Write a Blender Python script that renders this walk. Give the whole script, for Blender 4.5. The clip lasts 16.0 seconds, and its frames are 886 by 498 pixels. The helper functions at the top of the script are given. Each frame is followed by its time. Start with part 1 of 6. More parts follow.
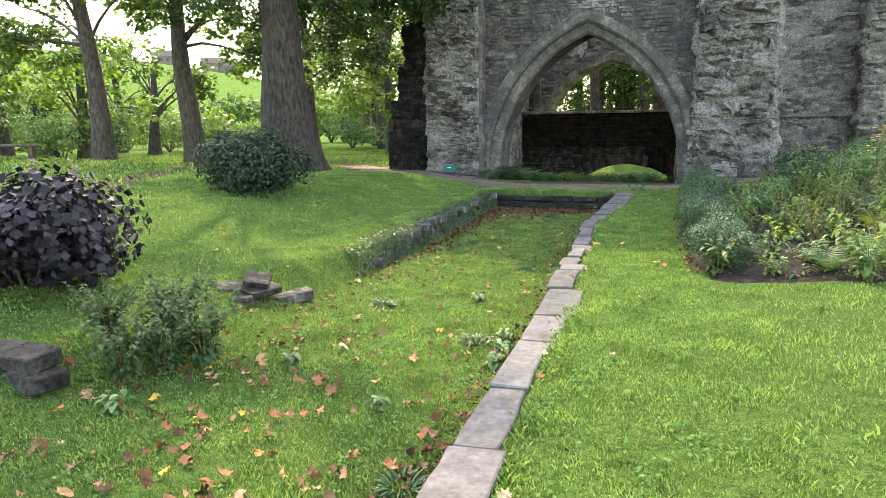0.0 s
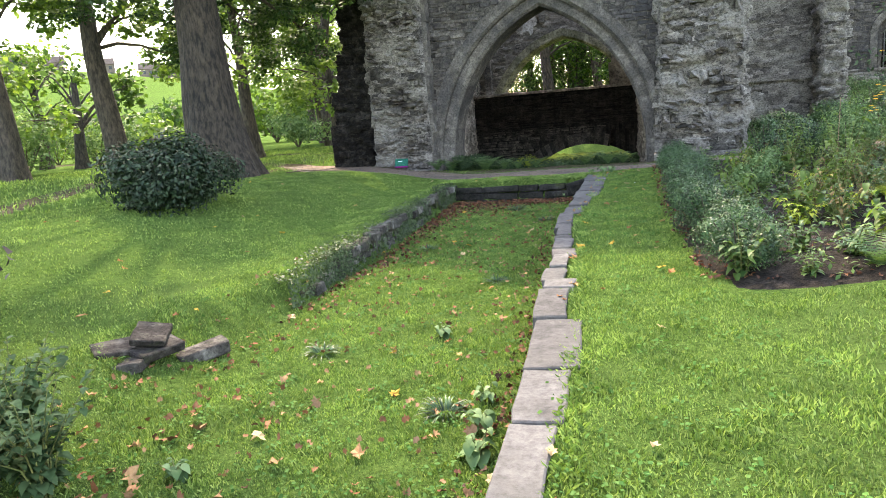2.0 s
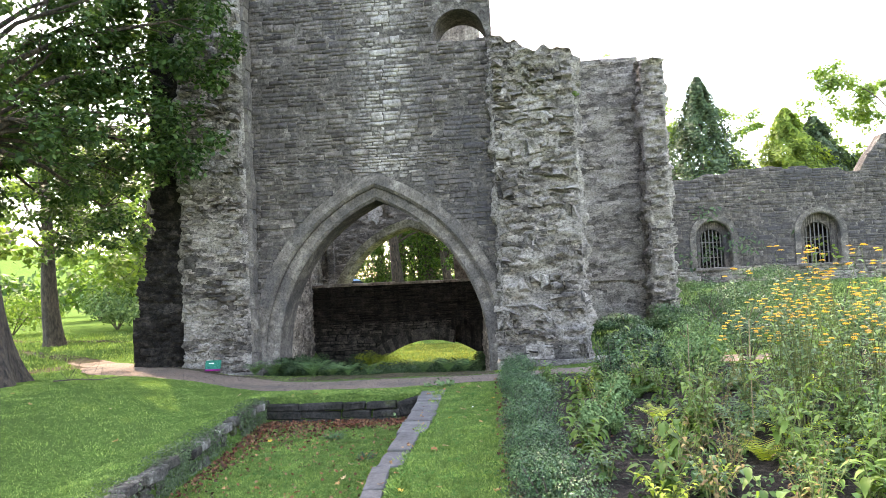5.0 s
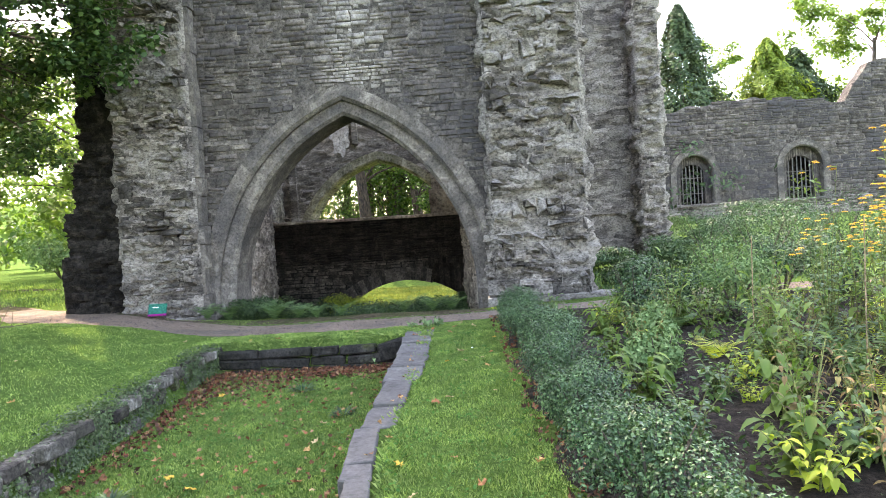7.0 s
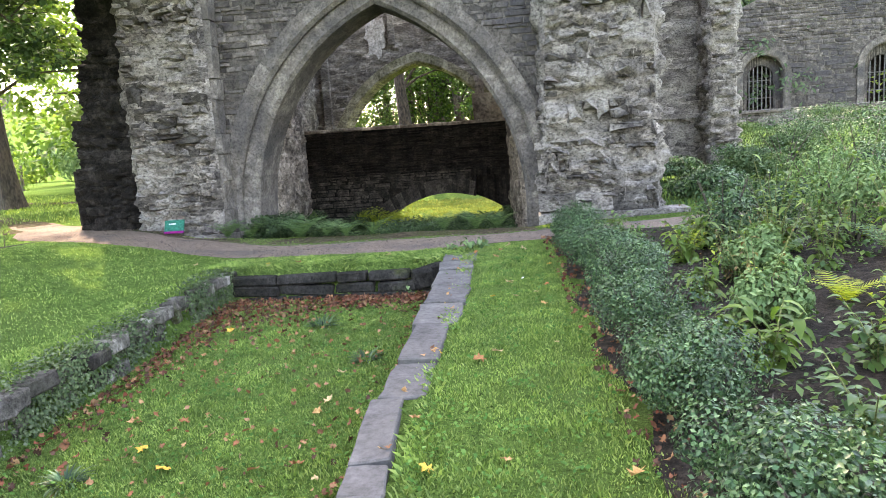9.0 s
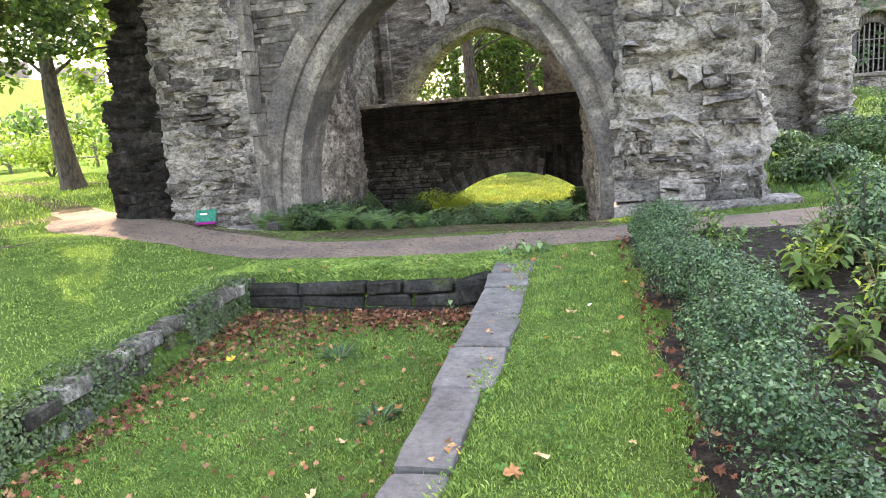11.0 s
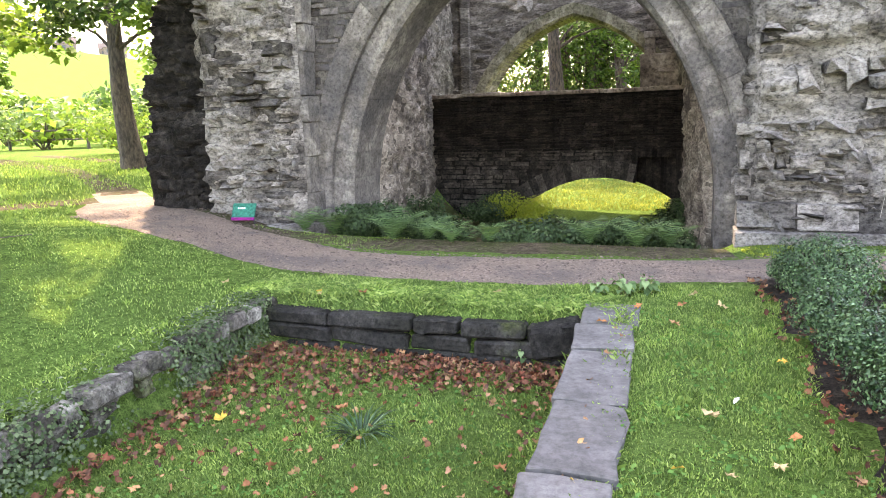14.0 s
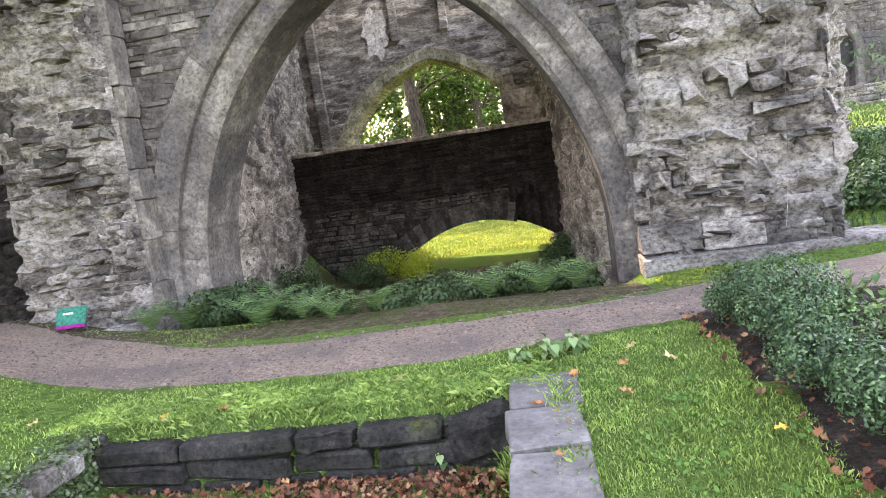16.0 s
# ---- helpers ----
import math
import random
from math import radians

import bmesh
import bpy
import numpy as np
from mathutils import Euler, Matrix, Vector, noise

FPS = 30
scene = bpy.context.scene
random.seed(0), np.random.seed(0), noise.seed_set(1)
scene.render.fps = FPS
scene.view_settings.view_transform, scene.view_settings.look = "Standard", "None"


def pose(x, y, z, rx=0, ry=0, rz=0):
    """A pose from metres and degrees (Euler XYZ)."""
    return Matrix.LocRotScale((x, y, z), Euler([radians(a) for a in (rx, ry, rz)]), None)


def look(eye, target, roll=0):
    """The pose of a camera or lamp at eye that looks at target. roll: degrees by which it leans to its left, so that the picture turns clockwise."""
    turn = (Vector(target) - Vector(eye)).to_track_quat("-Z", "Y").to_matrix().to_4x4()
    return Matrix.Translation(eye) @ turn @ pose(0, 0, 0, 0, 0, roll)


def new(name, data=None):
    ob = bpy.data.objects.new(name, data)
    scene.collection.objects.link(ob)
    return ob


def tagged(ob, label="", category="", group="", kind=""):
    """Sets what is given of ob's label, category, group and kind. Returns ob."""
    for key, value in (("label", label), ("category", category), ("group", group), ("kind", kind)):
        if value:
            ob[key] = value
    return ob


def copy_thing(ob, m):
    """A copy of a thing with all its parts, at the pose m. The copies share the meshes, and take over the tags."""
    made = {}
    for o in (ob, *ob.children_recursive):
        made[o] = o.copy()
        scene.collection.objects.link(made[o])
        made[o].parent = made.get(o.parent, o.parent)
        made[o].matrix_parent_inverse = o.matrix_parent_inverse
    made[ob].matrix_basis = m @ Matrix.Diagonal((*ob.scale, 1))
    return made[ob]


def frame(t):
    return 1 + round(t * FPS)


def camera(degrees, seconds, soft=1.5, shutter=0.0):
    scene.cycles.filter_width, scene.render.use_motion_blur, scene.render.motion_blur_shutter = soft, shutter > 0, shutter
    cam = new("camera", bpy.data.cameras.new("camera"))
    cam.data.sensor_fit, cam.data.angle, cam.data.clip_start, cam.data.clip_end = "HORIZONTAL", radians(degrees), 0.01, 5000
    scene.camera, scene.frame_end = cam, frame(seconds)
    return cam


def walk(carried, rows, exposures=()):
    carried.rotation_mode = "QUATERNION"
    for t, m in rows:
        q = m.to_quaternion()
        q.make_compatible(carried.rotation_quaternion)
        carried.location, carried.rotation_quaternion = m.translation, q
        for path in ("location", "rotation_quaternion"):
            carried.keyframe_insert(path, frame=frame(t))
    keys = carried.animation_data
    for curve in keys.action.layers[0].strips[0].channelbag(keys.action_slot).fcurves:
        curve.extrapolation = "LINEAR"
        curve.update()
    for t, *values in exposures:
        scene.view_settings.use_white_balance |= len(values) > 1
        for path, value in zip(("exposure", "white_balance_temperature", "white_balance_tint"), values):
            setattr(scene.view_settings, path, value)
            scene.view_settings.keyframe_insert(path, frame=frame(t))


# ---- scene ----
cam = camera(65.6, 16.0, soft=0.75)
PATH = [
    (0, (1.972, 0.397, 1.528), (1.234, 2.222, 1.176), -0.9),
    (0.5, (1.783, 0.809, 1.487), (1.113, 2.662, 1.145), 1.6),
    (1, (1.658, 1.278, 1.45), (1.031, 3.141, 1.084), 1.1),
    (1.5, (1.578, 1.66, 1.491), (0.956, 3.52, 1.102), -2.0),
    (2, (1.461, 1.953, 1.502), (0.83, 3.811, 1.116), -4.8),
    (2.5, (1.471, 2.362, 1.528), (0.843, 4.229, 1.183), -6.1),
    (3, (1.51, 2.721, 1.584), (0.926, 4.614, 1.307), -5.7),
    (3.5, (1.51, 3.136, 1.697), (1.008, 5.064, 1.513), -4.5),
    (4, (1.577, 3.457, 1.866), (1.186, 5.418, 1.793), -3.1),
    (4.5, (1.652, 3.797, 1.945), (1.366, 5.775, 1.997), -2.5),
    (4.7, (1.67, 3.88, 1.968), (1.418, 5.861, 2.062), -2.5),
    (6.8, (1.112, 5.955, 1.567), (0.992, 7.951, 1.551), -3.8),
    (7, (1.093, 6.108, 1.526), (0.972, 8.104, 1.466), -3.6),
    (7.5, (1.092, 6.479, 1.492), (0.963, 8.469, 1.338), -3.3),
    (8, (0.997, 6.872, 1.458), (0.843, 8.854, 1.242), -3.0),
    (8.5, (0.971, 7.217, 1.44), (0.779, 9.191, 1.181), -3.2),
    (9, (0.98, 7.619, 1.463), (0.72, 9.578, 1.155), -3.9),
    (9.5, (0.92, 8.02, 1.469), (0.592, 9.962, 1.117), -4.6),
    (10, (0.95, 8.38, 1.448), (0.557, 10.304, 1.07), -5.0),
    (10.2, (0.974, 8.564, 1.477), (0.552, 10.483, 1.1), -5.2),
    (12.3, (1.088, 10.117, 1.63), (0.527, 11.993, 1.223), -2.6),
    (12.5, (1.055, 10.249, 1.622), (0.496, 12.121, 1.194), -1.3),
    (13, (0.882, 10.557, 1.607), (0.163, 12.367, 1.152), -0.5),
    (13.5, (0.73, 10.727, 1.554), (-0.072, 12.5, 1.092), -1.1),
    (14, (0.593, 10.952, 1.537), (-0.076, 12.798, 1.155), -1.9),
    (14.5, (0.356, 11.145, 1.447), (-0.082, 13.074, 1.147), -3.2),
    (15, (0.293, 11.371, 1.428), (-0.036, 13.322, 1.133), -5.3),
    (15.5, (0.321, 11.707, 1.44), (0.001, 13.659, 1.148), -7.2),
    (16, (0.254, 12.086, 1.469), (-0.075, 14.042, 1.21), -8.4),
]
walk(cam, [(t, look(eye, target, roll)) for t, eye, target, roll in PATH], [(0.0, 3.16, 8400, 15), (2.0, 3.16, 8350, 16), (3.2, 3.3, 8350, 17), (4.3, 3.6, 8350, 19), (8.0, 3.75, 8500, 20), (10.0, 4.0, 9000, 21), (12.5, 4.12, 9250, 22), (16.0, 4.3, 9150, 27)])

# ---- world, sun ----
SUN_AZ, SUN_EL = -32.0, 50.0          # degrees left of +Y, and above the horizon
world = bpy.data.worlds.new("sky")
scene.world = world
world.use_nodes = True
wn = world.node_tree
wn.nodes.clear()
sky = wn.nodes.new("ShaderNodeTexSky")
sky.sky_type, sky.sun_disc = "NISHITA", False
sky.sun_elevation, sky.sun_rotation = radians(SUN_EL), radians(SUN_AZ)
sky.air_density, sky.dust_density, sky.ozone_density = 1.0, 1.2, 0.5
bg = wn.nodes.new("ShaderNodeBackground")
bg.inputs["Strength"].default_value = 0.15
wout = wn.nodes.new("ShaderNodeOutputWorld")
wn.links.new(sky.outputs[0], bg.inputs["Color"])
wn.links.new(bg.outputs[0], wout.inputs[0])
sun_data = bpy.data.lights.new("sun", "SUN")
sun_data.energy, sun_data.angle, sun_data.color = 1.15, radians(0.8), (1.0, 0.95, 0.85)
sun = new("sun", sun_data)
sdir = Vector((math.sin(radians(SUN_AZ)) * math.cos(radians(SUN_EL)), math.cos(radians(SUN_AZ)) * math.cos(radians(SUN_EL)), math.sin(radians(SUN_EL))))
sun.matrix_world = look(sdir * 60, (0, 0, 0))


# ---- materials ----
def node_mat(name):
    m = bpy.data.materials.new(name)
    m.use_nodes = True
    nt = m.node_tree
    return m, nt, nt.nodes["Principled BSDF"]


def add_noise(nt, vec, scale, detail=4.0, rough=0.6):
    n = nt.nodes.new("ShaderNodeTexNoise")
    n.inputs["Scale"].default_value, n.inputs["Detail"].default_value, n.inputs["Roughness"].default_value = scale, detail, rough
    nt.links.new(vec, n.inputs["Vector"])
    return n.outputs["Fac"]


def ramp(nt, fac, stops):
    r = nt.nodes.new("ShaderNodeValToRGB")
    el = r.color_ramp.elements
    while len(el) < len(stops):
        el.new(0.5)
    for e, (p, c) in zip(el, stops):
        e.position, e.color = p, (*c, 1)
    nt.links.new(fac, r.inputs[0])
    return r.outputs[0]


def mix(nt, fac, a, b, mode="MIX"):
    n = nt.nodes.new("ShaderNodeMix")
    n.data_type, n.blend_type = "RGBA", mode
    for sock, v in ((n.inputs[0], fac), (n.inputs[6], a), (n.inputs[7], b)):
        if isinstance(v, (int, float)):
            sock.default_value = v
        elif isinstance(v, tuple):
            sock.default_value = (*v, 1)
        else:
            nt.links.new(v, sock)
    return n.outputs[2]


def bumped(nt, bsdf, height, strength, distance):
    b = nt.nodes.new("ShaderNodeBump")
    b.inputs["Strength"].default_value, b.inputs["Distance"].default_value = strength, distance
    nt.links.new(height, b.inputs["Height"])
    nt.links.new(b.outputs[0], bsdf.inputs["Normal"])


def world_pos(nt):
    return nt.nodes.new("ShaderNodeNewGeometry").outputs["Position"]


def island(nt):
    return nt.nodes.new("ShaderNodeNewGeometry").outputs["Random Per Island"]


def surface(name, dark, mid, light, scale=3.0, rough=0.9, bump=0.02, vary=0.25, stain=None, stain_scale=0.6, moss=None, random_by="island", streak=False, grain=0.5, gloss=0.12, strata=1.0):
    """Stone, earth and the like: three colours by noise, coarse stains, moss, a tone of its own for each piece."""
    m, nt, p = node_mat(name)
    pos = world_pos(nt)
    if strata != 1.0:
        bed = nt.nodes.new("ShaderNodeMapping")
        bed.inputs["Scale"].default_value = (1.0, 1.0, strata)
        nt.links.new(pos, bed.inputs[0])
        pos = bed.outputs[0]
    col = ramp(nt, add_noise(nt, pos, scale, 8, 0.68), [(0.28, dark), (0.5, mid), (0.74, light)])
    both = nt.nodes.new("ShaderNodeMath")
    both.operation = "ADD"
    nt.links.new(island(nt), both.inputs[0])
    nt.links.new(nt.nodes.new("ShaderNodeObjectInfo").outputs["Random"], both.inputs[1])
    if random_by == "tone":
        at = nt.nodes.new("ShaderNodeAttribute")
        at.attribute_name = "tone"
        nt.links.new(at.outputs["Fac"], both.inputs[0])
    wrap = nt.nodes.new("ShaderNodeMath")
    wrap.operation = "FRACT"
    nt.links.new(both.outputs[0], wrap.inputs[0])
    rnd = wrap.outputs[0]
    tone = ramp(nt, rnd, [(0.0, (1 - vary,) * 3), (1.0, (1 + vary,) * 3)])
    col = mix(nt, 1.0, col, tone, "MULTIPLY")
    if stain:
        f = ramp(nt, add_noise(nt, pos, stain_scale, 5, 0.6), [(0.46, (0, 0, 0)), (0.64, (1, 1, 1))])
        col = mix(nt, f, col, stain)
    if moss:
        f = ramp(nt, add_noise(nt, pos, 1.7, 6, 0.7), [(0.56, (0, 0, 0)), (0.7, (1, 1, 1))])
        col = mix(nt, f, col, moss)
    if streak:
        # pale run of lime down the middle of the facade
        sep = nt.nodes.new("ShaderNodeSeparateXYZ")
        nt.links.new(pos, sep.inputs[0])
        near = nt.nodes.new("ShaderNodeMapRange")
        off = nt.nodes.new("ShaderNodeMath")
        off.operation = "ADD"
        off.inputs[1].default_value = 1.25
        nt.links.new(sep.outputs[0], off.inputs[0])
        ab = nt.nodes.new("ShaderNodeMath")
        ab.operation = "ABSOLUTE"
        nt.links.new(off.outputs[0], ab.inputs[0])
        for sock, v in zip((1, 2, 3, 4), (0.95, 0.2, 0.0, 1.0)):
            near.inputs[sock].default_value = v
        nt.links.new(ab.outputs[0], near.inputs[0])
        f = mix(nt, 1.0, near.outputs[0], ramp(nt, add_noise(nt, pos, 2.6, 6, 0.7), [(0.34, (0, 0, 0)), (0.62, (0.75, 0.75, 0.75))]), "MULTIPLY")
        col = mix(nt, f, col, (0.36, 0.34, 0.31))
    if grain:
        # pits and crystals of a centimetre or two
        col = mix(nt, 1.0, col, ramp(nt, add_noise(nt, pos, scale * 4.5, 9, 0.75), [(0.36, (1 - grain * 1.3,) * 3), (0.5, (1.0,) * 3), (0.66, (1 + grain,) * 3)]), "MULTIPLY")
    nt.links.new(col, p.inputs["Base Color"])
    p.inputs["Roughness"].default_value = rough
    if "Specular IOR Level" in p.inputs:
        p.inputs["Specular IOR Level"].default_value = gloss
    bumped(nt, p, add_noise(nt, pos, scale * 7, 8, 0.7), 0.9, bump)
    return m


def leafy(name, a, b, c, rough=0.5, through_light=0.35, scale=0.7, patches=(0.72, 1.25)):
    """Leaves and blades: colour by leaf and by patch; light shines through."""
    m, nt, p = node_mat(name)
    pos = world_pos(nt)
    col = ramp(nt, island(nt), [(0.0, a), (0.5, b), (1.0, c)])
    patch = ramp(nt, add_noise(nt, pos, scale, 3), [(0.3, (patches[0], patches[0] * 1.05, patches[0])), (0.7, (patches[1], patches[1] * 0.96, patches[1] * 0.88))])
    col = mix(nt, 1.0, col, patch, "MULTIPLY")
    nt.links.new(col, p.inputs["Base Color"])
    p.inputs["Roughness"].default_value = rough
    p.inputs["Specular IOR Level"].default_value = 0.22
    tr = nt.nodes.new("ShaderNodeBsdfTranslucent")
    nt.links.new(mix(nt, 1.0, col, (1.4, 1.45, 0.8), "MULTIPLY"), tr.inputs["Color"])
    ms = nt.nodes.new("ShaderNodeMixShader")
    ms.inputs[0].default_value = through_light
    out = nt.nodes["Material Output"]
    nt.links.new(p.outputs[0], ms.inputs[1])
    nt.links.new(tr.outputs[0], ms.inputs[2])
    nt.links.new(ms.outputs[0], out.inputs[0])
    return m


def bark(name, dark, light, scale=6.0):
    m, nt, p = node_mat(name)
    tc = nt.nodes.new("ShaderNodeTexCoord")
    mp = nt.nodes.new("ShaderNodeMapping")
    mp.inputs["Scale"].default_value = (1.0, 1.0, 0.3)
    nt.links.new(tc.outputs["Object"], mp.inputs[0])
    n1 = add_noise(nt, mp.outputs[0], scale * 2.2, 8, 0.7)
    n2 = add_noise(nt, tc.outputs["Object"], 1.3, 4)
    col = ramp(nt, n1, [(0.40, dark), (0.60, light)])
    col = mix(nt, 1.0, col, ramp(nt, n2, [(0.3, (0.7, 0.72, 0.68)), (0.7, (1.2, 1.15, 1.1))]), "MULTIPLY")
    nt.links.new(col, p.inputs["Base Color"])
    p.inputs["Roughness"].default_value = 0.9
    bumped(nt, p, n1, 1.0, 0.06)
    return m


M_FACE = surface("facade_stone", (0.024, 0.021, 0.02), (0.078, 0.069, 0.063), (0.19, 0.172, 0.152), 3.0, vary=0.5, bump=0.02, stain=(0.055, 0.052, 0.054), stain_scale=0.45, streak=True, grain=0.4)
M_RUBBLE = surface("rubble_stone", (0.034, 0.031, 0.028), (0.11, 0.099, 0.09), (0.27, 0.25, 0.224), 4.2, strata=1.6, vary=0.62, bump=0.045, grain=0.55, stain=(0.25, 0.233, 0.21), stain_scale=0.8)
M_MORTAR = surface("lime_mortar", (0.035, 0.032, 0.029), (0.10, 0.09, 0.08), (0.24, 0.225, 0.2), 4.5, vary=0.0, bump=0.06, stain=(0.06, 0.056, 0.052), stain_scale=1.1)
M_DRESSED = surface("dressed_stone", (0.12, 0.107, 0.094), (0.27, 0.245, 0.215), (0.5, 0.47, 0.42), 3.0, vary=0.35, bump=0.02, stain=(0.08, 0.078, 0.08), stain_scale=0.9)
# Shade of the bridge and the window backing is put into this colour.
M_DARK = surface("shade_dark_stone", (0.006, 0.0053, 0.005), (0.017, 0.0143, 0.0127), (0.05, 0.043, 0.038), 4.0, vary=0.5, bump=0.04)
M_INNER = surface("inner_plaster_stone", (0.1, 0.084, 0.068), (0.25, 0.213, 0.175), (0.44, 0.395, 0.34), 2.0, vary=0.3, bump=0.05, stain=(0.12, 0.095, 0.08), stain_scale=0.7)
M_KERB = surface("kerb_slab", (0.062, 0.059, 0.055), (0.105, 0.1, 0.094), (0.165, 0.157, 0.148), 5.0, vary=0.22, bump=0.008, grain=0.22, stain=(0.10, 0.096, 0.088), stain_scale=2.0, random_by="object")
M_BASIN = surface("basin_stone", (0.019, 0.017, 0.015), (0.056, 0.049, 0.043), (0.19, 0.175, 0.147), 6.0, vary=0.35, bump=0.025, stain=(0.045, 0.043, 0.034), stain_scale=1.5, moss=(0.06, 0.075, 0.025), random_by="object")
M_EARTH = surface("trodden_earth", (0.03, 0.024, 0.016), (0.075, 0.06, 0.04), (0.15, 0.125, 0.085), 9.0, vary=0.0, bump=0.03, stain=(0.05, 0.06, 0.022), stain_scale=1.6, gloss=0.02)
M_GRAVEL = surface("gravel", (0.08, 0.057, 0.043), (0.215, 0.158, 0.123), (0.40, 0.31, 0.245), 38.0, vary=0.0, bump=0.02, stain=(0.13, 0.107, 0.09), stain_scale=1.3)
M_SOIL = surface("garden_soil", (0.011, 0.009, 0.007), (0.03, 0.024, 0.019), (0.085, 0.068, 0.053), 11.0, vary=0.0, bump=0.06)
M_TURF = surface("turf", (0.03, 0.052, 0.015), (0.08, 0.142, 0.034), (0.145, 0.215, 0.058), 16.0, vary=0.0, bump=0.04, stain=(0.08, 0.13, 0.036), stain_scale=0.5, gloss=0.0)
M_GRASS = leafy("grass_blade", (0.055, 0.11, 0.026), (0.135, 0.23, 0.055), (0.275, 0.36, 0.125), 0.6, 0.25, 2.4, (0.58, 1.38))
M_BOX = leafy("box_leaf", (0.010, 0.03, 0.014), (0.03, 0.074, 0.033), (0.10, 0.17, 0.088), 0.36, 0.2, 6.0, (0.35, 1.7))
M_LEAF = leafy("tree_leaf", (0.024, 0.058, 0.013), (0.046, 0.10, 0.02), (0.095, 0.165, 0.036), 0.55, 0.35, 0.4)
M_LIGHTLEAF = leafy("light_leaf", (0.06, 0.115, 0.025), (0.10, 0.175, 0.04), (0.17, 0.25, 0.07), 0.5, 0.45, 0.5)
M_BARK = bark("bark", (0.025, 0.02, 0.016), (0.10, 0.08, 0.064))
M_ERODED = surface("eroded_rubble", (0.05, 0.045, 0.041), (0.14, 0.126, 0.114), (0.30, 0.278, 0.25), 3.6, strata=1.5, grain=0.6, vary=0.6, bump=0.06, stain=(0.25, 0.233, 0.208), stain_scale=0.8, random_by="tone")
# Eroded rubble for the stub's shaded side, the shade put into the colour.
M_SHADOWED = surface("shade_dark_rubble", (0.005, 0.0046, 0.0042), (0.016, 0.014, 0.0125), (0.055, 0.05, 0.044), 4.5, vary=0.5, bump=0.05, random_by="tone")
M_RIB = surface("lichened_rib", (0.13, 0.115, 0.075), (0.3, 0.265, 0.18), (0.5, 0.455, 0.33), 3.4, vary=0.25, bump=0.03, stain=(0.1, 0.1, 0.045), stain_scale=1.1)
M_PLASTER = surface("old_plaster", (0.24, 0.21, 0.18), (0.42, 0.38, 0.33), (0.6, 0.56, 0.5), 3.0, vary=0.0, bump=0.02)
M_VAULT = surface("vault_stone", (0.13, 0.11, 0.088), (0.29, 0.25, 0.205), (0.48, 0.43, 0.36), 3.0, strata=2.5, vary=0.5, bump=0.05, stain=(0.10, 0.085, 0.07), stain_scale=0.9, random_by="tone")
M_ARCH = surface("arch_stone", (0.065, 0.059, 0.053), (0.12, 0.108, 0.096), (0.24, 0.222, 0.194), 5.0, vary=0.24, grain=0.4, bump=0.02, stain=(0.065, 0.061, 0.06), stain_scale=1.3)
# Darker version of the basin stone, for the wall that closes the basin.
M_END = surface("end_wall_stone", (0.009, 0.0083, 0.0075), (0.028, 0.026, 0.023), (0.085, 0.08, 0.07), 6.0, vary=0.35, bump=0.03, stain=(0.02, 0.02, 0.016), stain_scale=1.5, moss=(0.05, 0.06, 0.02), random_by="object")
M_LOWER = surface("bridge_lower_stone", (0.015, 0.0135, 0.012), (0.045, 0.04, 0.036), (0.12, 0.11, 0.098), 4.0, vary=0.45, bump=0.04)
M_SIDE = surface("lichened_stone", (0.04, 0.037, 0.032), (0.14, 0.13, 0.112), (0.4, 0.376, 0.33), 8.0, vary=0.4, bump=0.03, stain=(0.05, 0.047, 0.036), stain_scale=2.2)


# ---- building helpers ----
def obj_from(name, verts, faces, mat, parent=None, label="", smooth=False):
    me = bpy.data.meshes.new(name)
    me.from_pydata([tuple(v) for v in verts], [], faces)
    me.validate()
    me.update()
    me.materials.append(mat)
    if smooth:
        me.shade_smooth()
    ob = new(name, me)
    if parent:
        ob.parent = parent
    if label:
        tagged(ob, label)
    return ob


def raw_mesh(name, co, polys, side, mat, smooth=False):
    """A mesh from arrays: co (n,3) and polys (m,side)."""
    me = bpy.data.meshes.new(name)
    co, polys = np.asarray(co, np.float32), np.asarray(polys, np.int32)
    me.vertices.add(len(co))
    me.vertices.foreach_set("co", co.ravel())
    me.loops.add(polys.size)
    me.loops.foreach_set("vertex_index", polys.ravel())
    me.polygons.add(len(polys))
    me.polygons.foreach_set("loop_start", np.arange(0, polys.size, side, dtype=np.int32))
    me.materials.append(mat)
    me.update(calc_edges=True)
    if smooth:
        me.shade_smooth()
    return me


def part(name, bm, material, parent, label=""):
    me = bpy.data.meshes.new(name)
    bm.to_mesh(me)
    bm.free()
    me.materials.append(material)
    ob = new(name, me)
    ob.parent = parent
    if label:
        tagged(ob, label)
    return ob


def thing(name, x, y, z, label, category, group="", kind="", rz=0.0):
    ob = new(name)
    ob.empty_display_size = 0.1
    ob.matrix_world = pose(x, y, z, 0, 0, rz)
    return tagged(ob, label, category, group, kind)


def lerp(a, b, f):
    return a + (b - a) * f


def along(points, y):
    """x at y on a polyline of (y, x)."""
    ys, xs = zip(*points)
    return np.interp(y, ys, xs)


def smooth01(a, b, v):
    f = np.clip((v - a) / (b - a), 0, 1)
    return f * f * (3 - 2 * f)


def wobble(x, y, s, seed=0.0):
    """Cheap smooth noise for arrays."""
    return (np.sin(x * s + seed) * np.cos(y * s * 1.31 + seed * 2.1) + 0.6 * np.sin(x * s * 2.3 - y * s * 1.7 + seed * 3.7) + 0.35 * np.cos(x * s * 4.1 + y * s * 4.7 + seed)) / 1.95


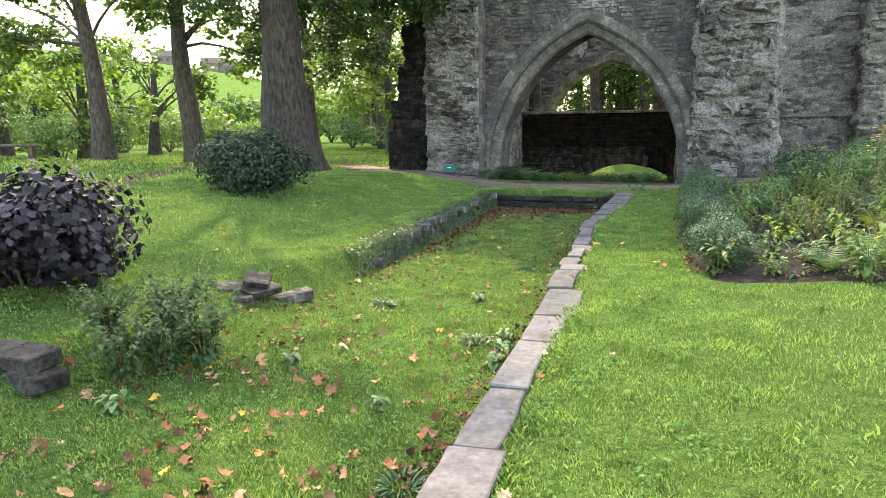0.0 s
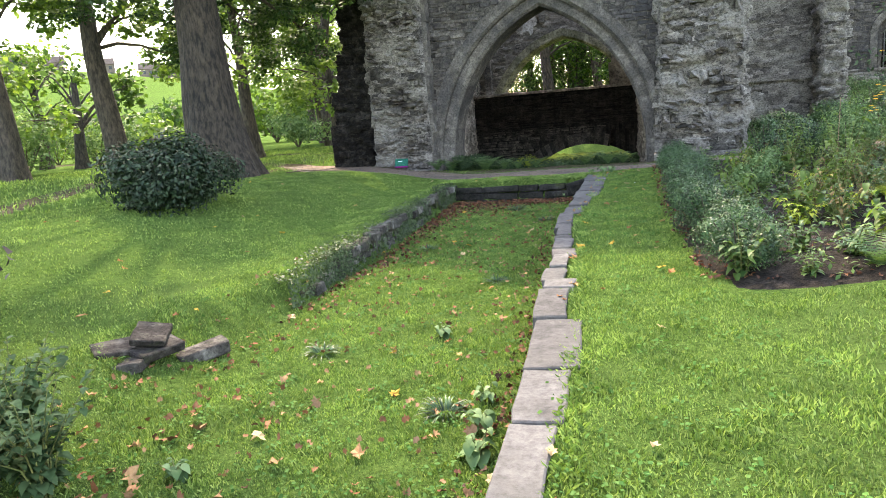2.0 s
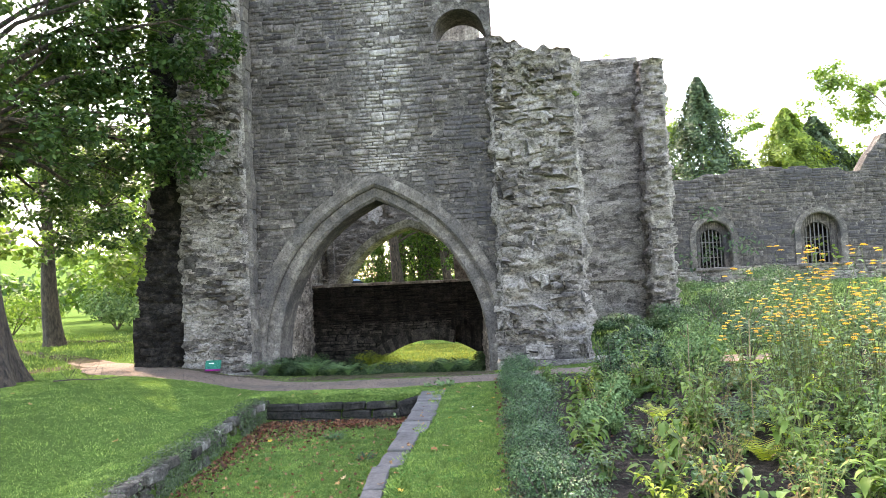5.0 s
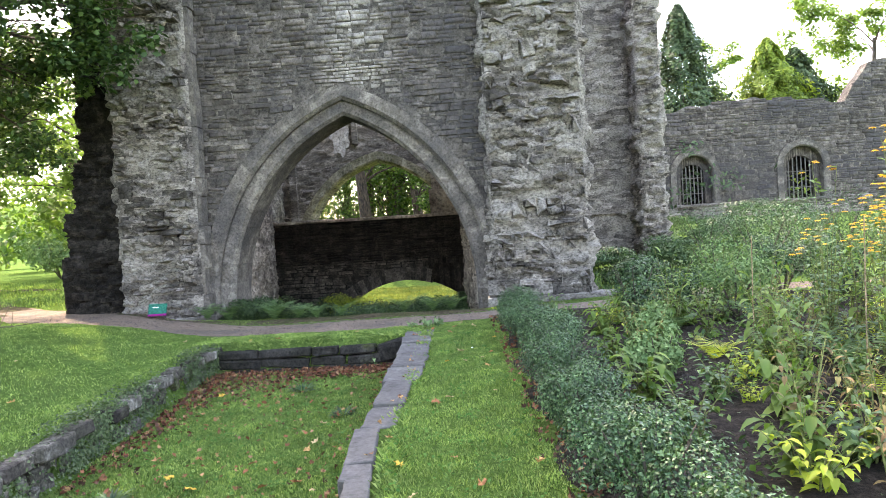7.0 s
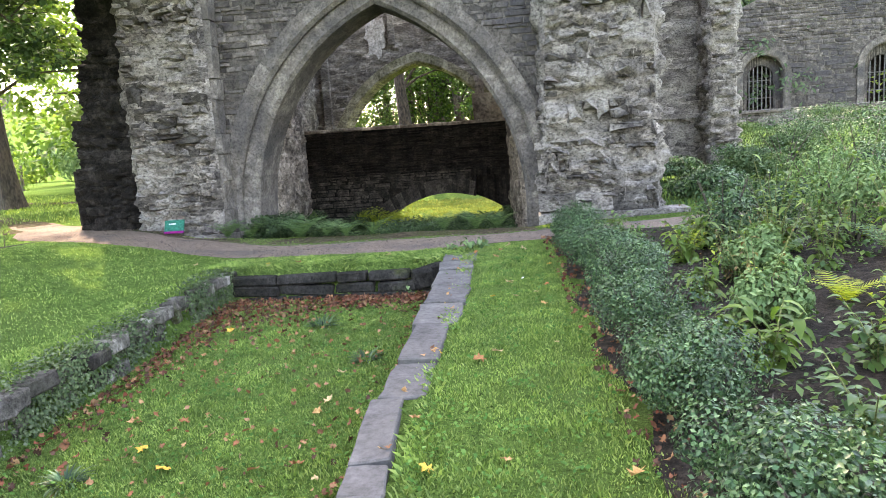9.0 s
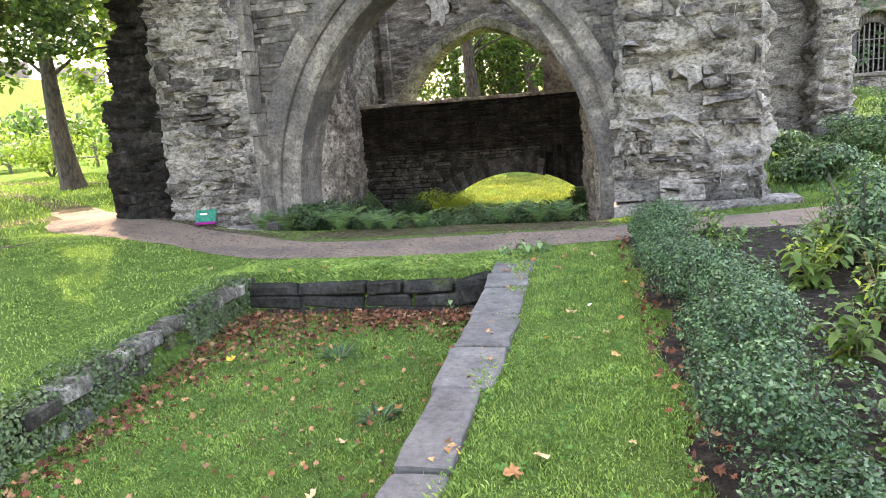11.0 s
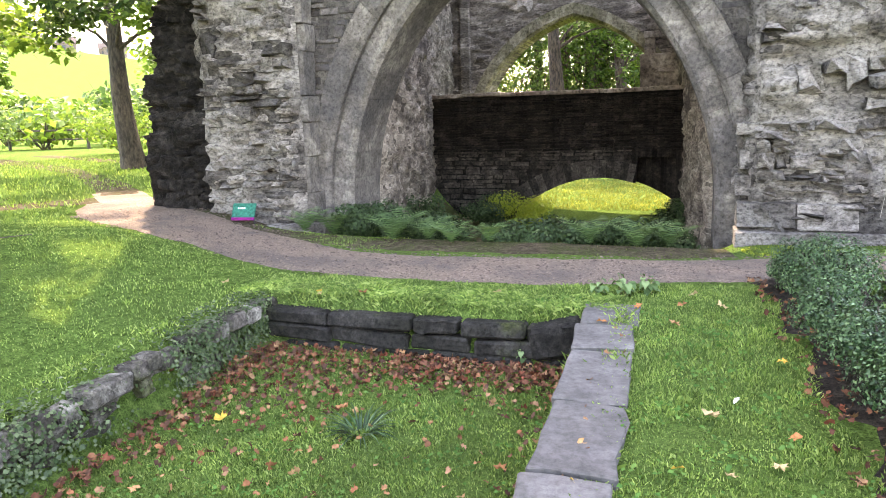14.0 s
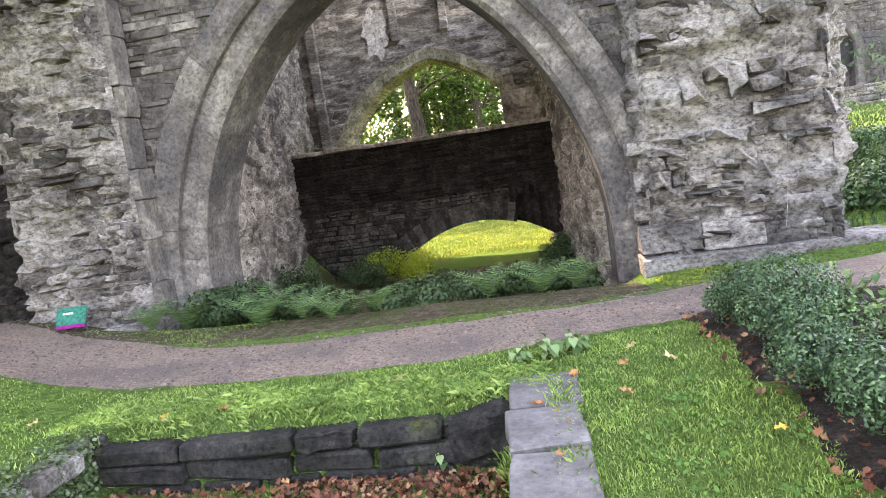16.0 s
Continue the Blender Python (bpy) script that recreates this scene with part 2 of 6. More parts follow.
# ---- plan ----
KERB_L = [(-4.0, 1.25), (2.85, 0.86), (4.4, 0.73), (5.7, 0.62), (7.2, 0.46), (8.8, 0.28), (10.8, 0.06), (13.3, -0.03), (15.0, -0.09), (16.3, -0.17)]
WALL_L = [(2.0, -1.75), (4.2, -1.85), (5.6, -2.1), (6.9, -2.1), (9.1, -2.4), (11.2, -2.55), (14.1, -2.85), (15.4, -2.95), (16.4, -3.0)]
BASIN_END = 16.0
BED_L = [(7.0, 1.85), (7.9, 1.7), (9.9, 1.45), (12.2, 1.34), (14.4, 1.28), (17.6, 1.12)]
FRONT = 19.6
WALL_BACK = 27.0


def ground_z(x, y):
    x, y = np.asarray(x, float), np.asarray(y, float)
    # the lawn rises to the left, less so beside the tower
    z = (0.44 * smooth01(-3.0, -6.5, x) + 0.025 * np.clip(-6.5 - x, 0, 14)) * (1 - 0.55 * smooth01(15.5, 19.0, y)) * smooth01(-3, 5, y)
    z = z + 0.02 * wobble(x, y, 0.9) + 0.008 * wobble(x, y, 4.0, 2.0)
    # garden climbs towards the ruined wall
    z = z + 0.9 * smooth01(24, 40, y) * smooth01(3.0, 6.5, x) + 0.12 * smooth01(2, 6, x)
    # hollow under the tower and lower lawn beyond it
    hollow = smooth01(18.7, 21.8, y) * smooth01(-5.9, -4.6, x) * (1 - smooth01(0.6, 1.5, x))
    beyond = smooth01(27.5, 30.0, y) * smooth01(-14, -7, x) * (1 - smooth01(4, 8, x))
    z = z - 1.0 * np.maximum(hollow, beyond) + 1.6 * beyond * smooth01(36.5, 40.5, y)
    # basin
    xl, xk = along(WALL_L, y), along(KERB_L, y)
    depth = lerp(0.22, 0.42, smooth01(3, 11, y))
    bank = lerp(0.75, 0.1, smooth01(5.8, 8.5, y))
    inside = smooth01(xl - bank, xl + bank * 0.3, x) * (1 - smooth01(xk + 0.02, xk + 0.16, x)) * (1 - smooth01(BASIN_END + 0.02, BASIN_END + 0.2, y))
    z = z - depth * inside
    # far valley side
    d = np.hypot(x, y)
    side = smooth01(0.2, 0.9, -x / np.maximum(d, 1e-3))
    return z + side * 30 * smooth01(70, 320, d) + 4 * smooth01(60, 300, d)


def gz(x, y):
    return float(ground_z(x, y))


def axis_lines(lo, hi, step, far):
    vals = list(np.arange(lo, hi + 1e-6, step))
    s, v = step, hi
    while v < far:
        s *= 1.16
        v += s
        vals.append(v)
    s, v = step, lo
    while v > -far:
        s *= 1.16
        v -= s
        vals.insert(0, v)
    return np.array(vals)


def build_ground():
    xs, ys = axis_lines(-9, 4, 0.1, 900), axis_lines(-1, 21, 0.1, 900)
    gx, gy = np.meshgrid(xs, ys)
    zz = ground_z(gx, gy)
    co = np.stack([gx, gy, zz], -1).reshape(-1, 3)
    ny, nx = gx.shape
    idx = np.arange(nx * ny).reshape(ny, nx)
    polys = np.stack([idx[:-1, :-1], idx[:-1, 1:], idx[1:, 1:], idx[1:, :-1]], -1).reshape(-1, 4)
    ob = new("ground", raw_mesh("ground", co, polys, 4, M_TURF, True))
    tagged(ob, "green lawn with a sunken grassed basin and fields beyond", "ground", kind="structure")


build_ground()


# ---- masonry ----
def stone_mesh(name, seed, rough=0.1, mat=None):
    """A unit stone, -0.5..0.5, its face towards -Y worn and uneven (28 triangles)."""
    r = random.Random(seed)
    v = []
    for layer, (y, inset) in enumerate(((0.5, 0.0), (-0.32, 0.0), (-0.5, 0.11))):
        ring = [(-0.5, -0.5), (0, -0.5), (0.5, -0.5), (0.5, 0.5), (0, 0.5), (-0.5, 0.5)]
        for x, z in ring:
            k = 1 - 2 * inset * (0.5 + r.random())
            v.append((x * k + r.uniform(-rough, rough) * 0.3, y + r.uniform(-rough, rough) * (1 if layer else 0), z * k + r.uniform(-rough, rough) * 0.7))
    f = []
    for a in (0, 6):
        for i in range(6):
            j = (i + 1) % 6
            f.append((a + i, a + j, a + 6 + j, a + 6 + i))
    f += [(12, 13, 16, 17), (13, 14, 15, 16)]
    return v, [tuple(reversed(q)) for q in f]


def masonry(owner, origin, ang, stones, mats, near=None, name="stone", rough=0.1, seed=1):
    """stones: (u, z, width, height, front, depth, tilt) in the wall's plane; ang: the wall's turn in degrees.
    near(u, z): those become objects of their own, the others one joined part."""
    r = random.Random(seed)
    shapes = [stone_mesh(name, seed * 50 + k, rough) for k in range(10)]
    meshes = []
    for v, f in shapes:
        me = bpy.data.meshes.new(name)
        me.from_pydata(v, [], f)
        me.materials.append(mats)
        meshes.append(me)
    base = pose(origin[0], origin[1], origin[2], 0, 0, ang)
    co, polys, n, count = [], [], 0, 0
    for u, z, w, h, front, depth, tilt in stones:
        k = r.randrange(10)
        m = base @ pose(u, -front + depth / 2, z, 0, tilt, 0) @ Matrix.Diagonal((w, depth, h, 1))
        if near and near(u, z) and count < 300:
            count += 1
            ob = new(name, meshes[k])
            ob.parent = owner
            ob.matrix_world = m
        else:
            v, f = shapes[k]
            a = np.c_[np.array(v), np.ones(len(v))] @ np.array(m).T
            co.append(a[:, :3])
            polys.append(np.array(f) + n)
            n += len(v)
    if co:
        ob = new(name + "s", raw_mesh(name + "s", np.concatenate(co), np.concatenate(polys), 4, mats))
        ob.parent = owner
        tagged(ob, kind="stuff")


def courses(u0, u1, z0, z1, hr, wr, out=(0.0, 0.03), depth=0.14, inside=None, gap=0.014, seed=3, tilt=0.8, big=0.0):
    """Random courses of stones over a rectangle, left out where inside(u, z) is false."""
    r = random.Random(seed)
    res = []
    z = z0
    while z < z1:
        h = r.uniform(*hr)
        if r.random() < big:
            h *= 1.7
        u = u0 - r.uniform(0, wr[0])
        while u < u1:
            w = r.uniform(*wr) * (1.35 if h > hr[1] * 0.8 else 1)
            a, b = max(u, u0), min(u + w, u1)
            if b - a > 0.05:
                cu, cz = (a + b) / 2, z + h / 2 + r.uniform(-0.12, 0.12) * h
                if inside is None or (inside(cu, cz) and inside(a + 0.02, cz) and inside(b - 0.02, cz)):
                    if h > 0.12 and r.random() < 0.3:
                        for q in (0.25, 0.75):
                            res.append((cu, z + h * q, b - a - gap, h / 2 - gap, r.uniform(*out), depth, r.uniform(-tilt, tilt)))
                    else:
                        res.append((cu, cz, b - a - gap, h - gap, r.uniform(*out), depth, r.uniform(-tilt, tilt)))
            u += w
        z += h
    return res


def slab_with_hole(name, x0, x1, y0, y1, z0, z1, mat, parent, cut=None, top=None, steps=60):
    """A wall from x0 to x1, with thickness y0..y1; cut(x): the top of an opening at x, or None; top(x): the wall's head."""
    xs = sorted(set([x0, x1] + [lerp(x0, x1, i / steps) for i in range(steps + 1)]))
    bm = bmesh.new()

    def box(a, b, za0, zb0, za1, zb1):
        vs = [bm.verts.new(c) for c in ((a, y0, za0), (b, y0, zb0), (b, y0, zb1), (a, y0, za1), (a, y1, za0), (b, y1, zb0), (b, y1, zb1), (a, y1, za1))]
        for q in ((0, 1, 2, 3), (5, 4, 7, 6), (3, 2, 6, 7), (1, 0, 4, 5), (1, 5, 6, 2), (4, 0, 3, 7)):
            bm.faces.new([vs[i] for i in q])

    for a, b in zip(xs[:-1], xs[1:]):
        ca, cb = (cut(a), cut(b)) if cut else (None, None)
        la, lb = (z0 if ca is None else ca), (z0 if cb is None else cb)
        ta, tb = (top(a), top(b)) if top else (z1, z1)
        box(a, b, la, lb, ta, tb)
    return part(name, bm, mat, parent)


# pointed arch: two arcs that meet at the head
def arch_top(cx, half, spring, rise):
    """Height of the soffit at x; each arc is centred on the springing line."""
    rad = (rise * rise + half * half) / (2 * half)

    def top(x):
        d = abs(x - cx)
        if d >= half:
            return None
        c = rad - half
        return spring + math.sqrt(max(rad * rad - (d + c) ** 2, 0))
    return top


# ---- tower ----
def worn_slab(w, d, h, seed, mat, name, m, parent, bevel=0.009):
    r = random.Random(seed)
    bm = bmesh.new()
    bmesh.ops.create_cube(bm, size=1, matrix=Matrix.Diagonal((w, d, h, 1)))
    bmesh.ops.subdivide_edges(bm, edges=bm.edges, cuts=3, use_grid_fill=True)
    for v in bm.verts:
        n = noise.noise_vector(v.co * 4 + Vector((seed * 3.1, 0, 0)))
        v.co += Vector((n.x * 0.026, n.y * 0.03, n.z * 0.006))
    bmesh.ops.bevel(bm, geom=[e for e in bm.edges if e.calc_face_angle(0) > 0.9], offset=bevel, segments=1, affect="EDGES")
    ob = part(name, bm, mat, parent)
    ob.matrix_world = m
    return ob


ARCH_X, ARCH_HALF, SPRING = -1.62, 2.52, 0.25
soffit = arch_top(ARCH_X, ARCH_HALF, SPRING, 3.72)
hood = arch_top(ARCH_X, ARCH_HALF + 0.62, SPRING, 4.33)
window_top = arch_top(0.55, 0.62, 7.75, 0.62)
# the chamber behind the arch runs off at a slant, open to the sky
BACK_Y = 31.0
CHAMBER_L, CHAMBER_R = ((-4.16, FRONT + 1.48), (-6.2, 31.0)), ((0.92, FRONT + 1.48), (0.12, 31.0))
INNER_X, INNER_HALF, INNER_SPRING, INNER_RISE = -2.6, 2.9, 0.5, 3.6
inner_soffit = arch_top(INNER_X, INNER_HALF, INNER_SPRING, INNER_RISE)
# The tower's head is unseen; its height is added to shade the lawn.
TOWER_H = 15.0


def front_free(u, z):
    h = hood(u)
    if h is not None and z < h + 0.02:
        return False
    w = window_top(u)
    return not (w is not None and 7.6 < z < w + 0.1)


def arch_points(cx, half, spring, rise, n):
    """Points up the left arc, then down the right one."""
    rad = (rise * rise + half * half) / (2 * half)
    c = rad - half
    end = math.acos(c / rad)
    left = [(cx + c - rad * math.cos(end * i / n), spring + rad * math.sin(end * i / n)) for i in range(n + 1)]
    return left, [(2 * cx - x, z) for x, z in reversed(left)]


def voussoirs(owner, cx, spring, prof_in, prof_out, y0, y1, count, mat, name, label, legs=0.0, leg_count=0, seed=5, gap=0.002):
    """A ring of wedge stones between two arcs (half, rise), and its straight legs down to legs."""
    r = random.Random(seed)
    for side in (0, 1):
        a = arch_points(cx, *(prof_in[0],), spring, prof_in[1], count * 4)[side]
        b = arch_points(cx, *(prof_out[0],), spring, prof_out[1], count * 4)[side]
        segs = []
        for k in range(count):
            segs.append((a[k * 4:k * 4 + 5], b[k * 4:k * 4 + 5]))
        if leg_count:
            xi, xo = (cx - prof_in[0], cx - prof_out[0]) if side == 0 else (cx + prof_in[0], cx + prof_out[0])
            for k in range(leg_count):
                z0, z1 = lerp(legs, spring, k / leg_count), lerp(legs, spring, (k + 1) / leg_count)
                segs.append(([(xi, lerp(z0, z1, q / 4)) for q in range(5)], [(xo, lerp(z0, z1, q / 4)) for q in range(5)]))
        for pa, pb in segs:
            bm = bmesh.new()
            push = r.uniform(-0.005, 0.005)
            rows = []
            for i, (p, q) in enumerate(zip(pa, pb)):
                f = (i - 2) / 2 * (1 - gap * 2 / max(0.05, math.dist(pa[0], pa[-1])))
                mid_a, mid_b = Vector(pa[2]), Vector(pb[2])
                p, q = Vector(p), Vector(q)
                k = abs(f) / max(abs((i - 2) / 2), 1e-6) if i != 2 else 1
                p, q = mid_a.lerp(p, k), mid_b.lerp(q, k)
                cham = p.lerp(q, 0.22)
                rows.append([bm.verts.new(c) for c in ((p.x, y1, p.y), (p.x, y0 + 0.07 + push, p.y), (cham.x, y0 + push + r.uniform(-0.008, 0.008), cham.y), (q.x, y0 + push + r.uniform(-0.008, 0.008), q.y), (q.x, y1, q.y))])
            for ra, rb in zip(rows[:-1], rows[1:]):
                for i in range(5):
                    j = (i + 1) % 5
                    bm.faces.new((ra[i], ra[j], rb[j], rb[i]))
            bm.faces.new(rows[0])
            bm.faces.new(list(reversed(rows[-1])))
            bmesh.ops.recalc_face_normals(bm, faces=bm.faces)
            part(name, bm, mat, owner)


def patchy(U, Z, su, sz, seed):
    """Smooth random patches, 0 to 1, su wide and sz high."""
    g = np.random.default_rng(int(seed) + 900).random((97, 97))
    a, b = U / su, (Z + 20) / sz
    i, j = np.floor(a).astype(int), np.floor(b).astype(int)
    fa, fb = a - i, b - j
    fa, fb = fa * fa * (3 - 2 * fa), fb * fb * (3 - 2 * fb)
    i, j = i % 96, j % 96
    return (g[j, i] * (1 - fa) + g[j, i + 1] * fa) * (1 - fb) + (g[j + 1, i] * (1 - fa) + g[j + 1, i + 1] * fa) * fb


def eroded_face(name, owner, origin, ang, width, z0, z1, mat, seed, cell=(0.21, 0.085), step=0.024, relief=0.10, head=None, trim=None, bulk=0.0):
    """A wall face of worn rubble: domed stones of uneven depth with washed-out joints, as one skin."""
    rng = np.random.default_rng(seed)
    nu, nz = max(4, int(width / step)), int((z1 - z0) / step)
    U, Z = np.meshgrid(np.linspace(0, width, nu), np.linspace(z0, z1, nz))
    wu, wz = U + 0.012 * wobble(U, Z, 7.0, seed), Z + 0.012 * wobble(U, Z, 3.0, seed + 2.0)
    gu, gv = wu / cell[0], wz / cell[1]
    gu = gu + 0.5 * (np.floor(gv) % 2)
    nx, ny = int(gu.max()) + 6, int((gv.max() - gv.min())) + 8
    oy = int(np.floor(gv.min())) - 2
    jx, jy, dep, tone = (rng.uniform(0.1, 0.9, (ny, nx)), rng.uniform(0.15, 0.85, (ny, nx)), rng.normal(0, 1, (ny, nx)), rng.random((ny, nx)))
    size = rng.random((ny, nx)) ** 2
    ci, cj = np.floor(gu).astype(int), np.floor(gv).astype(int)
    f1, f2 = np.full(U.shape, 9.0), np.full(U.shape, 9.0)
    d1, t1 = np.zeros(U.shape), np.zeros(U.shape)
    for dj in (-1, 0, 1):
        for di in (-1, 0, 1):
            a, b = ci + di + 2, cj + dj - oy
            ex, ey = np.abs(gu - (ci + di + jx[b % ny, a % nx])), np.abs(gv - (cj + dj + jy[b % ny, a % nx])) * 1.1
            dist = 0.75 * np.maximum(ex, ey) + 0.35 * np.hypot(ex, ey) - 0.22 * size[b % ny, a % nx]
            closer = dist < f1
            f2 = np.where(closer, f1, np.minimum(f2, dist))
            d1 = np.where(closer, dep[b % ny, a % nx], d1)
            t1 = np.where(closer, tone[b % ny, a % nx], t1)
            f1 = np.where(closer, dist, f1)
    joint = smooth01(0.0, 0.085, f2 - f1)
    coarse = np.zeros(U.shape)
    fine = np.zeros(U.shape)
    for k, (s_, w_) in enumerate(((1.1, 0.5), (2.3, 0.4))):
        coarse += w_ * wobble(U + 7.3 * k, Z * 1.4 + seed, s_, seed * 1.7 + k)
    for k, (s_, w_) in enumerate(((11.0, 0.5), (23.0, 0.4), (47.0, 0.3))):
        fine += w_ * wobble(U + 3.1 * k, Z * 1.6 - seed, s_, seed * 2.3 + k)
    # lime and dust fill the joints in places; ledges and hollows of half a metre run along the courses
    filled = smooth01(0.5, 0.75, patchy(U, Z, 0.7, 0.5, seed + 5))
    joint = 1 - (1 - joint) * (1 - 0.75 * filled)
    filled2 = smooth01(0.4, 0.6, patchy(U, Z, 0.5, 0.25, seed + 6))
    d1 = d1 * (1 - 0.55 * filled)
    big = 0.6 * patchy(U, Z, 0.95, 0.5, seed + 7) + 0.4 * patchy(U, Z, 0.42, 0.2, seed + 8)
    coarse = coarse + bulk / relief / 0.42 * (np.sign(big - 0.5) * np.abs(big * 2 - 1) ** 0.7)
    out = relief * (0.42 * coarse + 0.5 * np.clip(d1, -1.3, 1.3) * joint + 0.6 * joint + 0.1 * fine + 0.13 * wobble(U * 0.22, Z, 38.0, seed) * filled2 + 0.07 * rng.normal(size=U.shape))
    edge = smooth01(0, 0.09, U) * smooth01(0, 0.09, width - U)
    out = out * edge - 0.05 * (1 - edge)
    keepz = Z
    if head is not None:
        keepz = np.minimum(Z, head(U))
    base = np.array(pose(origin[0], origin[1], origin[2], 0, 0, ang))
    P = np.stack([U, -out, keepz, np.ones(U.shape)], -1) @ base.T
    idx = np.arange(nu * nz).reshape(nz, nu)
    polys = np.stack([idx[:-1, :-1], idx[:-1, 1:], idx[1:, 1:], idx[1:, :-1]], -1).reshape(-1, 4)
    if trim is not None:
        polys = polys[trim(U, Z)[:-1, :-1].ravel()]
    me = raw_mesh(name, P[..., :3].reshape(-1, 3), polys, 4, mat, False)
    att = me.attributes.new("tone", "FLOAT", "POINT")
    att.data.foreach_set("value", t1.astype(np.float32).ravel())
    ob = new(name, me)
    ob.parent = owner
    return ob


def build_tower():
    t = thing("wall_tower", -1.8, FRONT, 0, "ruined stone tower with a tall pointed arch, weathered grey rubble masonry", "tower", kind="structure")
    t.matrix_world = Matrix.Identity(4)
    # cores behind the facing stones
    def front_cut(x):
        a = hood(x)
        return a if a is not None else None
    slab_with_hole("front_wall", -4.75, 1.3, FRONT + 0.42, FRONT + 1.5, -0.4, 7.6, M_MORTAR, t, cut=front_cut, steps=90)
    slab_with_hole("front_wall", -4.75, 1.3, FRONT + 0.42, FRONT + 1.5, 7.6, TOWER_H, M_MORTAR, t, cut=lambda x: window_top(x), steps=90)
    masonry(t, (0, FRONT + 0.43, 0), 0, courses(-4.7, 1.25, -0.1, TOWER_H, (0.055, 0.12), (0.11, 0.4), (0.0, 0.045), 0.12, front_free, gap=0.01, seed=11, big=0.25, tilt=1.4), M_FACE, near=lambda u, z: z < 5.6, name="facing_stone", seed=2)
    # arch orders
    voussoirs(t, ARCH_X, SPRING, (ARCH_HALF + 0.30, 4.02), (ARCH_HALF + 0.62, 4.33), FRONT + 0.36, FRONT + 1.0, 13, M_ARCH, "hood_stone", "", legs=-0.3, leg_count=2, seed=4)
    voussoirs(t, ARCH_X, SPRING, (ARCH_HALF, 3.72), (ARCH_HALF + 0.31, 4.03), FRONT + 0.52, FRONT + 1.5, 12, M_ARCH, "voussoir", "", legs=-0.3, leg_count=2, seed=6)
    # side walls inside, back wall with the inner arch
    # Left and back walls are raised out of view to block the sun.
    for (xa, ya), (xb, yb), out, top in ((CHAMBER_L[0], CHAMBER_L[1], -1.25, 15.6), (CHAMBER_R[0], CHAMBER_R[1], 1.2, 5.2)):
        bm = bmesh.new()
        k = 0.03 if out > 0 else -0.03
        vs = [bm.verts.new(c) for z in (-2.0, top) for c in ((xa + k, ya, z), (xb + k, yb, z), (xb + out, yb, z), (xa + out, ya, z))]
        for q in ((0, 1, 2, 3), (7, 6, 5, 4), (0, 4, 5, 1), (1, 5, 6, 2), (2, 6, 7, 3), (3, 7, 4, 0)):
            bm.faces.new([vs[i] for i in q])
        bmesh.ops.recalc_face_normals(bm, faces=bm.faces)
        part("side_wall", bm, M_INNER, t)
    # unseen blocks behind the jambs, added to stop sun leaking past the arch
    for xa, xb in ((-5.6, -4.3), (1.05, 2.2)):
        bm = bmesh.new()
        bmesh.ops.create_cube(bm, size=1, matrix=Matrix.Translation(((xa + xb) / 2, FRONT + 1.25, 2.4)) @ Matrix.Diagonal((xb - xa, 0.9, 7.0, 1)))
        part("jamb_core", bm, M_INNER, t)
    for (xa, ya), (xb, yb), seed, top in ((CHAMBER_L[0], CHAMBER_L[1], 21, 9.0), (CHAMBER_R[1], CHAMBER_R[0], 22, 5.2)):
        eroded_face("inner_face", t, (xa, ya, 0), math.degrees(math.atan2(yb - ya, xb - xa)), math.hypot(xb - xa, yb - ya), -1.6, top, M_VAULT, seed, (0.2, 0.08), 0.055, 0.06, bulk=0.06)
    slab_with_hole("back_wall", -6.4, 0.6, BACK_Y + 0.02, BACK_Y + 0.85, -2.0, 15.6, M_INNER, t, cut=lambda x: inner_soffit(x), steps=80)
    ring = arch_top(INNER_X, INNER_HALF + 0.3, INNER_SPRING, INNER_RISE + 0.32)
    eroded_face("inner_face", t, (-6.4, BACK_Y, 0), 0, 7.0, 0.5, 7.6, M_VAULT, 23, (0.36, 0.14), 0.045, 0.05, trim=lambda U, Z: Z > np.vectorize(lambda u: ring(u) or 0.0)(U - 6.4))
    voussoirs(t, INNER_X, INNER_SPRING, (INNER_HALF, INNER_RISE), (INNER_HALF + 0.34, INNER_RISE + 0.36), BACK_Y - 0.12, BACK_Y + 0.8, 11, M_RIB, "inner_voussoir", "", legs=-1.6, leg_count=3, seed=12)
    # shafts that stood under the lost vault, and a patch of plaster between them
    for k, (x, w, z0, z1) in enumerate(((-5.72, 0.26, -1.5, 7.4), (-3.35, 0.2, 4.75, 7.4), (-2.0, 0.2, 4.85, 7.4))):
        z = z0
        while z < z1:
            h = 0.42 + 0.12 * math.sin(z * 7 + k)
            worn_slab(w, 0.22, min(h, z1 - z) - 0.006, 1400 + k * 40 + int(z * 8) + 20, M_VAULT, "shaft_stone", pose(x, BACK_Y - 0.1, z + h / 2), t)
            z += h
    rp = random.Random(14)
    bm = bmesh.new()
    rim = [(-3.9 + 0.36 * math.cos(a) * k, 5.05 + 0.68 * math.sin(a) * k) for a, k in ((q * math.tau / 22, rp.uniform(0.7, 1.2)) for q in range(22))]
    sheets = [[bm.verts.new((x, y, z)) for x, z in rim] for y in (BACK_Y - 0.085, BACK_Y - 0.02)]
    bm.faces.new(sheets[0])
    for i in range(22):
        bm.faces.new((sheets[0][i], sheets[0][i - 1], sheets[1][i - 1], sheets[1][i]))
    bmesh.ops.recalc_face_normals(bm, faces=bm.faces)
    part("plaster_patch", bm, M_PLASTER, t, "pale flaking plaster patch")
    return t


TOWER = build_tower()


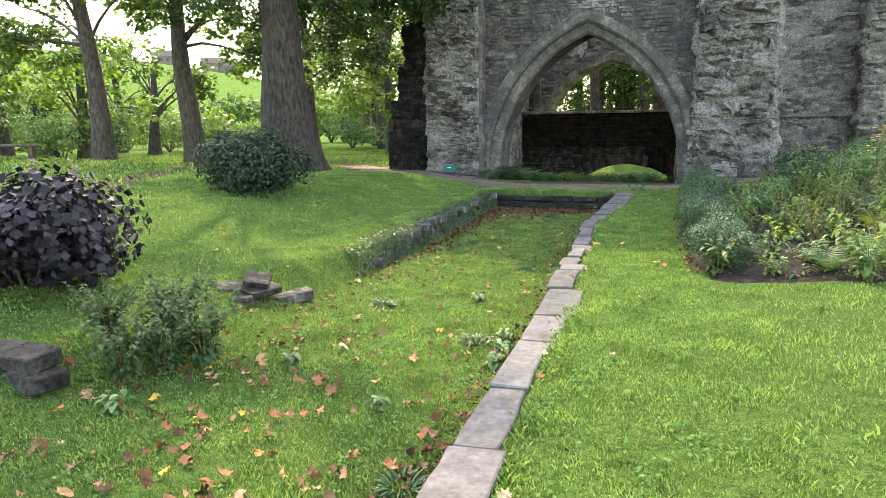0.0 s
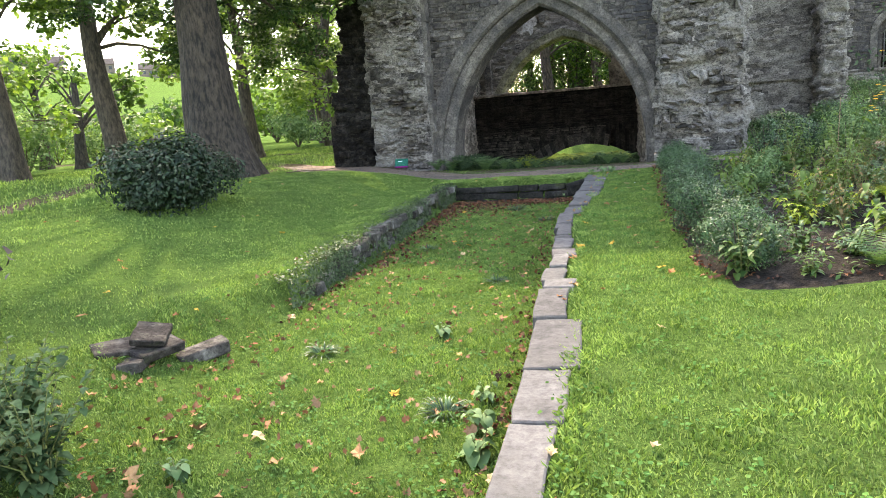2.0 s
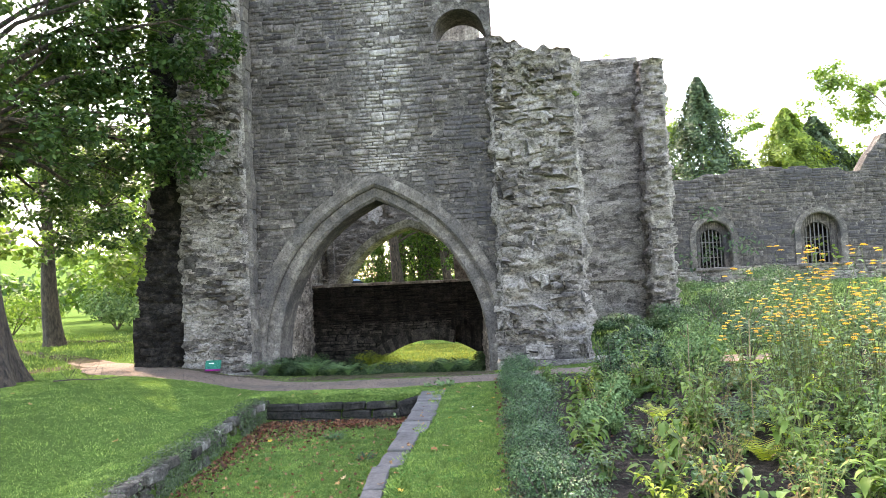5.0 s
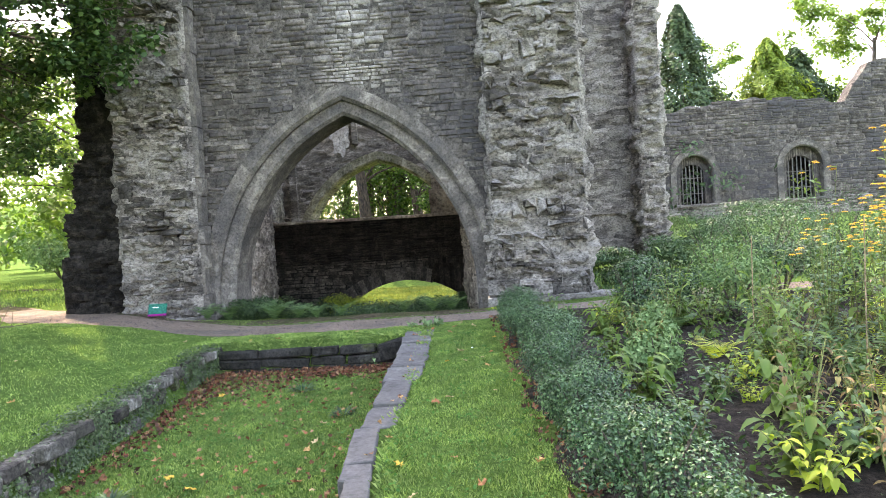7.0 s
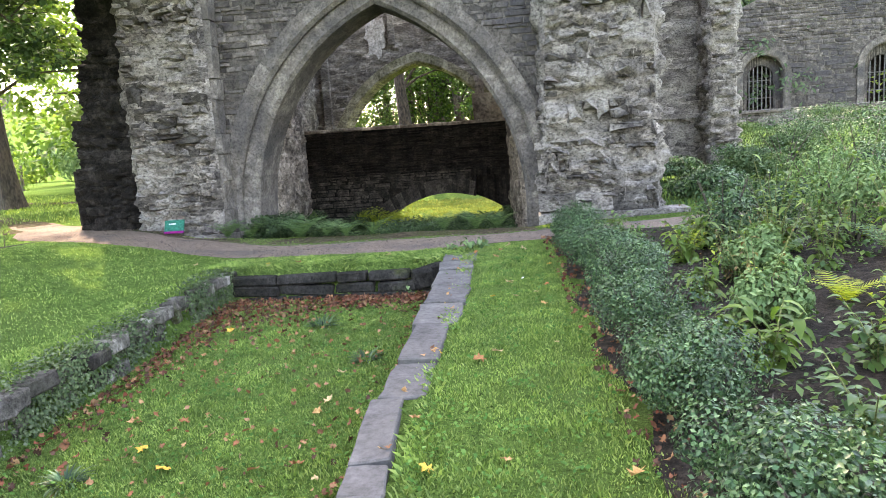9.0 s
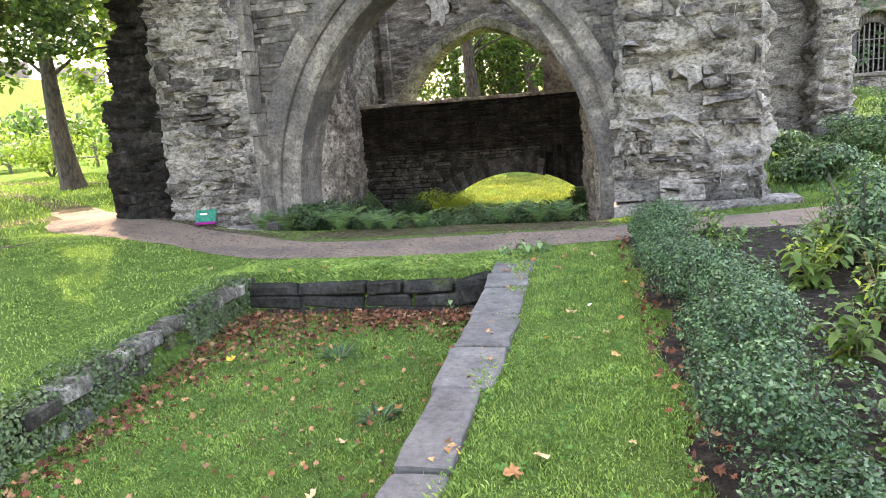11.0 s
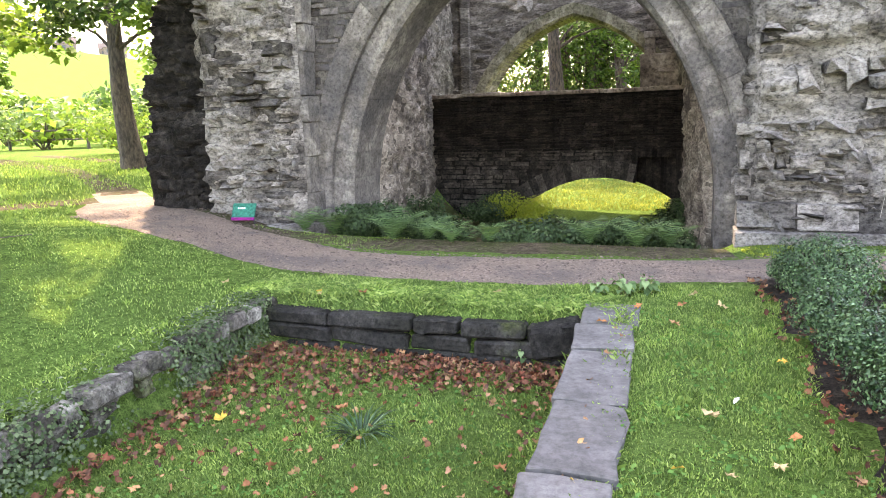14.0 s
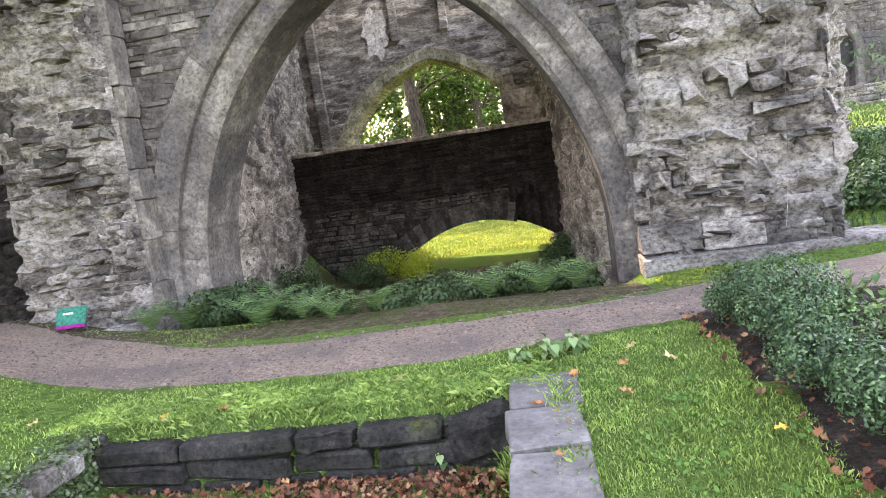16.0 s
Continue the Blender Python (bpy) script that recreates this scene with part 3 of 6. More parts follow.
def rubble_block(name, label, x0, x1, y0, y1, z0, z1, seed, mat=None, relief=0.12, left=None, sides=(), head=None, stones=60, cell=(0.25, 0.115), step=0.026, set_in=False):
    """A broken pier: solid core, worn rubble skins, and stones that stand out of it. left(z): where its left edge steps in."""
    mat = mat or M_ERODED
    t = thing(name, (x0 + x1) / 2, (y0 + y1) / 2, z0, label, "wall", kind="structure")
    t.matrix_world = Matrix.Identity(4)
    edge = left or (lambda z: x0)
    top = head or (lambda u: z1 + 0 * u)
    bm = bmesh.new()
    n = 40
    for i in range(n):
        za, zb = lerp(z0, z1, i / n), lerp(z0, z1, (i + 1) / n)
        xa = edge((za + zb) / 2) + 0.05
        if head:
            zb = min(zb, float(np.min(head(np.array([0.1, (x1 - x0) * 0.5, x1 - x0 - 0.1])))))
            if zb <= za:
                break
        bmesh.ops.create_cube(bm, size=1, matrix=Matrix.Translation(((xa + x1 - 0.05) / 2, (y0 + y1) / 2 + 0.03, (za + zb) / 2)) @ Matrix.Diagonal((x1 - 0.05 - xa, y1 - y0 - 0.06, zb - za, 1)))
    part("core", bm, mat, t)
    eroded_face("rubble_face", t, (x0, y0, 0), 0, x1 - x0, z0, z1, mat, seed, cell, step, relief=relief, bulk=relief * 0.9, head=head, trim=(None if left is None else (lambda U, Z: U + x0 > np.vectorize(edge)(Z) - 0.02 + 0.05 * wobble(U, Z, 9.0))))
    if "left" in sides:
        eroded_face("rubble_face", t, (x0 if left is None else edge(3.0), y1, 0), -90, y1 - y0, z0, z1 if not head else float(head(np.array(0.0))), mat, seed + 1, cell, step * 1.5, relief=relief, bulk=relief * 0.9)
    if "right" in sides:
        eroded_face("rubble_face", t, (x1, y0, 0), 90, y1 - y0, z0, z1 if not head else float(head(np.array(x1 - x0))), mat, seed + 2, cell, step * 1.4, relief=relief, bulk=relief * 0.9)
    r = random.Random(seed)
    shapes = []
    for k in range(8):
        bm = bmesh.new()
        bmesh.ops.create_icosphere(bm, subdivisions=2, radius=0.62)
        for v in bm.verts:
            c = v.co
            c.x, c.z = max(-0.44, min(0.44, c.x)), max(-0.3, min(0.3, c.z))
            c += noise.noise_vector(c * 2.6 + Vector((k * 5.0 + seed, 0, 0))) * 0.13
        me = bpy.data.meshes.new("rubble_stone")
        bm.to_mesh(me)
        bm.free()
        me.materials.append(mat)
        shapes.append(me)
    for k in range(stones):
        u, z = r.uniform(x0 + 0.15, x1 - 0.15), z0 + 0.3 + (min(z1, 6.5) - z0) * r.random() ** 1.3
        if u < edge(z) + 0.15 or (head and z > float(head(np.array(u - x0))) - 0.2):
            continue
        ob = new("rubble_stone", shapes[k % 8])
        ob.parent = t
        w = r.uniform(0.18, 0.5)
        ob.matrix_world = pose(u, y0 - r.uniform(0.0, 0.06), z, r.uniform(-8, 8), r.uniform(-9, 9), r.uniform(-12, 12)) @ Matrix.Diagonal((w, r.uniform(0.16, 0.26), w * r.uniform(0.3, 0.6), 1))
    if set_in:
        faced = [q for q in courses(x0 + 0.04, x1 - 0.04, z0 + 0.25, min(z1, 8.8) - 0.3, (0.08, 0.24), (0.13, 0.46), (0.02, 0.17), 0.4, gap=0.01, seed=seed + 3, tilt=9.0, big=0.12)
                 if r.random() < 0.6 and not (head and q[1] > float(head(np.array(q[0] - x0))) - 0.25)]
        masonry(t, (0, y0, 0), 0, faced, M_RUBBLE, near=lambda u, z: True, name="rubble_block", rough=0.27, seed=seed + 4)
    return t


# pale corner stones where the facade meets the left pier
rq = random.Random(17)
zq = 0.0
while zq < 9.3:
    hq = rq.uniform(0.35, 0.62)
    worn_slab(rq.uniform(0.26, 0.36), 0.3, hq - 0.006, 1200 + int(zq * 10), M_ARCH, "corner_stone", pose(-4.68 + rq.uniform(-0.02, 0.02), FRONT + 0.2 + rq.uniform(-0.012, 0.012), zq + hq / 2, 0, rq.uniform(-0.5, 0.5), rq.uniform(-1, 1)), TOWER)
    zq += hq
# plinth, ledge and stub of masonry that stand out
for k, (x, y, z, w, d, h) in enumerate([(1.42, FRONT - 0.12, 0.3, 0.62, 0.4, 0.28), (2.05, FRONT - 0.12, 0.28, 0.6, 0.4, 0.3), (2.6, FRONT - 0.1, 0.22, 0.5, 0.4, 0.26), (1.75, FRONT - 0.2, 0.02, 1.3, 0.5, 0.2), (3.0, FRONT - 0.15, 0.02, 1.2, 0.5, 0.2), (1.36, FRONT + 0.0, 1.27, 0.55, 0.36, 0.13), (1.3, FRONT + 0.05, 0.62, 0.4, 0.35, 0.24), (1.38, FRONT + 0.05, 0.92, 0.5, 0.35, 0.22), (5.2, 31.3, 1.75, 2.8, 0.5, 0.16), (-5.6, FRONT - 0.12, 0.05, 1.1, 0.5, 0.22), (-4.75, FRONT - 0.3, -0.02, 0.7, 0.5, 0.18)]):
    worn_slab(w, d, h, 1300 + k, M_ERODED, "projecting_stone", pose(x, y + 0.17, z, 0, 0, 0), TOWER)
for k, (x, y, z, w, d, h) in enumerate([(-0.1, 29.6, 0.7, 1.1, 0.8, 1.4), (-0.1, 29.6, 1.9, 1.1, 0.8, 1.0), (-0.1, 29.6, 2.63, 1.14, 0.84, 0.46), (-0.45, 29.6, 3.05, 0.24, 0.5, 0.4), (-0.42, 29.6, 3.33, 0.36, 0.55, 0.16)]):
    worn_slab(w, d, h, 1330 + k, M_INNER, "stub_stone", pose(x, y, z, 0, 0, 0), TOWER)


def stub_left(z):
    return -7.75 if z < 1.35 else (-7.5 if z < 2.3 else (-7.3 if z < 3.4 else -7.1))


rubble_block("wall_left_pier", "broken end of a thick rubble wall, pale grey eroded stone", -6.25, -4.62, FRONT, FRONT + 1.6, -0.3, TOWER_H, 31, relief=0.11, sides=("left",), stones=14, step=0.034, set_in=True)
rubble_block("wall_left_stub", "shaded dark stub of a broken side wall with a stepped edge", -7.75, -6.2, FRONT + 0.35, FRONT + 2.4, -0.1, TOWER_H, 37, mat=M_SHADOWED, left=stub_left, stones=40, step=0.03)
rubble_block("wall_right_pier", "broken rubble buttress of pale eroded stone beside the arch", 1.24, 3.15, FRONT, FRONT + 2.2, -0.3, 7.6, 41, relief=0.11, sides=("left", "right"), step=0.036, set_in=True, head=lambda u: 7.45 - 0.28 * u + 0.18 * wobble(u, u * 0, 5.0), stones=20)
rubble_block("wall_right_bay", "flat stone wall face with a low ledge beside the buttress", 2.4, 6.75, 31.4, 32.9, -0.3, 10.4, 43, relief=0.05, stones=10, cell=(0.4, 0.15), step=0.05)
rubble_block("wall_right_end", "ragged rubble end of the tower's side wall", 6.6, 7.45, 30.25, 33.5, -0.3, 9.9, 47, sides=("right", "left"), stones=30, step=0.045)


def build_bridge():
    t = thing("wall_bridge", -2, WALL_BACK, 0, "dark shaded stone footbridge wall with a low segmental arch", "bridge", kind="structure")
    t.matrix_world = Matrix.Identity(4)

    def cut(x):
        d = abs(x + 1.35)
        return None if d > 2.1 else 0.02 - 0.95 * (d / 2.1) ** 2
    def cut_all(x):
        return 0.47 if -0.53 < x < 0.32 else cut(x)
    # Backing block in the shade-dark colour, added so the recess stays dark.
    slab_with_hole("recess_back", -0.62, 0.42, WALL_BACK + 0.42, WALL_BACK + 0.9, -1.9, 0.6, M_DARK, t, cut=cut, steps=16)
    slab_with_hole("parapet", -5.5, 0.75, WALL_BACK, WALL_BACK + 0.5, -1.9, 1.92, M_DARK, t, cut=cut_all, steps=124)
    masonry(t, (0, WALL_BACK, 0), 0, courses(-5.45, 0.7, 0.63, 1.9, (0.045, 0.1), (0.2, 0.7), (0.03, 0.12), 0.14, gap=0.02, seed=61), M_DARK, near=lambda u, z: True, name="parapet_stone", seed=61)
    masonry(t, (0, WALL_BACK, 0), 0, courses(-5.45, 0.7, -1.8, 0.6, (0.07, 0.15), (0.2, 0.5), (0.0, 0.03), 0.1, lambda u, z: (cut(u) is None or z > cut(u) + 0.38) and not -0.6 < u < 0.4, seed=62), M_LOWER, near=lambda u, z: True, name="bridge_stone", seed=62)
    r = random.Random(5)
    x = -5.45
    while x < 0.7:
        w = min(r.uniform(0.5, 1.1), 0.7 - x)
        bm = bmesh.new()
        bmesh.ops.create_cube(bm, size=1, matrix=pose(x + w / 2, WALL_BACK + 0.22, 1.96 + r.uniform(-0.01, 0.02), r.uniform(-1, 1), r.uniform(-0.6, 0.6), 0) @ Matrix.Diagonal((w - 0.015, 0.68, 0.09, 1)))
        bmesh.ops.bevel(bm, geom=bm.edges, offset=0.012, segments=1, affect="EDGES")
        part("coping_stone", bm, M_INNER, t)
        x += w
    n = 26
    for i in range(n):
        a0, a1 = lerp(-1.93, 1.93, i / n), lerp(-1.93, 1.93, (i + 1) / n) - 0.012
        if a1 > 0.75 and a0 < 1.75:
            continue
        bm = bmesh.new()
        vs = []
        for yy in (WALL_BACK - 0.05, WALL_BACK + 0.4):
            for a, up in ((a0, 0), (a1, 0), (a1 * 1.12, 0.38), (a0 * 1.12, 0.38)):
                base = 0.02 - 0.95 * (a / 2.1) ** 2 if up == 0 else 0.42 - 0.95 * (a / 1.12 / 2.1) ** 2
                vs.append(bm.verts.new((-1.35 + a, yy, base)))
        for q in ((0, 1, 2, 3), (5, 4, 7, 6), (3, 2, 6, 7), (1, 0, 4, 5), (1, 5, 6, 2), (4, 0, 3, 7)):
            bm.faces.new([vs[k] for k in q])
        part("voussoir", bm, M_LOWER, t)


build_bridge()


def build_ruin():
    t = thing("wall_ruin", 18, 46, 1, "long ruined stone wall with barred round-headed windows", "wall", kind="structure")
    t.matrix_world = Matrix.Identity(4)
    w1, w2 = arch_top(13.2, 1.05, 3.75, 1.05), arch_top(19.2, 1.15, 3.8, 1.15)

    def top(x):
        return 7.3 + 0.4 * math.sin((x - 12) * 0.36) + 0.1 * math.sin(x * 3.5) + (2.4 * min(1, max(0, (x - 21.6) / 1.4)))
    y = 46.0

    def cut(x):
        return w1(x) or w2(x)

    slab_with_hole("wall_body", 7.2, 33, y, y + 0.9, 1.9, 8.4, M_MORTAR, t, cut=cut, top=top, steps=170)
    slab_with_hole("wall_base", 7.2, 33, y - 0.1, y + 1.0, -0.3, 1.9, M_MORTAR, t)
    masonry(t, (0, y, 0), 0, courses(7.2, 33, 1.9, 10, (0.13, 0.3), (0.25, 0.8), (0.0, 0.05), 0.15, lambda u, z: z < top(u) and not (cut(u) and z < cut(u) + 0.2), seed=71), M_FACE, near=lambda u, z: 7.5 < u < 20 and 2 < z < 5, name="wall_stone", seed=71)
    masonry(t, (0, y - 0.1, 0), 0, courses(7.2, 33, 0.2, 1.9, (0.13, 0.3), (0.25, 0.7), (0.0, 0.06), 0.15, seed=72), M_RUBBLE, name="base_stone", seed=72)


build_ruin()


# ---- basin edges ----
def build_kerb():
    t = thing("kerb", 0, 9, 0, "line of worn grey flat kerb stones beside the sunken lawn", "kerb", kind="structure")
    r = random.Random(9)
    y, k = -3.0, 0
    while y < 16.3:
        L = min(r.uniform(0.5, 1.0) if not 7.2 < y < 10.3 else r.uniform(0.22, 0.55), 16.35 - y)
        if L < 0.2:
            break
        ym = y + L / 2
        xl = float(along(KERB_L, ym))
        ang = math.degrees(math.atan2(float(along(KERB_L, y)) - float(along(KERB_L, y + L)), L))
        wd = r.uniform(0.37, 0.42) if ym > 13.2 else (r.uniform(0.22, 0.33) if not 7.2 < ym < 12.5 else r.uniform(0.16, 0.3))
        worn_slab(wd, L - 0.02, 0.16, 100 + k, M_KERB, "kerb_stone", pose(xl + wd / 2 + r.uniform(-0.02, 0.03), ym, -0.05 + r.uniform(-0.01, 0.012), r.uniform(-1.0, 1.0), r.uniform(-1.4, 1.4), ang + r.uniform(-2, 2)), t)
        # face below the slab
        for q in range(2):
            worn_slab(wd * 0.8, L * r.uniform(0.8, 0.97), 0.17, 300 + k * 2 + q, M_BASIN, "face_stone", pose(xl + wd / 2 + r.uniform(0.0, 0.03), ym, -0.2 - 0.16 * q, 0, 0, ang), t)
        y += L
        k += 1


def build_end_wall():
    t = thing("wall_basin_end", -1.5, BASIN_END, 0, "low dry stone wall of dark blocks that closes the sunken lawn", "wall", kind="structure")
    r = random.Random(19)
    for row, (z, h) in enumerate(((-0.17, 0.13), (-0.305, 0.14), (-0.44, 0.14))):
        x = -2.95
        while x < -0.2:
            w = min(r.uniform(0.22, 0.8), -0.16 - x)
            if w < 0.12:
                break
            f = (x + w / 2 + 2.95) / 2.8
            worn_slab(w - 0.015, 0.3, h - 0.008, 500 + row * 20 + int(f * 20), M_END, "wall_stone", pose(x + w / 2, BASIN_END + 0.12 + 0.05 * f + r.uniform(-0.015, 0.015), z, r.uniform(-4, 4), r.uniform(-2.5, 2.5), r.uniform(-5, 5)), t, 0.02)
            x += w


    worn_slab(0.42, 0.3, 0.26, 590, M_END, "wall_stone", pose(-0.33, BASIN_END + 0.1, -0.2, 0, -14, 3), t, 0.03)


def build_left_wall():
    t = thing("wall_basin_side", -2.6, 11, 0, "low crumbling stone wall overgrown with ivy beside the sunken lawn", "wall", kind="structure")
    r = random.Random(29)
    k = 0
    for row, (z, h) in enumerate(((-0.1, 0.12), (-0.22, 0.13), (-0.35, 0.15))):
        y = 8.1 + 0.2 * row
        while y < 16.1:
            L = r.uniform(0.11, 0.4) * (1.15 if row == 0 else 0.8)
            x = float(along(WALL_L, y + L / 2))
            ang = math.degrees(math.atan2(float(along(WALL_L, y)) - float(along(WALL_L, y + L)), L))
            low = 0.22 * (1 - float(smooth01(7.6, 10.5, y)))
            worn_slab(0.3 + 0.08 * (row == 0), L - 0.015, h, 700 + k, M_SIDE if k % 3 else M_BASIN, "wall_stone", pose(x - 0.14 + r.uniform(-0.06, 0.05), y + L / 2, z - low + r.uniform(-0.03, 0.02), r.uniform(-7, 7), r.uniform(-7, 7), ang + r.uniform(-8, 8)), t, 0.014)
            y += L
            k += 1


build_kerb()
build_end_wall()
build_left_wall()


# ---- path ----
def strip(name, pts, mat, label, category, lift=0.012, ragged=0.12, step=0.18, across=14):
    """A ribbon on the ground through (x, y, half width)."""
    P = np.array(pts, float)
    s = np.r_[0, np.cumsum(np.hypot(*np.diff(P[:, :2], axis=0).T))]
    n = int(s[-1] / step)
    q = np.linspace(0, s[-1], n)
    # smooth the polyline
    dense = np.stack([np.interp(q, s, P[:, i]) for i in range(3)], 1)
    ker = np.ones(9) / 9
    pad = np.pad(dense, ((4, 4), (0, 0)), "edge")
    dense = np.stack([np.convolve(pad[:, i], ker, "valid") for i in range(3)], 1)
    tan = np.gradient(dense[:, :2], axis=0)
    tan /= np.linalg.norm(tan, axis=1)[:, None]
    nor = np.stack([-tan[:, 1], tan[:, 0]], 1)
    f = np.linspace(-1, 1, across)
    hw = dense[:, 2][:, None]
    edge = ragged * wobble(q[:, None] * np.ones_like(f)[None], f[None] * 2 + 0 * q[:, None], 1.7)
    off = f[None] * (hw + edge * np.abs(f)[None] ** 3)
    X = dense[:, 0][:, None] + nor[:, 0][:, None] * off
    Y = dense[:, 1][:, None] + nor[:, 1][:, None] * off
    Z = ground_z(X, Y) + lift - 0.03 * np.abs(f)[None] ** 6
    idx = np.arange(n * across).reshape(n, across)
    polys = np.stack([idx[:-1, :-1], idx[:-1, 1:], idx[1:, 1:], idx[1:, :-1]], -1).reshape(-1, 4)[:, ::-1]
    ob = new(name, raw_mesh(name, np.stack([X, Y, Z], -1).reshape(-1, 3), polys, 4, mat, True))
    tagged(ob, label, category, kind="structure")
    return ob


PATH_LINE = [(9.0, 18.9, 0.5), (5.0, 18.6, 0.55), (2.5, 18.3, 0.6), (1.0, 17.9, 0.6), (-0.8, 17.45, 0.6), (-2.5, 17.4, 0.62), (-4.2, 17.75, 0.72), (-6.0, 18.5, 0.95), (-7.6, 19.4, 1.0), (-9.3, 20.9, 0.6), (-10.2, 21.7, 0.5)]
FAR_LINE = [(-9.6, 21.2, 0.5), (-12.0, 23.2, 0.4), (-16, 26, 0.4), (-24, 30, 0.7), (-40, 36, 1.0)]
strip("path", PATH_LINE, M_GRAVEL, "narrow pinkish brown gravel footpath across the lawn", "path")
strip("path_worn", FAR_LINE, M_EARTH, "worn earth path across the meadow", "path", lift=0.014)
strip("verge", [(-8.4, 20.3, 0.3), (-7.0, 19.6, 0.8), (-5.4, 19.2, 0.85), (-4.2, 18.9, 0.75), (-2.0, 18.75, 0.75), (0.2, 18.8, 0.7), (1.2, 19.0, 0.5)], M_EARTH, "bare mossy earth between the path and the tower", "earth", lift=0.006)
strip("hollow_floor", [(-1.8, 19.4, 2.9), (-2.4, 27.2, 3.3)], M_EARTH, "damp dark earth in the hollow under the tower", "earth", lift=0.004, ragged=0.05)
strip("path_side", [(-9.3, 20.6, 0.7), (-11.4, 18.0, 0.5), (-11.2, 14.8, 0.45), (-9.8, 11.8, 0.45), (-8.6, 9.0, 0.5), (-7.5, 5.0, 0.5), (-7, -4, 0.6)], M_EARTH, "worn earth path that runs off under the trees", "path", lift=0.016)
strip("path_far", [(-9.5, 27.5, 0.35), (-13, 28.4, 0.4), (-18, 29.6, 0.4), (-26, 33.5, 0.5)], M_EARTH, "thin worn track through the sunlit grass", "path", lift=0.016)


# ---- flower bed ----
def build_bed():
    n = 60
    ys = np.linspace(7.3, 17.5, n)
    xl = along(BED_L, ys) + 0.04 * np.sin(ys * 5)
    f = np.linspace(0, 1, 40)
    X = xl[:, None] + f[None] * (10.5 - xl[:, None])
    Y = ys[:, None] + 0 * X + 0.15 * (X - 2) * (1 - (ys[:, None] - 7) / 10.5)
    Z = ground_z(X, Y) + 0.015 - 0.03 + (0.08 * smooth01(0, 0.05, f)[None] + 0.03 * wobble(X, Y, 3.0)) * smooth01(0, 0.7, ys - 7.3)[:, None]
    idx = np.arange(n * 40).reshape(n, 40)
    polys = np.stack([idx[:-1, :-1], idx[:-1, 1:], idx[1:, 1:], idx[1:, :-1]], -1).reshape(-1, 4)
    tagged(new("bed_soil", raw_mesh("bed_soil", np.stack([X, Y, Z], -1).reshape(-1, 3), polys, 4, M_SOIL, True)), "dark crumbly garden soil strewn with fallen leaves", "soil", kind="structure")


build_bed()


# ---- leaves and plants ----
def leaf_cloud(centres, normals, size, aspect=0.5, fold=0.25, rng=None):
    """Two-triangle folded leaves at centres (n,3), long axis random in the plane of the normal."""
    n = len(centres)
    size = np.broadcast_to(np.asarray(size, float), (n,))[:, None]
    nrm = normals / np.maximum(np.linalg.norm(normals, axis=1), 1e-6)[:, None]
    a = rng.normal(size=(n, 3))
    a -= (a * nrm).sum(1)[:, None] * nrm
    a /= np.maximum(np.linalg.norm(a, axis=1), 1e-6)[:, None]
    b = np.cross(nrm, a)
    tip, root = centres + a * size * 0.5, centres - a * size * 0.5
    l = centres + b * size * aspect * 0.5 + nrm * size * fold * 0.4
    r_ = centres - b * size * aspect * 0.5 + nrm * size * fold * 0.4
    co = np.stack([root, l, tip, r_], 1).reshape(-1, 3)
    k = np.arange(n)[:, None] * 4
    tris = np.concatenate([k + np.array([[0, 2, 1]]), k + np.array([[0, 3, 2]])], 0)
    return co, tris


def ball_points(n, rng, radii, shell=0.55):
    """Points in an ellipsoid, more of them near its skin, and outward normals."""
    d = rng.normal(size=(n, 3))
    d /= np.linalg.norm(d, axis=1)[:, None]
    rad = shell + (1 - shell) * rng.random(n) ** 0.6
    return d * rad[:, None] * np.asarray(radii), d


def tube(bm, pts, radii, sides=8):
    """A tapered tube through points."""
    rings = []
    for i, (p, rr) in enumerate(zip(pts, radii)):
        p = Vector(p)
        d = (Vector(pts[min(i + 1, len(pts) - 1)]) - Vector(pts[max(i - 1, 0)])).normalized()
        u = d.cross(Vector((0.3, 0.9, 0.1))).normalized()
        v = d.cross(u)
        rings.append([bm.verts.new(p + (u * math.cos(a) + v * math.sin(a)) * rr) for a in (2 * math.pi * k / sides for k in range(sides))])
    for ra, rb in zip(rings[:-1], rings[1:]):
        for k in range(sides):
            j = (k + 1) % sides
            bm.faces.new((ra[k], ra[j], rb[j], rb[k]))
    bm.faces.new(list(reversed(rings[0])))
    bm.faces.new(rings[-1])


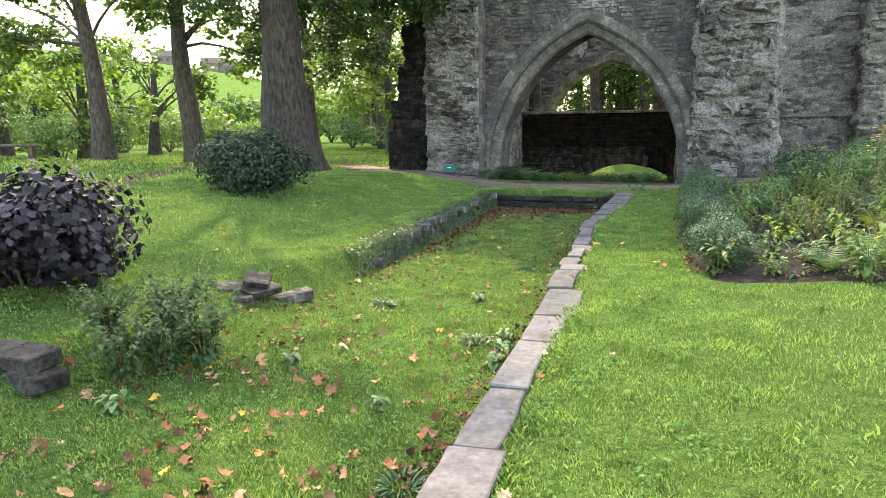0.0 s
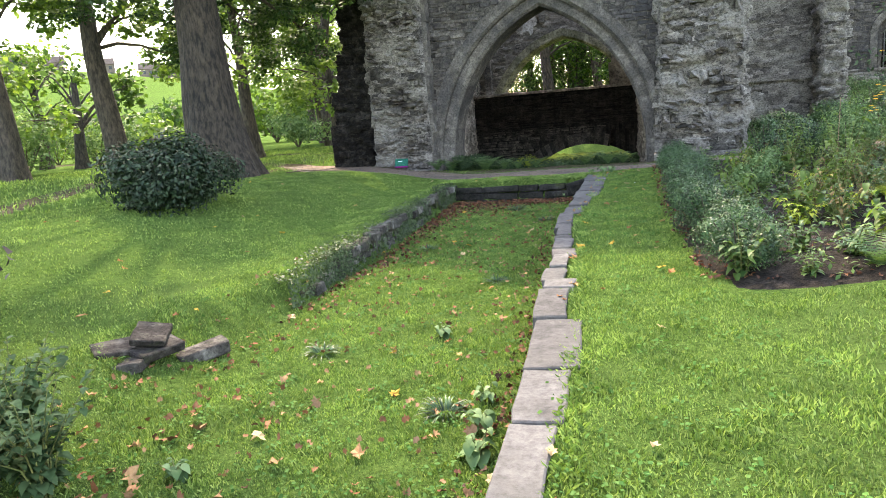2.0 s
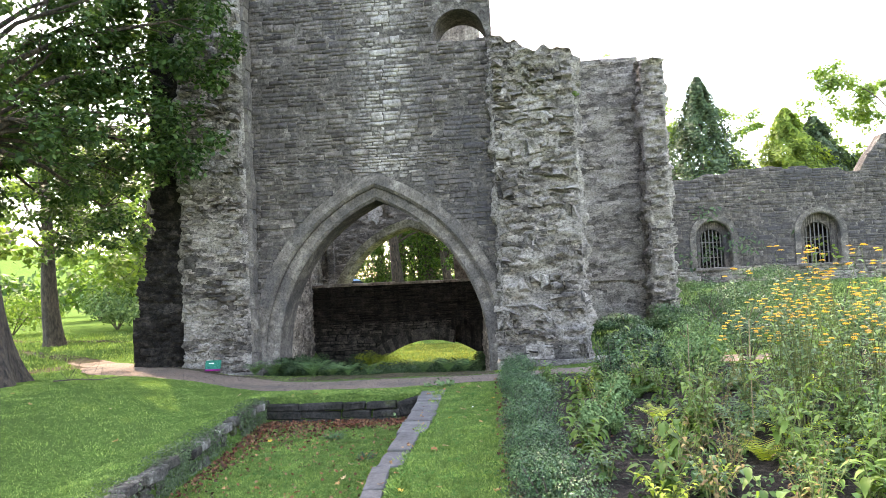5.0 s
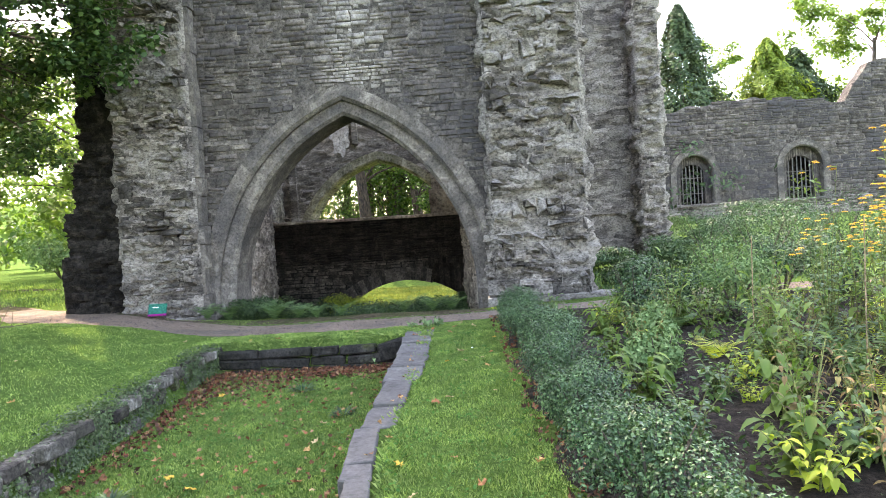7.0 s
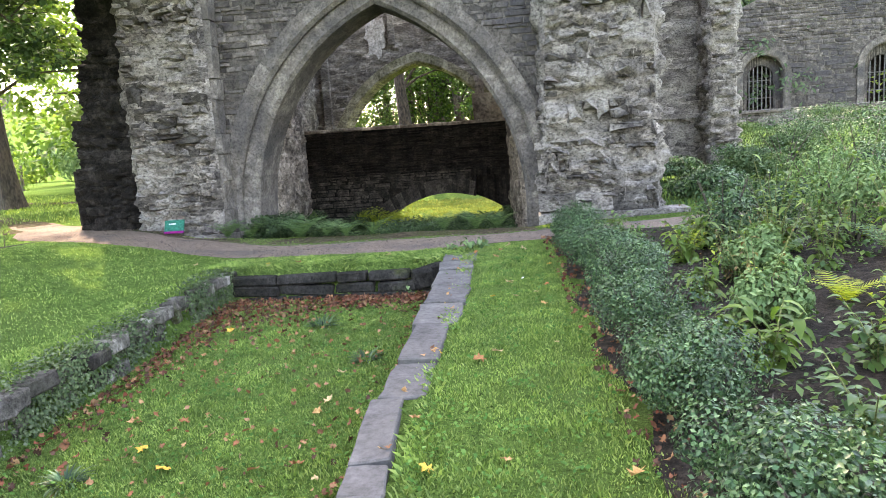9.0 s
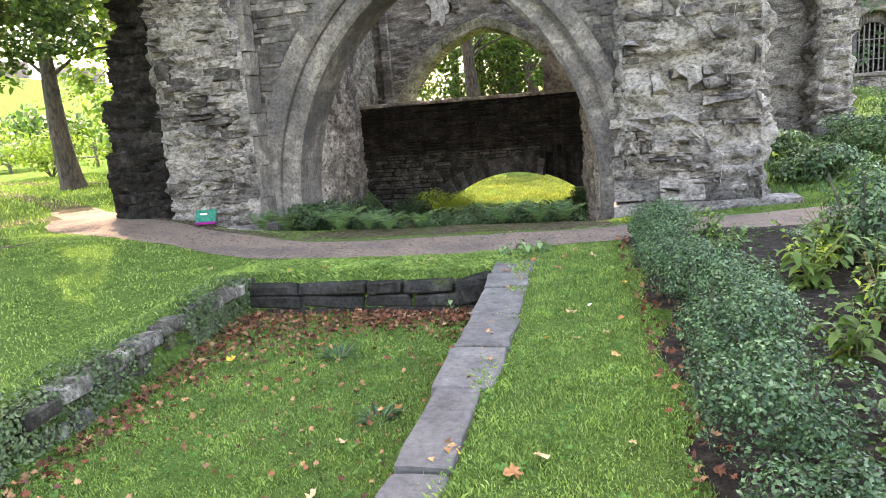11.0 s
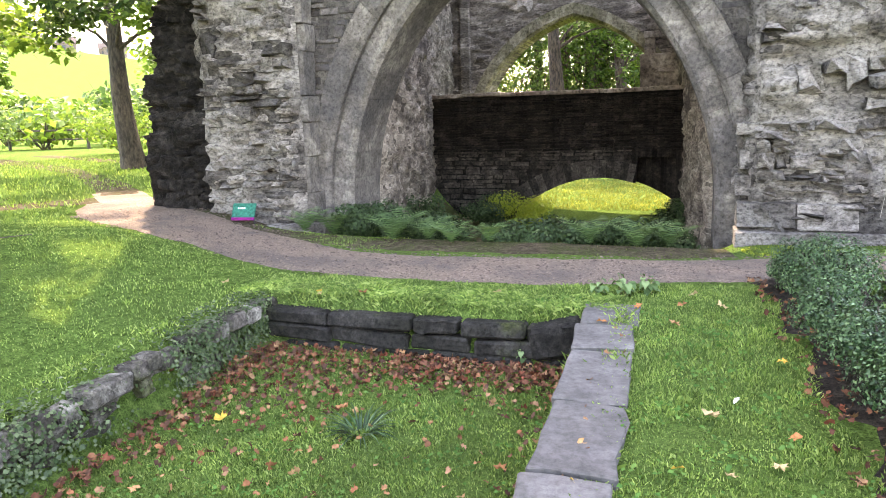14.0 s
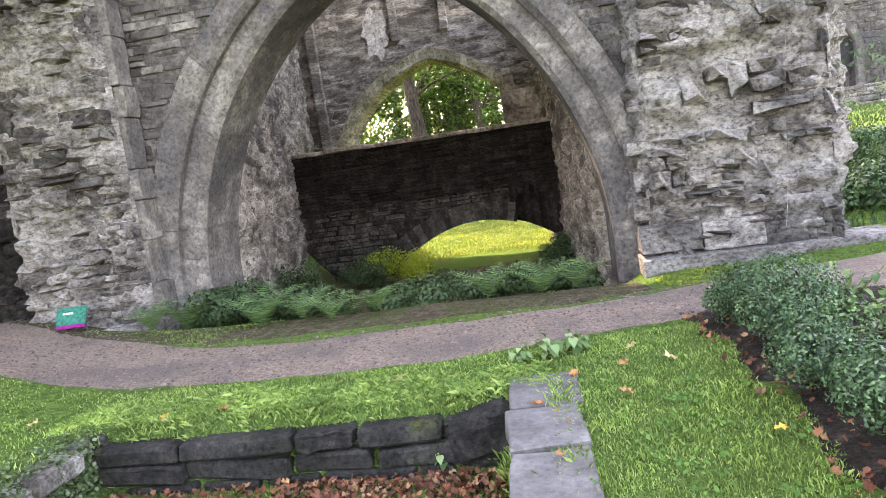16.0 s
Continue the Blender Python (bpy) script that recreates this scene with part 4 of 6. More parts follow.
def tree(name, x, y, base_r, height, label, lean=(0, 0), clumps=(), leaf=0.12, per=900, mat=None, seed=1, trunk_top=None, flare=1.6, bark_mat=None, limbs=True, sides=20):
    """Trunk with flared roots, limbs that reach to every clump of leaves, and a crown of single leaves."""
    rng = np.random.default_rng(seed)
    r = random.Random(seed)
    z0 = gz(x, y) - 0.15
    t = thing(name, x, y, z0, label, "tree")
    top = trunk_top or height * 0.7
    bm = bmesh.new()
    rings = []
    for i in range(26):
        f = (i / 25) ** 1.5
        z = f * top
        rad = base_r * (1 - 0.6 * f) * (1 + (flare - 1) * math.exp(-z / (base_r * 1.4)))
        cx, cy = lean[0] * f + 0.06 * math.sin(z * 0.9 + seed), lean[1] * f + 0.06 * math.cos(z * 0.8 + seed)
        ring = []
        for k in range(sides):
            a = 2 * math.pi * k / sides
            rr = rad * (1 + 0.10 * math.sin(a * 5 + seed) * math.exp(-z / (base_r * 2.2)) * 2 + 0.07 * noise.noise(Vector((math.cos(a) * 2, math.sin(a) * 2 + seed, z * 0.8))))
            ring.append(bm.verts.new((cx + math.cos(a) * rr, cy + math.sin(a) * rr, z)))
        rings.append(ring)
    for ra, rb in zip(rings[:-1], rings[1:]):
        for k in range(sides):
            bm.faces.new((ra[k], ra[(k + 1) % sides], rb[(k + 1) % sides], rb[k]))
    for f in bm.faces:
        f.smooth = True
    part("trunk", bm, bark_mat or M_BARK, t)
    if limbs:
        for cx, cy, cz, rx, ry, rz in clumps:
            bm = bmesh.new()
            zs = min(max(0.35 * height, cz - 1.6 - r.random()), top * 0.97)
            fs = zs / top
            start = Vector((lean[0] * fs, lean[1] * fs, zs))
            end = Vector((cx - x, cy - y, cz))
            mid = start.lerp(end, 0.5) + Vector((r.uniform(-0.3, 0.3), r.uniform(-0.3, 0.3), 0.35))
            pts = [start, start.lerp(mid, 0.5) + Vector((0, 0, 0.12)), mid, mid.lerp(end, 0.55) + Vector((r.uniform(-.2, .2), r.uniform(-.2, .2), 0)), end]
            w = min(base_r * 0.2, 0.08)
            tube(bm, pts, [w, w * 0.75, w * 0.55, w * 0.35, w * 0.12], 7)
            for q in range(5):
                s = pts[2].lerp(pts[4], r.random())
                e = end + Vector((r.uniform(-rx, rx), r.uniform(-ry, ry), r.uniform(-rz, rz))) * 0.8
                tube(bm, [s, s.lerp(e, 0.5) + Vector((0, 0, r.uniform(-.1, .15))), e], [w * 0.22, w * 0.14, w * 0.05], 5)
            part("limb", bm, bark_mat or M_BARK, t)
    cs, ns = [], []
    for cx, cy, cz, rx, ry, rz in clumps:
        n_sub = 16
        sub, _ = ball_points(n_sub, rng, (rx, ry, rz), 0.3)
        for s in sub:
            m = max(6, int(per * rx * rz / n_sub))
            p, d = ball_points(m, rng, (rx * 0.36, ry * 0.36, rz * 0.3), 0.1)
            cs.append(p + s + (cx - x, cy - y, cz - z0))
            d = d * 0.5 + rng.normal(size=d.shape) * 0.4
            d[:, 2] += 0.7
            ns.append(d)
    if cs:
        c, nn = np.concatenate(cs), np.concatenate(ns)
        co, tris = leaf_cloud(c, nn, leaf * rng.uniform(0.6, 1.3, len(c)), 0.65, 0.2, rng)
        ob = new("crown", raw_mesh("crown", co, tris, 3, mat or M_LEAF))
        ob.parent = t
    return t


def shrub(name, x, y, rx, ry, rz, label, mat, leaf=0.05, count=3000, seed=1, category="shrub", group="", aspect=0.5, lumps=7, shell=0.6, stems=True, z=None, up=0.3):
    rng = np.random.default_rng(seed)
    t = thing(name, x, y, gz(x, y) if z is None else z, label, category, group)
    if stems:
        bm = bmesh.new()
        for k in range(6):
            a = k * 1.05 + seed
            tube(bm, [(0, 0, -0.05), (math.cos(a) * rx * 0.25, math.sin(a) * ry * 0.25, rz * 0.7), (math.cos(a) * rx * 0.6, math.sin(a) * ry * 0.6, rz * 1.5)], [0.02 * (rz + 0.4), 0.013 * (rz + 0.4), 0.004], 5)
        part("stem", bm, M_BARK, t)
    cs, ns = [], []
    p, d = ball_points(lumps, rng, (rx * 0.72, ry * 0.72, rz * 0.62), 0.6)
    p[0] = 0
    for q in p:
        k = rng.uniform(0.36, 0.6) if q.any() else 0.66
        pp, dd = ball_points(count // lumps, rng, (rx * k, ry * k, rz * k * 1.05), shell * 0.8)
        cs.append(pp + q + (0, 0, rz * 0.98))
        ns.append(dd + rng.normal(size=dd.shape) * 0.45 + (0, 0, up))
    c, nn = np.concatenate(cs), np.concatenate(ns)
    keep = c[:, 2] > 0.02
    c, nn = c[keep], nn[keep]
    co, tris = leaf_cloud(c, nn, leaf * rng.uniform(0.6, 1.3, len(c)), aspect, 0.25, rng)
    ob = new("foliage", raw_mesh("foliage", co, tris, 3, mat))
    ob.parent = t
    return t


M_BIGBARK = bark("grey_bark", (0.007, 0.0053, 0.004), (0.062, 0.047, 0.035), 6)
M_BIGLEAF = leafy("shade_leaf", (0.013, 0.036, 0.012), (0.028, 0.066, 0.019), (0.064, 0.118, 0.036), 0.55, 0.3, 0.4)
# large tree, its boughs hanging before the tower's corner
tree("large_tree", -8.33, 15.7, 0.62, 13, "large old tree with a thick flared grey-brown trunk", lean=(-0.75, 0.1),
     clumps=[(-5.6, 17.8, 6.6, 1.2, 1.0, 0.9), (-7.4, 17.7, 8.3, 1.4, 1.1, 0.9), (-6.2, 18.0, 7.9, 1.1, 0.9, 0.8), (-5.3, 18.0, 5.4, 0.9, 0.8, 0.9), (-6.5, 17.6, 5.4, 1.2, 1.0, 1.0), (-6.9, 18.1, 4.4, 1.0, 0.9, 0.8), (-9.3, 17.5, 5.4, 1.5, 1.4, 1.0), (-10.8, 18.5, 4.3, 1.4, 1.4, 0.9), (-8.2, 18.6, 6.4, 1.6, 1.5, 1.1), (-7.6, 19.0, 3.6, 0.8, 0.8, 0.6),
             # High clumps over the lawn here are unseen, added for its dappled shade.
             (-10.8, 15.5, 7.2, 1.6, 1.5, 1.0), (-8.5, 17.5, 9.3, 1.8, 1.6, 1.1), (-10, 13, 8.2, 0.8, 0.8, 0.5),  (-9.6, 16.0, 8.2, 1.1, 1.1, 0.6), (-7.0, 12.4, 8.4, 0.9, 0.9, 0.5), (-11.8, 11.0, 8.0, 1.2, 1.2, 0.6), (-9.2, 10.8, 8.2, 0.7, 0.7, 0.4), (-12.4, 13.6, 7.6, 1.2, 1.2, 0.6), (-12.5, 16.5, 5.6, 1.5, 1.5, 1.0), (-9.2, 20.5, 5.6, 1.6, 1.5, 1.2), (-10.2, 21.5, 4.0, 1.4, 1.2, 0.9), (-7.0, 18.2, 7.2, 1.3, 1.0, 1.0), (-6.2, 18.0, 4.9, 0.9, 0.7, 0.8), (-9.6, 19.6, 7.4, 1.6, 1.4, 1.1), (-11.5, 20.5, 6.4, 1.6, 1.4, 1.1), (-8.6, 19.6, 4.6, 1.1, 1.0, 0.8), (-7.2, 16.6, 6.6, 1.3, 1.0, 0.8), (-4.8, 17.6, 7.4, 0.9, 0.8, 1.0), (-5.0, 17.5, 8.7, 1.2, 1.0, 1.0), (-8.2, 15.0, 6.3, 1.2, 1.0, 0.9), (-9.6, 14.8, 5.0, 1.1, 1.0, 0.8), (-7.6, 14.6, 7.3, 1.2, 1.1, 0.9), (-6.1, 16.6, 7.6, 1.2, 1.0, 1.0), (-7.0, 16.2, 5.0, 0.9, 0.8, 0.7), (-5.2, 10.6, 9.6, 1.9, 1.7, 0.9), (-7.6, 9.2, 9.8, 1.9, 1.8, 0.9), (-9.0, 12.0, 10.4, 1.8, 1.7, 0.9)],
     leaf=0.13, per=1500, seed=3, mat=M_BIGLEAF, trunk_top=9.5, flare=1.5, bark_mat=M_BIGBARK, sides=28)
tree("slim_tree", -16.6, 17.2, 0.34, 11, "slender dark tree trunk with sparse low leaves", lean=(-0.9, 0.3),
     clumps=[(-19, 17.5, 4.6, 1.8, 1.6, 0.9), (-15.0, 17.5, 5.6, 1.6, 1.5, 0.8), (-18, 16, 6.6, 2.4, 2, 1.2), (-21, 18, 5.6, 2, 2, 1.1), (-14, 15, 7.5, 2.4, 2.2, 1.3), (-22, 16, 3.6, 1.6, 1.5, 0.8)], leaf=0.2, per=700, seed=5, flare=1.3)
tree("slim_tree", -15.2, 19.8, 0.38, 12, "slender dark leaning tree trunk on the grass", lean=(-0.7, 0.2),
     clumps=[(-13.5, 20.5, 5.2, 1.5, 1.5, 1.0), (-16.8, 20.5, 6.2, 1.8, 1.8, 1.1), (-14.5, 19.5, 7.6, 2.4, 2.2, 1.3), (-12.2, 21, 6.6, 1.8, 1.6, 1.1), (-13.2, 22, 3.6, 1.4, 1.4, 0.8)], leaf=0.2, per=700, seed=7, flare=1.3, mat=M_LIGHTLEAF)
tree("slim_tree", -15.0, 27.3, 0.32, 10, "tree with a straight brown trunk on sunlit grass", lean=(-0.5, 0.0),
     clumps=[(-13.0, 26.5, 5.0, 1.8, 1.6, 1.0), (-16.5, 27.5, 5.8, 2.0, 1.8, 1.1), (-14.0, 28, 7.2, 2.4, 2.2, 1.3), (-11.5, 27.5, 4.2, 1.3, 1.3, 0.7), (-17.5, 26.0, 4.4, 1.4, 1.2, 0.7)], leaf=0.2, per=900, seed=9, flare=1.25, mat=M_LIGHTLEAF)

# box hedge along the bed: loose bushes of uneven size, dark between them
rh = random.Random(52)
for i in range(14):
    yy = lerp(8.0, 17.1, i / 13) + rh.uniform(-0.1, 0.1)
    xx = float(along(BED_L, yy)) + 0.38 + rh.uniform(-0.06, 0.06)
    k = rh.uniform(0.85, 1.2)
    shrub("box_bush", xx, yy, 0.33 * k, 0.36 * k, 0.25 * k + 0.03, "loose dark green box bush with tiny leaves", M_BOX, 0.023, 7000, 40 + i, "bush", "box hedge beside the lawn", 0.6, 16, 0.75)
M_HOLLY = leafy("holly_leaf", (0.008, 0.02, 0.010), (0.016, 0.036, 0.017), (0.04, 0.07, 0.04), 0.45, 0.08)
shrub("holly_bush", -6.05, 10.95, 1.1, 1.05, 0.82, "dense rounded dark green holly bush on the lawn", M_HOLLY, 0.075, 17000, 71, "bush", shell=0.5, lumps=22, z=gz(-6.05, 10.95) - 0.34)


# ---- grass ----
M_WEED = leafy("weed_leaf", (0.03, 0.10, 0.02), (0.055, 0.15, 0.03), (0.10, 0.2, 0.05), 0.8, 0.25)
M_NETTLE = leafy("nettle_dark", (0.02, 0.05, 0.018), (0.04, 0.082, 0.033), (0.075, 0.125, 0.055), 0.75, 0.2)
M_LIME = leafy("lime_leaf", (0.18, 0.26, 0.03), (0.27, 0.34, 0.04), (0.36, 0.38, 0.06), 0.5, 0.4)


def scatter_blades(name, n, region, hgt, wid, mat, seed, label, category="grass", lean=0.5, drop=None):
    """n blades in region (x0, x1, y0, y1), on the ground, as one mesh."""
    rng = np.random.default_rng(seed)
    x0, x1, y0, y1 = region
    x, y = rng.uniform(x0, x1, n), rng.uniform(y0, y1, n)
    ok = np.ones(n, bool) if drop is None else ~drop(x, y, rng)
    x, y = x[ok], y[ok]
    n = len(x)
    z = ground_z(x, y) - 0.005
    tuft = 0.75 + 0.45 * wobble(x, y, 6.0, 1.0) + 0.2 * wobble(x, y, 1.6, 4.0)
    h = rng.uniform(hgt[0], hgt[1], n) * np.clip(tuft, 0.35, 1.6)
    a = rng.uniform(0, 2 * np.pi, n)
    w = rng.uniform(wid * 0.6, wid * 1.3, n)
    b = a + rng.normal(0, 0.9, n) + np.pi / 2
    l = h * lean * rng.uniform(0.15, 1.5, n)
    ca, sa = np.cos(a) * w / 2, np.sin(a) * w / 2
    base1, base2 = np.stack([x - ca, y - sa, z], 1), np.stack([x + ca, y + sa, z], 1)
    mx, my, mz = x + np.cos(b) * l * 0.35, y + np.sin(b) * l * 0.35, z + h * 0.6
    mid = np.stack([mx + ca * 0.8, my + sa * 0.8, mz], 1)
    tip = np.stack([x + np.cos(b) * l, y + np.sin(b) * l, z + h * np.clip(1 - 0.3 * l / h, 0.5, 1)], 1)
    co = np.stack([base1, base2, mid, tip], 1).reshape(-1, 3)
    k = np.arange(n)[:, None] * 4
    tris = np.concatenate([k + np.array([[0, 1, 2]]), k + np.array([[0, 2, 3]])], 0)
    ob = new(name, raw_mesh(name, co, tris, 3, mat))
    tagged(ob, label, category, kind="stuff")
    return ob




def near_path(x, y, pts, grow=0.0):
    d = np.full(x.shape, 9.0)
    for (xa, ya, wa), (xb, yb, wb) in zip(pts[:-1], pts[1:]):
        L = (xb - xa) ** 2 + (yb - ya) ** 2
        t = np.clip(((x - xa) * (xb - xa) + (y - ya) * (yb - ya)) / L, 0, 1)
        d = np.minimum(d, np.hypot(x - xa - t * (xb - xa), y - ya - t * (yb - ya)) - lerp(wa, wb, t))
    return d < grow


def no_grass(x, y, rng):
    xk = along(KERB_L, y)
    kerb = (x > xk + 0.01) & (x < xk + 0.27 + 0.09 * (y > 13.2)) & (y < 16.3) & (rng.random(x.shape) > 0.03)
    xb = along(BED_L, y) + 0.05 * np.sin(y * 5)
    bed = (x > xb + 0.05 + 0.05 * rng.random(x.shape)) & (y > 7.35 + 0.15 * (x - 2)) & (y < 17.5)
    path = near_path(x, y, PATH_LINE, -0.07 + 0.06 * rng.random(x.shape) + 0.05 * wobble(x, y, 3.1))
    xl = along(WALL_L, y)
    wall = (x > xl - 0.27) & (x < xl + 0.05) & (y > 8.4) & (y < 16.2) & (rng.random(x.shape) > 0.12)
    end = (x > -3.0) & (x < 0.0) & (y > 15.98) & (y < 16.22) & (rng.random(x.shape) > 0.3)
    tower = (y > FRONT - 0.3) & (x > -7.8) & (x < 5.5)
    litter = (x > xl) & (x < -0.1) & (y > 12.6) & (y < 16.0) & (rng.random(x.shape) < 0.5 * smooth01(1.0, 0.0, np.minimum(16.0 - y, (x - xl) * 1.1 + 0.15)))
    trunk = np.hypot(x + 8.25, y - 15.7) < 1.0
    return kerb | bed | path | wall | end | tower | litter | trunk


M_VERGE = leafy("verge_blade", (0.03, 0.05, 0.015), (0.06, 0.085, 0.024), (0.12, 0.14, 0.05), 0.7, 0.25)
# Paler, yellower grass: the sunlight beyond the arch is put into the colour.
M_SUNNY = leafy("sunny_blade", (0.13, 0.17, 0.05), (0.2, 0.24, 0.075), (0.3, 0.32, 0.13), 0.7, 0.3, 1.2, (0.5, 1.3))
LAWN = "short mown green lawn grass"
scatter_blades("lawn_grass", 225000, (-2.9, 2.4, 1.5, 9.0), (0.018, 0.05), 0.0064, M_GRASS, 1, LAWN, drop=no_grass)
scatter_blades("lawn_grass", 235000, (-3.2, 1.6, 9.0, 17.2), (0.018, 0.05), 0.0064, M_GRASS, 2, LAWN, drop=no_grass)
scatter_blades("lawn_grass", 60000, (-8.0, -2.6, 3.0, 12.0), (0.018, 0.045), 0.0095, M_GRASS, 3, LAWN, drop=no_grass)
scatter_blades("lawn_grass", 70000, (-9.5, -2.8, 12.0, 19.5), (0.018, 0.042), 0.0095, M_GRASS, 4, LAWN, drop=no_grass)
scatter_blades("lawn_grass", 30000, (2.3, 5.5, 1.0, 8.0), (0.03, 0.07), 0.008, M_GRASS, 5, LAWN, drop=no_grass)
scatter_blades("meadow_grass", 36000, (-22, -8.0, 8.0, 34.0), (0.05, 0.13), 0.026, M_GRASS, 6, "taller sunlit meadow grass under the trees", drop=no_grass)
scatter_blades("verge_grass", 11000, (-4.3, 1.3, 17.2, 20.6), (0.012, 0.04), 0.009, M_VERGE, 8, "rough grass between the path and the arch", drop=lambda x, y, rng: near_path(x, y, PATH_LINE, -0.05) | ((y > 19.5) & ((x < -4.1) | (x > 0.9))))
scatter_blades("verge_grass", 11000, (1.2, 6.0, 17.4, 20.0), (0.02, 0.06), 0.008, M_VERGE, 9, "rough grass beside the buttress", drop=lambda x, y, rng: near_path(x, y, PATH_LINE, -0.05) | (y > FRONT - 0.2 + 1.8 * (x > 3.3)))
scatter_blades("meadow_grass", 30000, (3.2, 18.0, 20.0, 45.5), (0.07, 0.24), 0.028, M_NETTLE, 10, "tall rough grass before the ruined wall", drop=lambda x, y, rng: near_path(x, y, PATH_LINE, 0.0))


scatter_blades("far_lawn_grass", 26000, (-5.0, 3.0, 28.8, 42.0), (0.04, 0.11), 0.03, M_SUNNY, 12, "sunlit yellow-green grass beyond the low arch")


def lawn_weeds(n, seed):
    """Small round leaves of clover and daisies in the turf."""
    rng = np.random.default_rng(seed)
    gxy = np.stack([rng.uniform(-2.6, 2.2, n // 12), rng.uniform(1.8, 16.5, n // 12)], 1)
    c = np.repeat(gxy, 12, 0) + rng.normal(0, 0.05, (n // 12 * 12, 2))
    ok = ~no_grass(c[:, 0], c[:, 1], rng)
    c = c[ok]
    z = ground_z(c[:, 0], c[:, 1]) + rng.uniform(0.015, 0.045, len(c))
    nn = rng.normal(size=(len(c), 3)) * 0.35 + (0, 0, 1)
    co, tris = leaf_cloud(np.c_[c, z], nn, rng.uniform(0.014, 0.034, len(c)), 0.8, 0.15, rng)
    tagged(new("lawn_weeds", raw_mesh("lawn_weeds", co, tris, 3, M_WEED)), "clover and small weeds in the lawn", "weeds", kind="stuff")


lawn_weeds(16000, 15)


def ivy(name, n, line, y0, y1, seed):
    rng = np.random.default_rng(seed)
    y = rng.uniform(y0, y1, n)
    y = y[wobble(y, y * 0, 1.9, seed) + rng.normal(0, 0.45, n) > 0.0]
    side = rng.random(len(y))
    x = along(line, y) + np.where(side < 0.6, rng.uniform(0.02, 0.07, len(y)), rng.uniform(-0.3, 0.05, len(y)))
    z = np.where(side < 0.6, rng.uniform(-0.42, -0.03, len(y)), rng.uniform(-0.05, 0.03, len(y)))
    nn = np.where((side < 0.6)[:, None], np.array([[1, 0, 0.4]]), np.array([[0, 0, 1.0]])) + rng.normal(size=(len(y), 3)) * 0.4
    co, tris = leaf_cloud(np.stack([x, y, z], 1), nn, rng.uniform(0.014, 0.04, len(y)), 0.8, 0.2, rng)
    tagged(new(name, raw_mesh(name, co, tris, 3, M_IVY)), "dark ivy creeping over the low side wall", "ivy", kind="stuff")


M_IVY = leafy("ivy_leaf", (0.025, 0.05, 0.02), (0.05, 0.085, 0.035), (0.12, 0.16, 0.09), 0.45, 0.15)
ivy("ivy", 30000, WALL_L, 7.8, 16.1, 3)

# Patch of sunlight on the ground, imitated with short yellow-green blades.
scatter_blades("moss", 5000, (1.15, 2.3, 18.55, 19.35), (0.008, 0.022), 0.012, M_LIME, 19, "sun patch at the buttress foot, laid as bright yellow-green blades", category="moss", drop=lambda x, y, rng: rng.random(x.shape) > smooth01(0.5, 0.25, np.hypot((x - 1.65) / 1.3, y - 18.95)))

# longer tufts over the basin's edges
scatter_blades("edge_grass", 15000, (-3.3, 0.1, 16.04, 16.6), (0.025, 0.085), 0.0042, M_GRASS, 7, "long grass hanging over the low end wall", lean=0.9)


def edge_tufts(name, n, line, y0, y1, off, spread, hgt, seed, label):
    rng = np.random.default_rng(seed)
    y = rng.uniform(y0, y1, n)
    keep = wobble(y, y * 0, 2.3, seed) + rng.normal(0, 0.5, n) > 0.1
    y = y[keep]
    x = along(line, y) + off + rng.normal(0, spread, len(y))
    n = len(x)
    z = np.maximum(ground_z(x, y), -0.05 if off > 0 else -0.3) - 0.01
    h = rng.uniform(*hgt, n)
    a = rng.uniform(0, 6.28, n)
    w = 0.006
    dx, dy = np.cos(a + 1.57) * h * rng.uniform(0.2, 1.0, n), np.sin(a + 1.57) * h * rng.uniform(0.2, 1.0, n)
    co = np.stack([np.stack([x - np.cos(a) * w / 2, y - np.sin(a) * w / 2, z], 1), np.stack([x + np.cos(a) * w / 2, y + np.sin(a) * w / 2, z], 1), np.stack([x + dx * 0.4 + w * 0.3, y + dy * 0.4, z + h * 0.65], 1), np.stack([x + dx, y + dy, z + h * 0.85], 1)], 1).reshape(-1, 3)
    k = np.arange(n)[:, None] * 4
    tris = np.concatenate([k + np.array([[0, 1, 2]]), k + np.array([[0, 2, 3]])], 0)
    tagged(new(name, raw_mesh(name, co, tris, 3, M_GRASS)), label, "grass", kind="stuff")


edge_tufts("kerb_grass", 12000, KERB_L, 1.5, 16.3, 0.31, 0.045, (0.03, 0.07), 21, "grass tufts growing over the kerb stones")
edge_tufts("kerb_grass", 6000, KERB_L, 1.5, 16.3, -0.03, 0.03, (0.04, 0.10), 22, "grass at the foot of the kerb stones")
edge_tufts("wall_grass", 5000, WALL_L, 6.0, 16.2, -0.28, 0.06, (0.02, 0.055), 23, "grass creeping over the low side wall")


